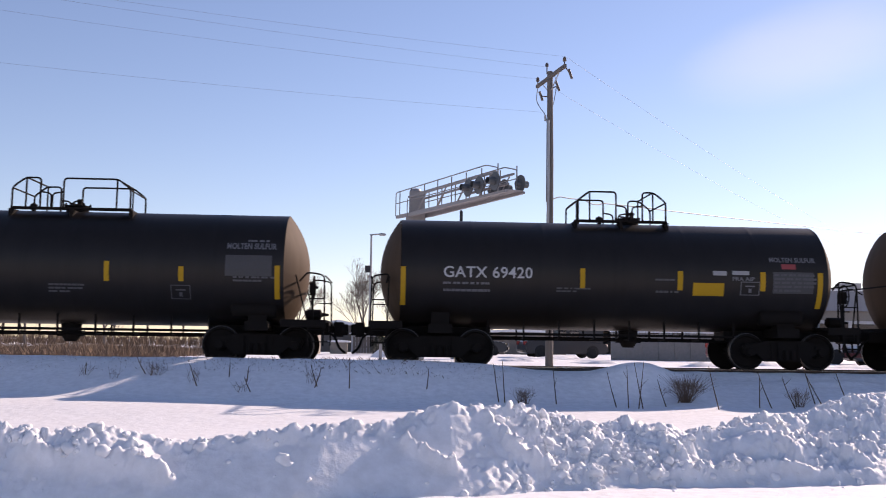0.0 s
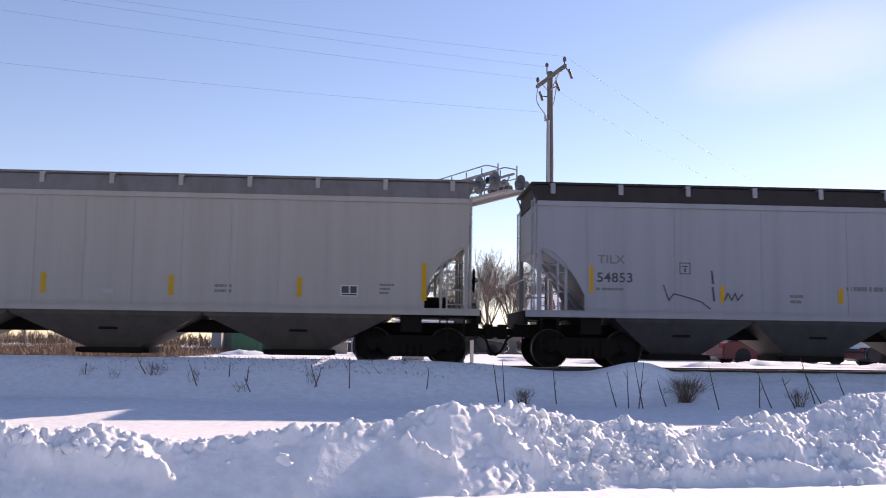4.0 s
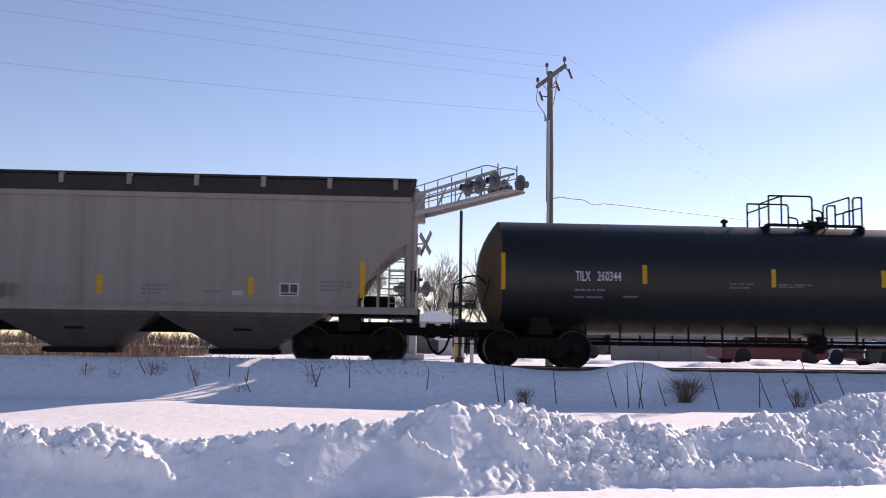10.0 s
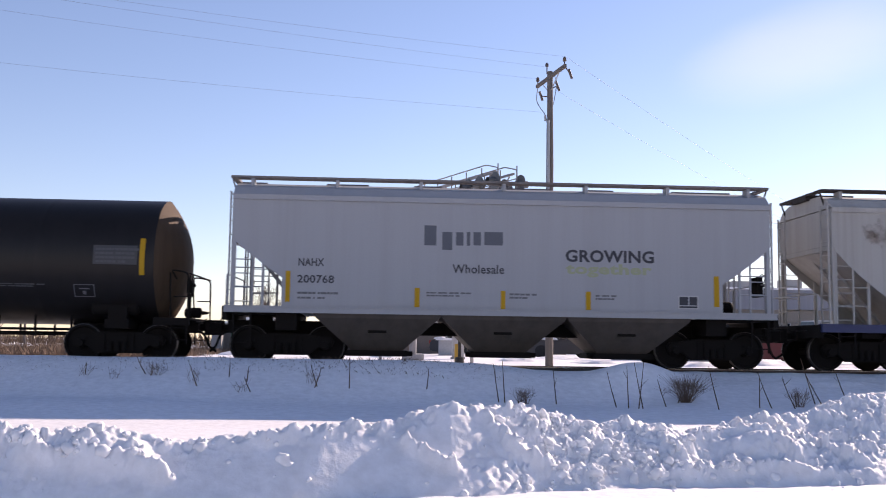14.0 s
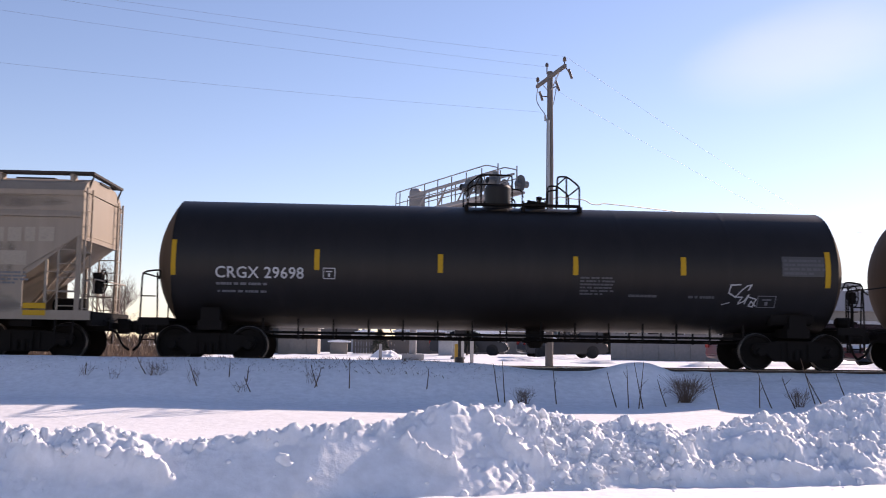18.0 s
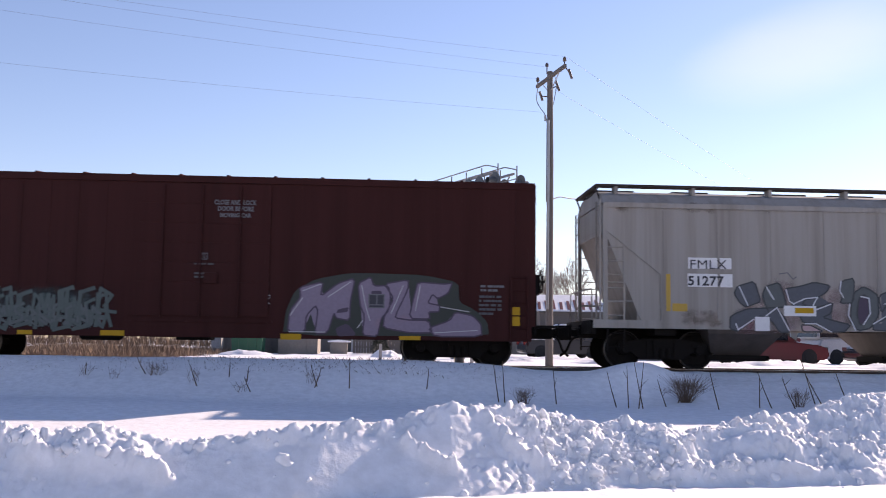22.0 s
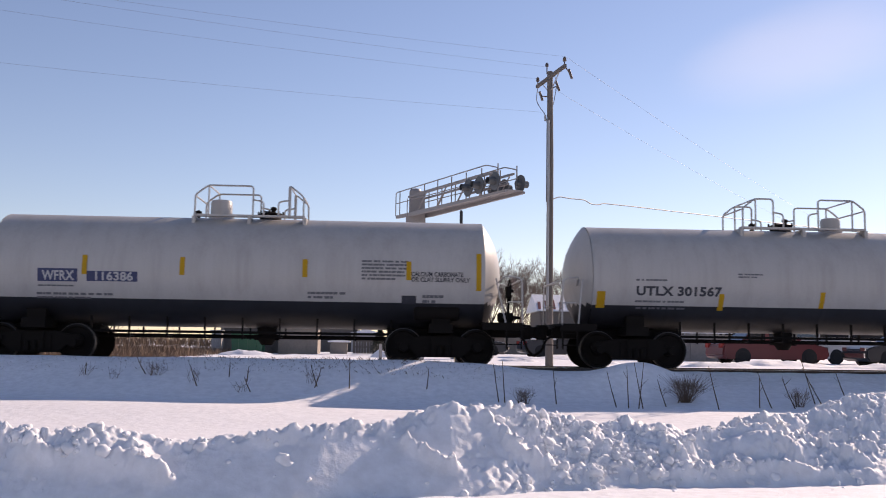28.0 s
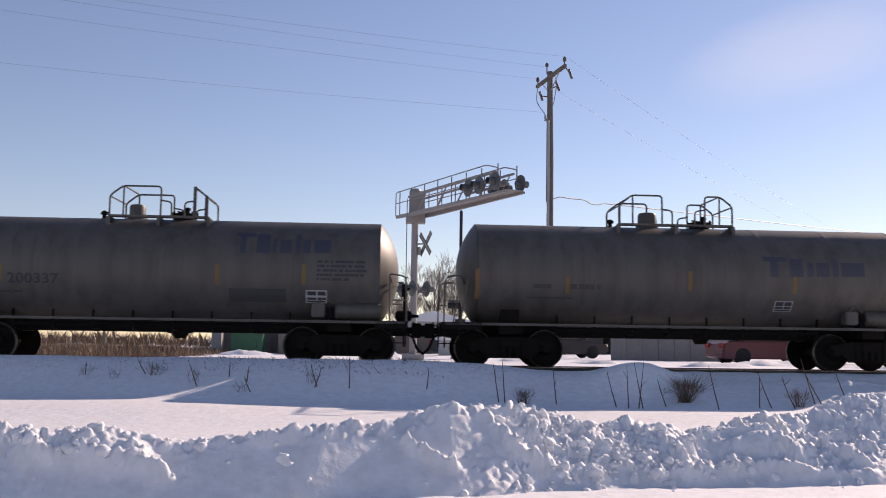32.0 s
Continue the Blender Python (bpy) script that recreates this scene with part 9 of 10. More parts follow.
def shrub(x, y, h, w, n, seed, label):
    rng = random.Random(seed)
    ob = thing("dry_shrub", label, "shrub", pose(x, y, float(ground_z(x, y)) - 0.02), group="dry shrubs on the bank")
    for i in range(n):
        if i % 8 == 0:
            bm = bmesh.new()
        a, k = rng.uniform(0, 6.28), rng.uniform(0.1, 1.0)
        d = Vector((math.cos(a) * k * w, math.sin(a) * k * w * 0.6, h * rng.uniform(0.5, 1.05)))
        p = Vector((rng.uniform(-0.1, 0.1), rng.uniform(-0.05, 0.05), 0))
        mid = p + d * 0.5 + Vector((0, 0, 0.05))
        tube(bm, [p, mid, p + d], 0.0040, 3, r_end=0.0015, cap=False)
        for _ in range(2):
            q = mid + Vector((rng.uniform(-0.12, 0.12), rng.uniform(-0.1, 0.1), rng.uniform(0.02, 0.2)))
            tube(bm, [mid, q], 0.003, 3, r_end=0.0015, cap=False)
        if i % 8 == 7 or i == n - 1:
            part("bough", bm, M_REEDDARK, ob)


shrub(6.2, -4.45, 0.60, 0.74, 150, 1, "thick dry brown shrub in the snow")
shrub(2.78, -4.5, 0.32, 0.30, 45, 2, "thin dry brown shrub in the snow")
shrub(8.45, -4.8, 0.40, 0.42, 45, 3, "thin dry brown shrub in the snow")
for i, (x, y, h, w, n) in enumerate(((-6.4, -3.55, 0.22, 0.34, 7), (-4.0, -4.0, 0.26, 0.22, 9), (-2.95, -4.5, 0.14, 0.16, 9), (-1.6, -3.9, 0.26, 0.16, 9), (-5.7, -3.8, 0.14, 0.3, 6))):
    shrub(x, y, h, w, n, 30 + i, "sparse dry brown weeds in the snow")
shrub(-4.9, -3.6, 0.22, 0.3, 24, 4, "thin dry brown shrub in the snow")


# ---- buildings and yard beyond the track ----
def window(parent, x, y, z, w, h):
    bm = bmesh.new()
    for a in ((x - w / 2, x + w / 2, z, z + 0.08), (x - w / 2, x + w / 2, z + h - 0.08, z + h), (x - w / 2, x - w / 2 + 0.08, z + 0.08, z + h - 0.08), (x + w / 2 - 0.08, x + w / 2, z + 0.08, z + h - 0.08)):
        box(bm, a[0], a[1], y - 0.06, y - 0.003, a[2], a[3])
    f = part("window", bm, M_WHITEWALL, parent, smooth=0)
    bm = bmesh.new()
    box(bm, x - w / 2 + 0.08, x + w / 2 - 0.08, y - 0.03, y - 0.004, z + 0.08, z + h - 0.08)
    part("pane", bm, M_GLASSDARK, f, smooth=0)


def roadside_building():
    ob = thing("roadside_building", "low beige building with snowy hipped roof and maroon fascia", "building", pose(0, 0, -0.15))
    bm = bmesh.new()
    box(bm, 16.9, 23.0, 45.3, 52.0, 0, 3.30)
    part("wall", bm, M_BEIGE, ob, smooth=0)
    bm = bmesh.new()
    box(bm, 16.55, 23.2, 44.9, 52.4, 3.303, 3.50)
    part("fascia", bm, M_REDTRIM, ob, smooth=0)
    bm = bmesh.new()
    lo = [bm.verts.new(p) for p in ((16.5, 44.85, 3.504), (23.25, 44.85, 3.504), (23.25, 52.45, 3.504), (16.5, 52.45, 3.504))]
    hi = [bm.verts.new(p) for p in ((18.5, 48.2, 5.45), (20.9, 48.2, 5.45), (20.9, 49.2, 5.45), (18.5, 49.2, 5.45))]
    bm.faces.new(lo[::-1])
    bm.faces.new(hi)
    for i in range(4):
        bm.faces.new((lo[i], lo[(i + 1) % 4], hi[(i + 1) % 4], hi[i]))
    part("roof", bm, M_SNOW, ob, "hipped roof under smooth snow", smooth=0)
    bm = bmesh.new()
    beam(bm, (21.1, 47.0, 5.2), (22.4, 45.2, 4.0), 0.5, 0.05)
    part("bare_roof_edge", bm, M_TAUPE, ob, "brown roofing bare of snow", smooth=0)
    bm = bmesh.new()
    box(bm, 20.3, 20.8, 48.4, 48.9, 5.3, 5.95)
    part("chimney", bm, M_TAUPE, ob, smooth=0)
    bm = bmesh.new()
    tube(bm, [(17.6, 48, 4.9), (17.6, 48, 6.6)], 0.03, 6)
    part("vent_pipe", bm, M_GALV, ob)
    for x in (17.9, 19.6, 21.4):
        window(ob, x, 45.3, 1.2, 1.1, 1.3)
    # flat-roofed wing
    bm = bmesh.new()
    box(bm, 23.3, 42.0, 46.0, 58.0, 0, 3.55)
    part("wing_wall", bm, M_BEIGE, ob, smooth=0)
    bm = bmesh.new()
    box(bm, 23.1, 42.2, 45.7, 58.2, 3.554, 5.05)
    part("wing_parapet", bm, M_HOPBLUE, ob, "blue-grey parapet band", smooth=0)
    bm = bmesh.new()
    box(bm, 23.05, 42.25, 45.6, 58.3, 5.054, 5.22)
    part("roof_snow", bm, M_SNOW, ob, "snow lying on the flat roof", smooth=0)
    for x in (25.5, 29.5, 33.5, 37.5):
        window(ob, x, 46.0, 0.9, 1.6, 1.7)
    for i, x in enumerate((27.0, 31.2, 36.0)):
        bm = bmesh.new()
        box(bm, x, x + 1.4, 49, 50.5, 5.224, 5.9 + 0.2 * (i % 2))
        part("rooftop_unit", bm, M_GREYBOX, ob, "grey rooftop unit", smooth=0)
    # older wing with a streaked red roof
    bm = bmesh.new()
    box(bm, 11.4, 16.2, 47.0, 52.0, 0, 3.2)
    part("old_wall", bm, M_TAUPE, ob, smooth=0)
    bm = bmesh.new()
    bars(bm, [(46.6, 3.204), (46.6, 3.3), (49.5, 4.6), (52.4, 3.3), (52.4, 3.204)], 11.1, 16.4)
    part("old_roof", bm, M_SNOW, ob, "roof with melting snow", smooth=0)
    for i in range(9):
        bm = bmesh.new()
        x = 11.3 + i * 0.56
        beam(bm, (x, 46.7, 3.36), (x + 0.15, 48.0 + 0.2 * (i % 3), 3.96 + 0.1 * (i % 3)), 0.22, 0.02)
        part("bare_roof_strip", bm, M_REDTRIM, ob, "red roofing showing through snow", smooth=0)


roadside_building()


def shed(x, y, w, d, h, rise, mat, label, roof_mat=None):
    ob = thing("shed", label, "shed", pose(x, y, -0.14), group="sheds in the yard")
    bm = bmesh.new()
    box(bm, -w / 2, w / 2, 0, d, 0, h)
    part("wall", bm, mat, ob, smooth=0)
    bm = bmesh.new()
    prism(bm, [(-w / 2 - 0.15, h + 0.003), (w / 2 + 0.15, h + 0.003), (w / 2 + 0.15, h + 0.08), (0, h + 0.08 + rise), (-w / 2 - 0.15, h + 0.08)], -0.15, d + 0.15)
    part("roof", bm, roof_mat or M_SNOW, ob, "snow-covered roof", smooth=0)
    bm = bmesh.new()
    box(bm, -0.45, 0.45, -0.05, -0.003, 0.02, min(2.0, h - 0.1))
    part("door", bm, mat, ob, smooth=0)
    n = int(w / 0.45)
    for i in range(n + 1):
        bm = bmesh.new()
        u = -w / 2 + w * i / n
        if abs(u) < 0.5:
            continue
        box(bm, u - 0.03, u + 0.03, -0.03, -0.002, 0, h)
        part("batten", bm, mat, ob, smooth=0)


shed(-7.3, 27.5, 3.0, 3.0, 1.42, 0.10, M_TAUPE, "low taupe shed with snow on its roof")
shed(-4.75, 26.2, 2.0, 2.6, 1.40, 0.10, M_BEIGE, "low beige shed with snow on its roof")
shed(-2.6, 26.0, 0.85, 0.8, 0.66, 0.06, M_BEIGE, "small beige hut with snow on its roof")
shed(-1.5, 38, 1.8, 2.0, 1.2, 0.25, M_WHITEWALL, "small white hut with snow on its roof")
shed(1.9, 34, 3.0, 3.0, 1.35, 0.2, M_TAUPE, "taupe storage hut with snow on its roof")
shed(3.15, 27.0, 0.85, 0.8, 0.85, 0.06, M_WHITEWALL, "white meter hut with snow on its roof")
shed(5.6, 36.0, 3.4, 3.0, 1.3, 0.2, M_TAUPE, "weathered taupe hut with snow on its roof")
shed(9.0, 40, 6.0, 3.0, 1.5, 0.12, M_BEIGE, "long low beige shed with snow on its roof")
shed(-3.4, 40, 2.6, 3.0, 1.8, 0.3, M_TAUPE, "taupe garden shed with snow on its roof")
shed(3.6, 52, 6.0, 6.0, 2.4, 0.8, M_WHITEWALL, "white bungalow with snow on its roof")
shed(-11.0, 62, 8.0, 6.0, 2.2, 0.9, M_BEIGE, "far beige bungalow with snow on its roof")


def fence(x0, x1, y, h, mat, label):
    ob = thing("board_fence", label, "fence", pose(0, 0, -0.13))
    n = int((x1 - x0) / 0.16)
    rng = random.Random(int(x0 * 10))
    bm = bmesh.new()
    box(bm, -0.07, 0.07, -0.012, 0.012, 0.02, h)
    me = None
    for i in range(n):
        m4 = pose(x0 + i * 0.16, y + rng.uniform(-0.006, 0.006), 0, 0, rng.uniform(-0.6, 0.6), 0)
        if me is None:
            me = part("board", bm, mat, ob, at=m4, smooth=0).data
        else:
            part("board", me, None, ob, at=m4)
    for z in (0.35, h - 0.3):
        bm = bmesh.new()
        box(bm, x0, x1, y + 0.02, y + 0.06, z, z + 0.09)
        part("fence_rail", bm, mat, ob, smooth=0)


fence(-2.0, 1.4, 31.5, 1.0, M_TAUPE, "weathered taupe board fence in the snow")


def yard_wall():
    ob = thing("yard_wall", "long grey-beige panelled wall in the snow", "wall", pose(0, 0, -0.14))
    for i in range(8):
        bm = bmesh.new()
        x = 10.45 + i * 0.76
        box(bm, x + 0.01, x + 0.75, 20.0, 20.08, 0.0, 1.25)
        part("panel", bm, M_YARDWALL, ob, smooth=0)
    for i in range(9):
        bm = bmesh.new()
        x = 10.45 + i * 0.76
        box(bm, x - 0.05, x + 0.05, 19.94, 19.997, 0.0, 1.32)
        part("post", bm, M_YARDWALL, ob, smooth=0)
    bm = bmesh.new()
    box(bm, 10.38, 16.6, 19.92, 20.14, 1.324, 1.42)
    part("snow_cap", bm, M_SNOW, ob, "snow lying on the wall", smooth=0)


yard_wall()


def evergreen(x, y, h, w):
    rng = random.Random(12)
    ob = thing("evergreen_shrub", "dark green conical evergreen shrub", "shrub", pose(x, y, -0.13))
    bm = bmesh.new()
    tube(bm, [(0, 0, -0.1), (0, 0, h * 0.9)], 0.06, 6, r_end=0.02)
    part("trunk", bm, M_BARK, ob)
    v, f = [], []
    for _ in range(2600):
        k = rng.random() ** 0.8
        a = rng.uniform(0, 6.283)
        r = w * (1 - k) ** 0.8 * rng.uniform(0.55, 1.08)
        p = Vector((math.cos(a) * r, math.sin(a) * r, 0.08 + k * h))
        d = Vector((math.cos(a), math.sin(a), rng.uniform(-0.2, 0.7))) * rng.uniform(0.08, 0.16)
        s = Vector((-math.sin(a), math.cos(a), rng.uniform(-0.5, 0.5))) * 0.022
        b = len(v)
        v += [p - s, p + s, p + d]
        f.append((b, b + 1, b + 2))
    put_mesh("foliage", v, f, M_EVERGREEN, ob)


evergreen(-0.45, 25.5, 1.25, 0.55)
evergreen(4.3, 28.0, 1.4, 0.7)


def cabinet(x, y, w, d, h, mat, label):
    ob = thing("relay_cabinet", label, "cabinet", pose(x, y, -0.14))
    bm = bmesh.new()
    box(bm, -w / 2, w / 2, -d / 2, d / 2, 0.12, h)
    bmesh.ops.bevel(bm, geom=bm.edges[:], offset=0.02, segments=1, affect='EDGES')
    part("housing", bm, mat, ob, smooth=0)
    bm = bmesh.new()
    box(bm, -w / 2 - 0.05, w / 2 + 0.05, -d / 2 - 0.05, d / 2 + 0.05, 0, 0.118)
    part("plinth", bm, M_GREYBOX, ob, smooth=0)
    for s in (-1, 1):
        bm = bmesh.new()
        box(bm, *sorted((s * 0.02, s * (w / 2 - 0.06))), -d / 2 - 0.025, -d / 2 - 0.002, 0.2, h - 0.1)
        door = part("door", bm, mat, ob, smooth=0)
        bm = bmesh.new()
        box(bm, s * 0.06 - 0.015, s * 0.06 + 0.015, -d / 2 - 0.05, -d / 2 - 0.026, h * 0.5, h * 0.5 + 0.15)
        part("handle", bm, M_GALV, door, smooth=0)
    bm = bmesh.new()
    box(bm, -w / 2 - 0.06, w / 2 + 0.06, -d / 2 - 0.08, d / 2 + 0.08, h + 0.003, h + 0.06)
    part("lid", bm, M_GALV, ob, smooth=0)


cabinet(-8.9, 26.0, 0.5, 0.6, 1.15, M_GREYBOX, "grey steel relay cabinet in the snow")
cabinet(3.0, 17.0, 0.5, 0.4, 1.0, M_WHITEWALL, "small white meter cabinet by the crossing")


def dumpster():
    ob = thing("dumpster", "green steel dumpster in the snow", "dumpster", pose(-7.2, 25.4, -0.13))
    bm = bmesh.new()
    prism(bm, [(-0.75, 0.12), (0.75, 0.12), (0.8, 1.0), (-0.8, 1.15)], -0.6, 0.6)
    part("bin", bm, M_GREENBIN, ob, smooth=0)
    bm = bmesh.new()
    beam(bm, (-0.82, 0, 1.17), (0.82, 0, 1.02), 1.26, 0.04)
    part("lid", bm, M_BLACKPAINT, ob, smooth=0)
    for x in (-0.45, 0.0, 0.45):
        bm = bmesh.new()
        box(bm, x - 0.04, x + 0.04, -0.65, -0.603, 0.15, 0.95)
        part("rib", bm, M_GREENBIN, ob, smooth=0)
    for x in (-0.6, 0.6):
        for y in (-0.45, 0.45):
            bm = bmesh.new()
            spin(bm, [(-0.03, 0.07), (0.03, 0.07)], (x, y, 0.07), "y", 10)
            part("caster", bm, M_TYRE, ob)


dumpster()


def marker_post(x, y, h, mat, label):
    ob = thing("marker_post", label, "post", pose(x, y, float(ground_z(x, y))), group="posts by the crossing")
    bm = bmesh.new()
    box(bm, -0.06, 0.06, -0.06, 0.06, -0.1, h)
    bmesh.ops.bevel(bm, geom=bm.edges[:], offset=0.012, segments=1, affect='EDGES')
    part("post", bm, mat, ob, smooth=0)


marker_post(2.22, 7.0, 0.72, M_YELLOWOLD, "short worn yellow bollard")
marker_post(2.9, 9.0, 0.8, M_WHITEWALL, "short white marker post")
marker_post(-0.3, 12.0, 0.6, M_GALV, "short grey marker post")


# ---- parked vehicles ----
def vehicle(name, label, mat, at, length=4.5, width=1.78, height=1.45, kind="sedan", snow=False, chrome=False):
    ob = thing(name, label, "car", at, group="parked vehicles")
    hl, hw = length / 2, width / 2
    belt = 0.92 if kind != "van" else 1.1
    low = [(-hl, 0.35), (-hl + 0.05, 0.78), (-hl + 0.25, belt - 0.02), (-hl * 0.42, belt), (hl * 0.40, belt), (hl - 0.25, belt - 0.14), (hl - 0.02, 0.66), (hl, 0.35), (hl - 0.15, 0.22), (-hl + 0.15, 0.22)]
    bm = bmesh.new()
    prism(bm, low, -hw, hw)
    bmesh.ops.bevel(bm, geom=[e for e in bm.edges if e.calc_length() < width * 0.98 or True], offset=0.05, segments=2, affect='EDGES')
    part("body", bm, mat, ob)
    if kind == "sedan":
        roof = [(-hl * 0.62, belt - 0.02), (-hl * 0.36, height - 0.04), (hl * 0.08, height), (hl * 0.46, belt - 0.02)]
    elif kind == "pickup":
        roof = [(-hl * 0.20, belt - 0.02), (-hl * 0.14, height), (hl * 0.22, height), (hl * 0.45, belt - 0.02)]
    else:
        roof = [(-hl * 0.95, belt - 0.02), (-hl * 0.90, height), (hl * 0.30, height), (hl * 0.62, belt - 0.02)]
    bm = bmesh.new()
    prism(bm, roof, -hw + 0.14, hw - 0.14)
    bmesh.ops.bevel(bm, geom=bm.edges[:], offset=0.06, segments=2, affect='EDGES')
    part("cabin", bm, mat, ob)
    cx = (roof[1][0] + roof[2][0]) / 2
    for s in (-1, 1):
        for a, b in ((roof[0][0] * 0.55 + roof[1][0] * 0.45, cx - 0.04), (cx + 0.04, roof[3][0] * 0.5 + roof[2][0] * 0.5)):
            bm = bmesh.new()
            a2, b2 = sorted((a, b))
            box(bm, a2 + 0.05, b2 - 0.05, *sorted((s * (hw - 0.145), s * (hw - 0.125))), belt + 0.06, height - 0.14)
            part("side_window", bm, M_GLASSDARK, ob, smooth=0)
        bm = bmesh.new()
        box(bm, *sorted((roof[3][0] * 0.8, roof[3][0] * 0.8 + 0.18)), *sorted((s * (hw - 0.02), s * (hw + 0.16))), belt + 0.02, belt + 0.16)
        bmesh.ops.bevel(bm, geom=bm.edges[:], offset=0.05, segments=3, affect='EDGES')
        part("mirror", bm, M_CHROME if chrome else mat, ob)
        bm = bmesh.new()
        box(bm, hl - 0.14, hl + 0.01, *sorted((s * (hw - 0.42), s * (hw - 0.1))), 0.60, 0.74)
        part("headlight", bm, M_CHROME, ob)
        bm = bmesh.new()
        box(bm, -hl - 0.01, -hl + 0.12, *sorted((s * (hw - 0.36), s * (hw - 0.08))), 0.66, 0.84)
        part("tail_light", bm, M_LAMP, ob)
    bm = bmesh.new()
    for (xa, za), (xb, zb) in ((roof[2], roof[3]), (roof[1], roof[0])):
        o = 0.03 if xb > xa else -0.03
        v = [bm.verts.new(p) for p in ((xa * 0.9 + xb * 0.1 + o, -hw + 0.24, za * 0.9 + zb * 0.1 + 0.02), (xa * 0.9 + xb * 0.1 + o, hw - 0.24, za * 0.9 + zb * 0.1 + 0.02), (xa * 0.1 + xb * 0.9 + o, hw - 0.2, za * 0.1 + zb * 0.9 + 0.02), (xa * 0.1 + xb * 0.9 + o, -hw + 0.2, za * 0.1 + zb * 0.9 + 0.02))]
        bm.faces.new(v)
    part("windscreen", bm, M_GLASSDARK, ob, smooth=0)
    for x in (-hl * 0.62, hl * 0.62):
        for s in (-1, 1):
            bm = bmesh.new()
            spin(bm, [(-0.11, 0.28), (-0.10, 0.33), (0.10, 0.33), (0.11, 0.28)], (x, s * (hw - 0.10), 0.33), "y", 20)
            w = part("wheel", bm, M_TYRE, ob)
            bm = bmesh.new()
            spin(bm, [(s * 0.112, 0.21), (s * 0.125, 0.19), (s * 0.12, 0.05)], (x, s * (hw - 0.10), 0.33), "y", 16)
            bmesh.ops.recalc_face_normals(bm, faces=bm.faces)
            part("rim", bm, M_TYRE, w)
    bm = bmesh.new()
    box(bm, hl - 0.05, hl + 0.05, -hw + 0.1, hw - 0.1, 0.36, 0.52)
    part("bumper", bm, M_CHROME if chrome else M_TYRE, ob)
    if snow:
        bm = bmesh.new()
        prism(bm, [(roof[1][0] - 0.1, height - 0.01), (roof[2][0] + 0.1, height - 0.01), (roof[2][0], height + 0.13), (roof[1][0] + 0.1, height + 0.15)], -hw + 0.16, hw - 0.16)
        prism(bm, [(-hl + 0.2, belt), (roof[0][0] + 0.02, belt), (roof[0][0] - 0.1, belt + 0.14), (-hl + 0.3, belt + 0.1)], -hw + 0.1, hw - 0.1)
        bmesh.ops.bevel(bm, geom=bm.edges[:], offset=0.04, segments=2, affect='EDGES')
        part("snow_cover", bm, M_SNOW, ob, "snow lying on the car")
    return ob


G0 = -0.13
vehicle("parked_car", "dull red parked sedan with salt-stained sides", M_DIMRED, pose(15.4, 14.0, G0, 0, 0, 4), 4.5)
vehicle("parked_van", "white parked van with grimy sides", M_CARWHITE, pose(20.6, 17.0, G0, 0, 0, 8), 4.8, 1.9, 1.9, "van")
# Chrome mirrors and bumper are added here to give a sun glint.
vehicle("parked_car", "dark parked car with chrome added to catch the sun", M_CARDARK, pose(19.9, 11.2, G0, 0, 0, 183), 4.6, chrome=True)
vehicle("parked_pickup", "dark blue pickup under a cover of snow", M_CARDARK, pose(9.0, 25.0, G0, 0, 0, 6), 4.4, 1.9, 1.6, "pickup", snow=True)
vehicle("parked_car", "dark parked car under snow beyond the crossing", M_CARDARK, pose(4.6, 30.0, G0, 0, 0, -10), 4.4, snow=True)


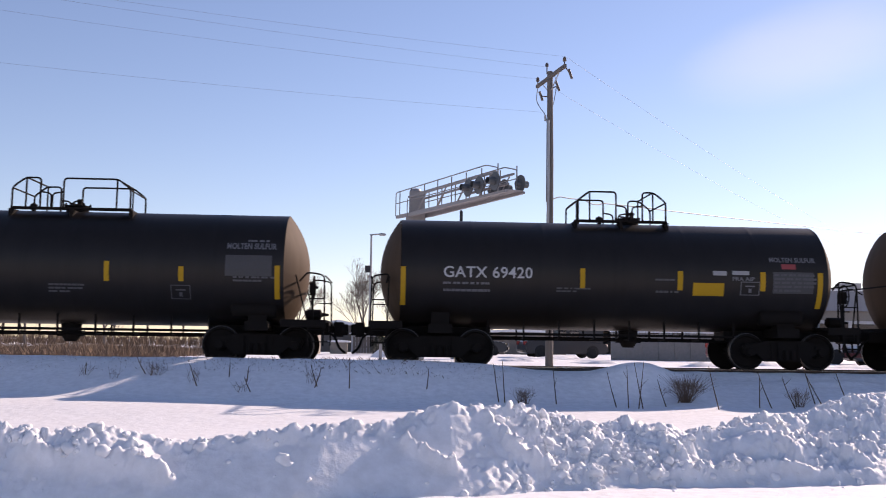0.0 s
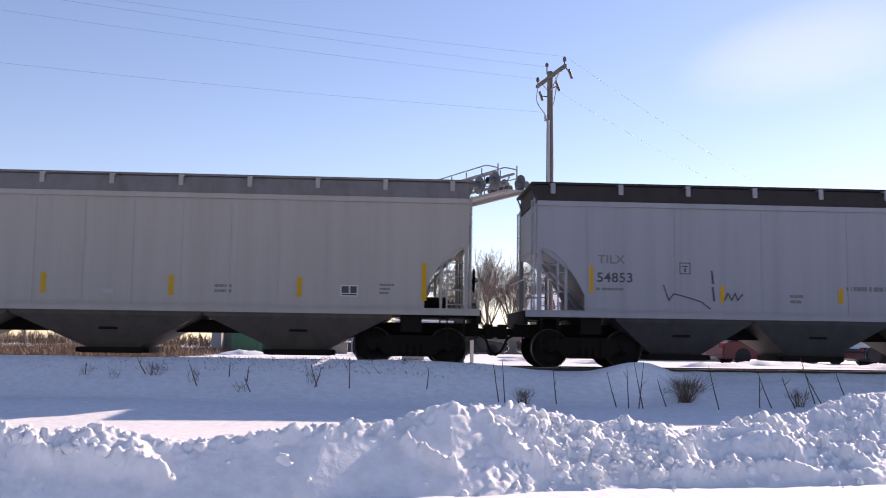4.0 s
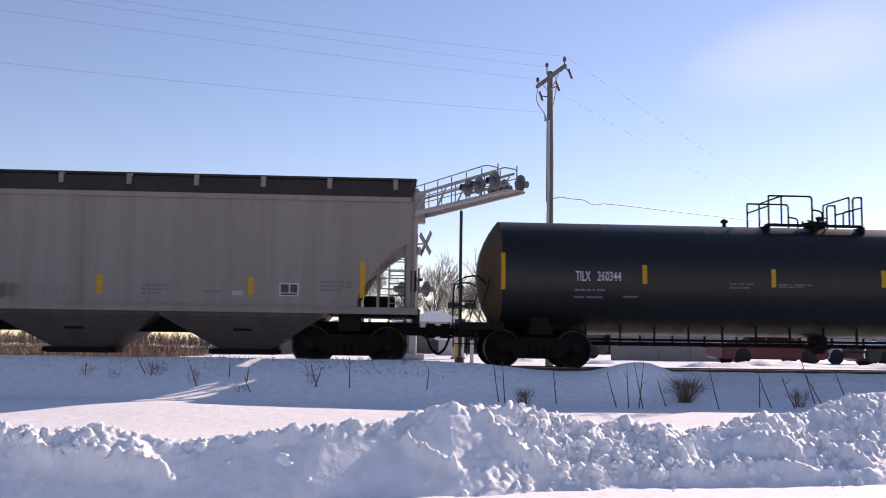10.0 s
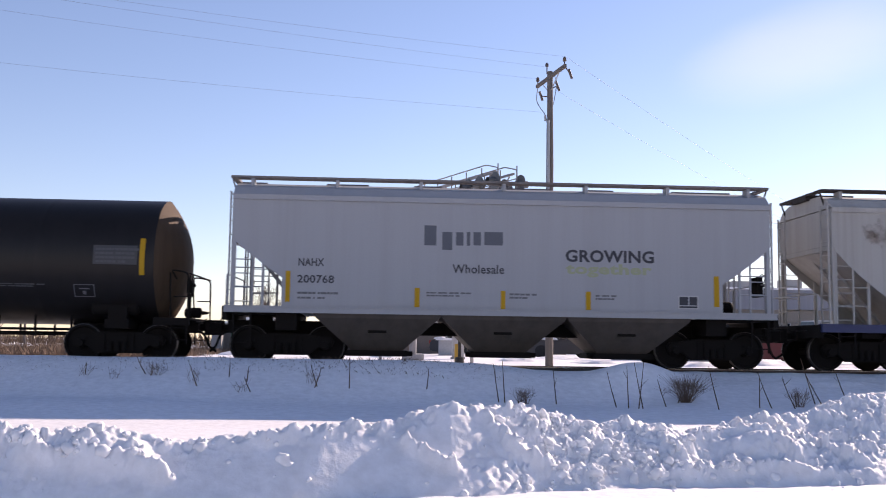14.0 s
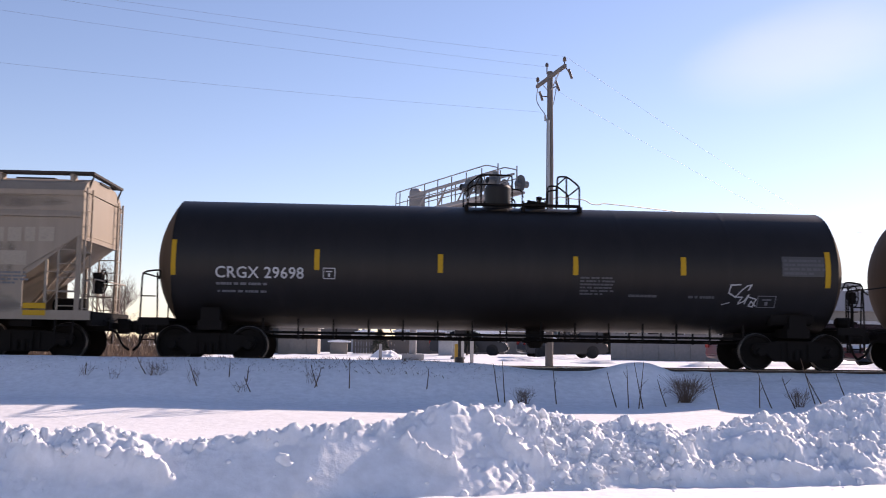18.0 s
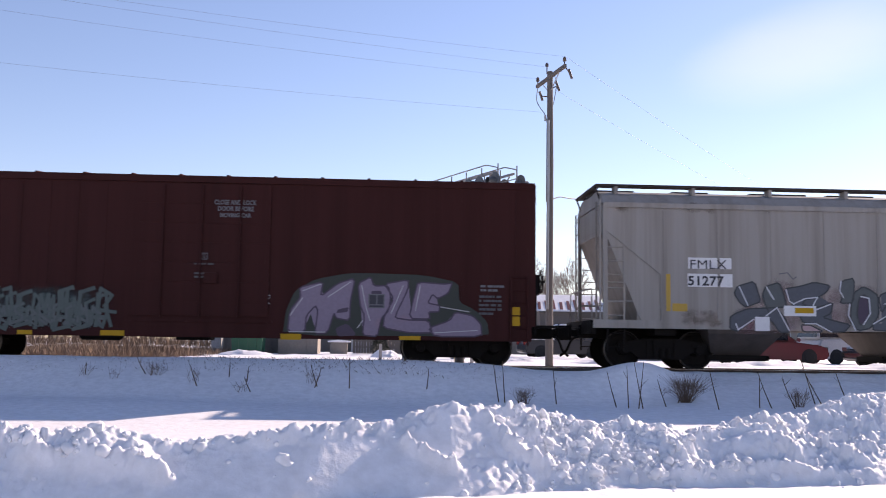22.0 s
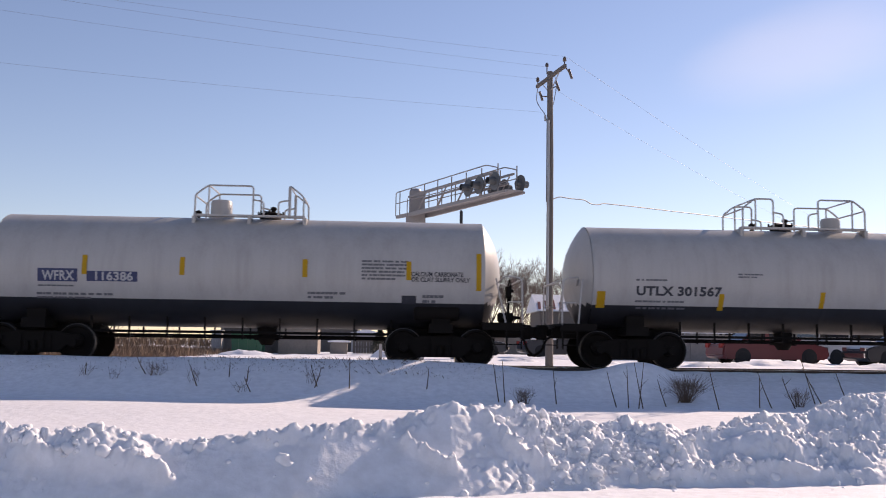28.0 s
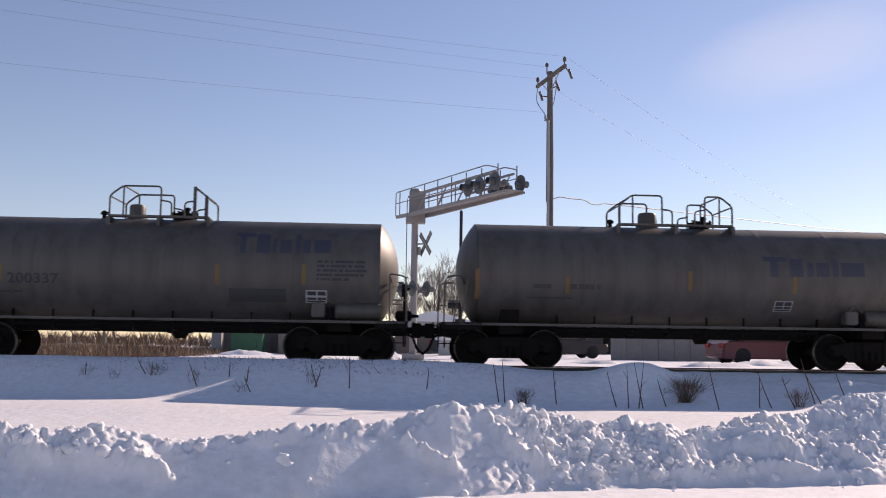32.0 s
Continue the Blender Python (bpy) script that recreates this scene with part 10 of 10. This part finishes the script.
# ---- snow heaps, road snow, crossing planks ----
def heap(x, y, w, d, h, seed):
    n = 40
    xs2, ys2 = np.linspace(-w, w, n), np.linspace(-d, d, n)

    def f(gx, gy):
        q = np.clip(1 - (gx / w) ** 2 - (gy / d) ** 2, 0, 1)
        return q ** 0.7 * (h + 0.35 * h * waves(gx, gy, seed, 4, 3.0 / w * 2)) - 0.08
    ob = sheet("snow_mound", xs2, ys2, f, M_BANK)
    ob.matrix_basis = pose(x, y, float(ground_z(x, y)))
    tagged(ob, "rough heap of ploughed snow beyond the track", "snow mound", group="snow heaps")


for i, (x, y, w, d, h) in enumerate(((-0.1, 19.0, 0.75, 0.6, 0.34), (-6.6, 21.0, 1.5, 0.9, 0.26), (-4.4, 22.0, 1.0, 0.7, 0.14), (5.2, 14.0, 1.0, 0.8, 0.22), (8.0, 12.0, 1.3, 0.8, 0.20), (-2.2, 22.0, 1.0, 0.7, 0.14),
                                     (7.4, 20.0, 2.0, 1.0, 0.22), (11.6, 9.0, 1.6, 0.9, 0.20), (14.2, 10.6, 2.6, 0.9, 0.26), (17.4, 9.0, 2.6, 0.8, 0.24), (1.6, 20, 1.0, 0.8, 0.16))):
    heap(x, y, w, d, h, 70 + i)
bm = bmesh.new()
crossing = thing("crossing_planks", "dark timber crossing planks beside the rails", "crossing", pose(0, 0, 0))
for i, y in enumerate((-1.62, -1.32, -1.02, -0.55, -0.25, 0.05, 0.35, 1.02, 1.32)):
    bm = bmesh.new()
    box(bm, 2.35, 5.0 + 0.1 * (i % 2), y, y + 0.27, -0.20, -0.018)
    bmesh.ops.bevel(bm, geom=bm.edges[:], offset=0.015, segments=1, affect='EDGES')
    part("plank", bm, M_TIE, crossing, smooth=0)


# ---- what moves ----
def motions():
    for car in [o for o in scene.objects if "mid" in o]:
        mid = car["mid"]
        walk(car, [(t / 2, pose(mid - gone(t / 2), 0, 0)) for t in range(65)])
    # wheels roll while their car is about the crossing
    ticks = [i / 15 for i in range(481)]
    way = [gone(t) for t in ticks]
    for wheel, car, x, r in WHEELS:
        mid = car["mid"]
        rows, turn, last = [(0, pose(x, 0, r))], 0.0, way[0]
        near = [i for i, s in enumerate(way) if abs(mid - s) < 24]
        for i in near:
            turn -= math.degrees((way[i] - last) / r) if len(rows) > 1 or i == 0 else 0.0
            last = way[i]
            if ticks[i] > rows[-1][0]:
                rows.append((ticks[i], pose(x, 0, r, 0, turn, 0)))
        if rows[-1][0] < 32:
            rows.append((32, pose(x, 0, r, 0, turn, 0)))
        walk(wheel, rows)


motions()
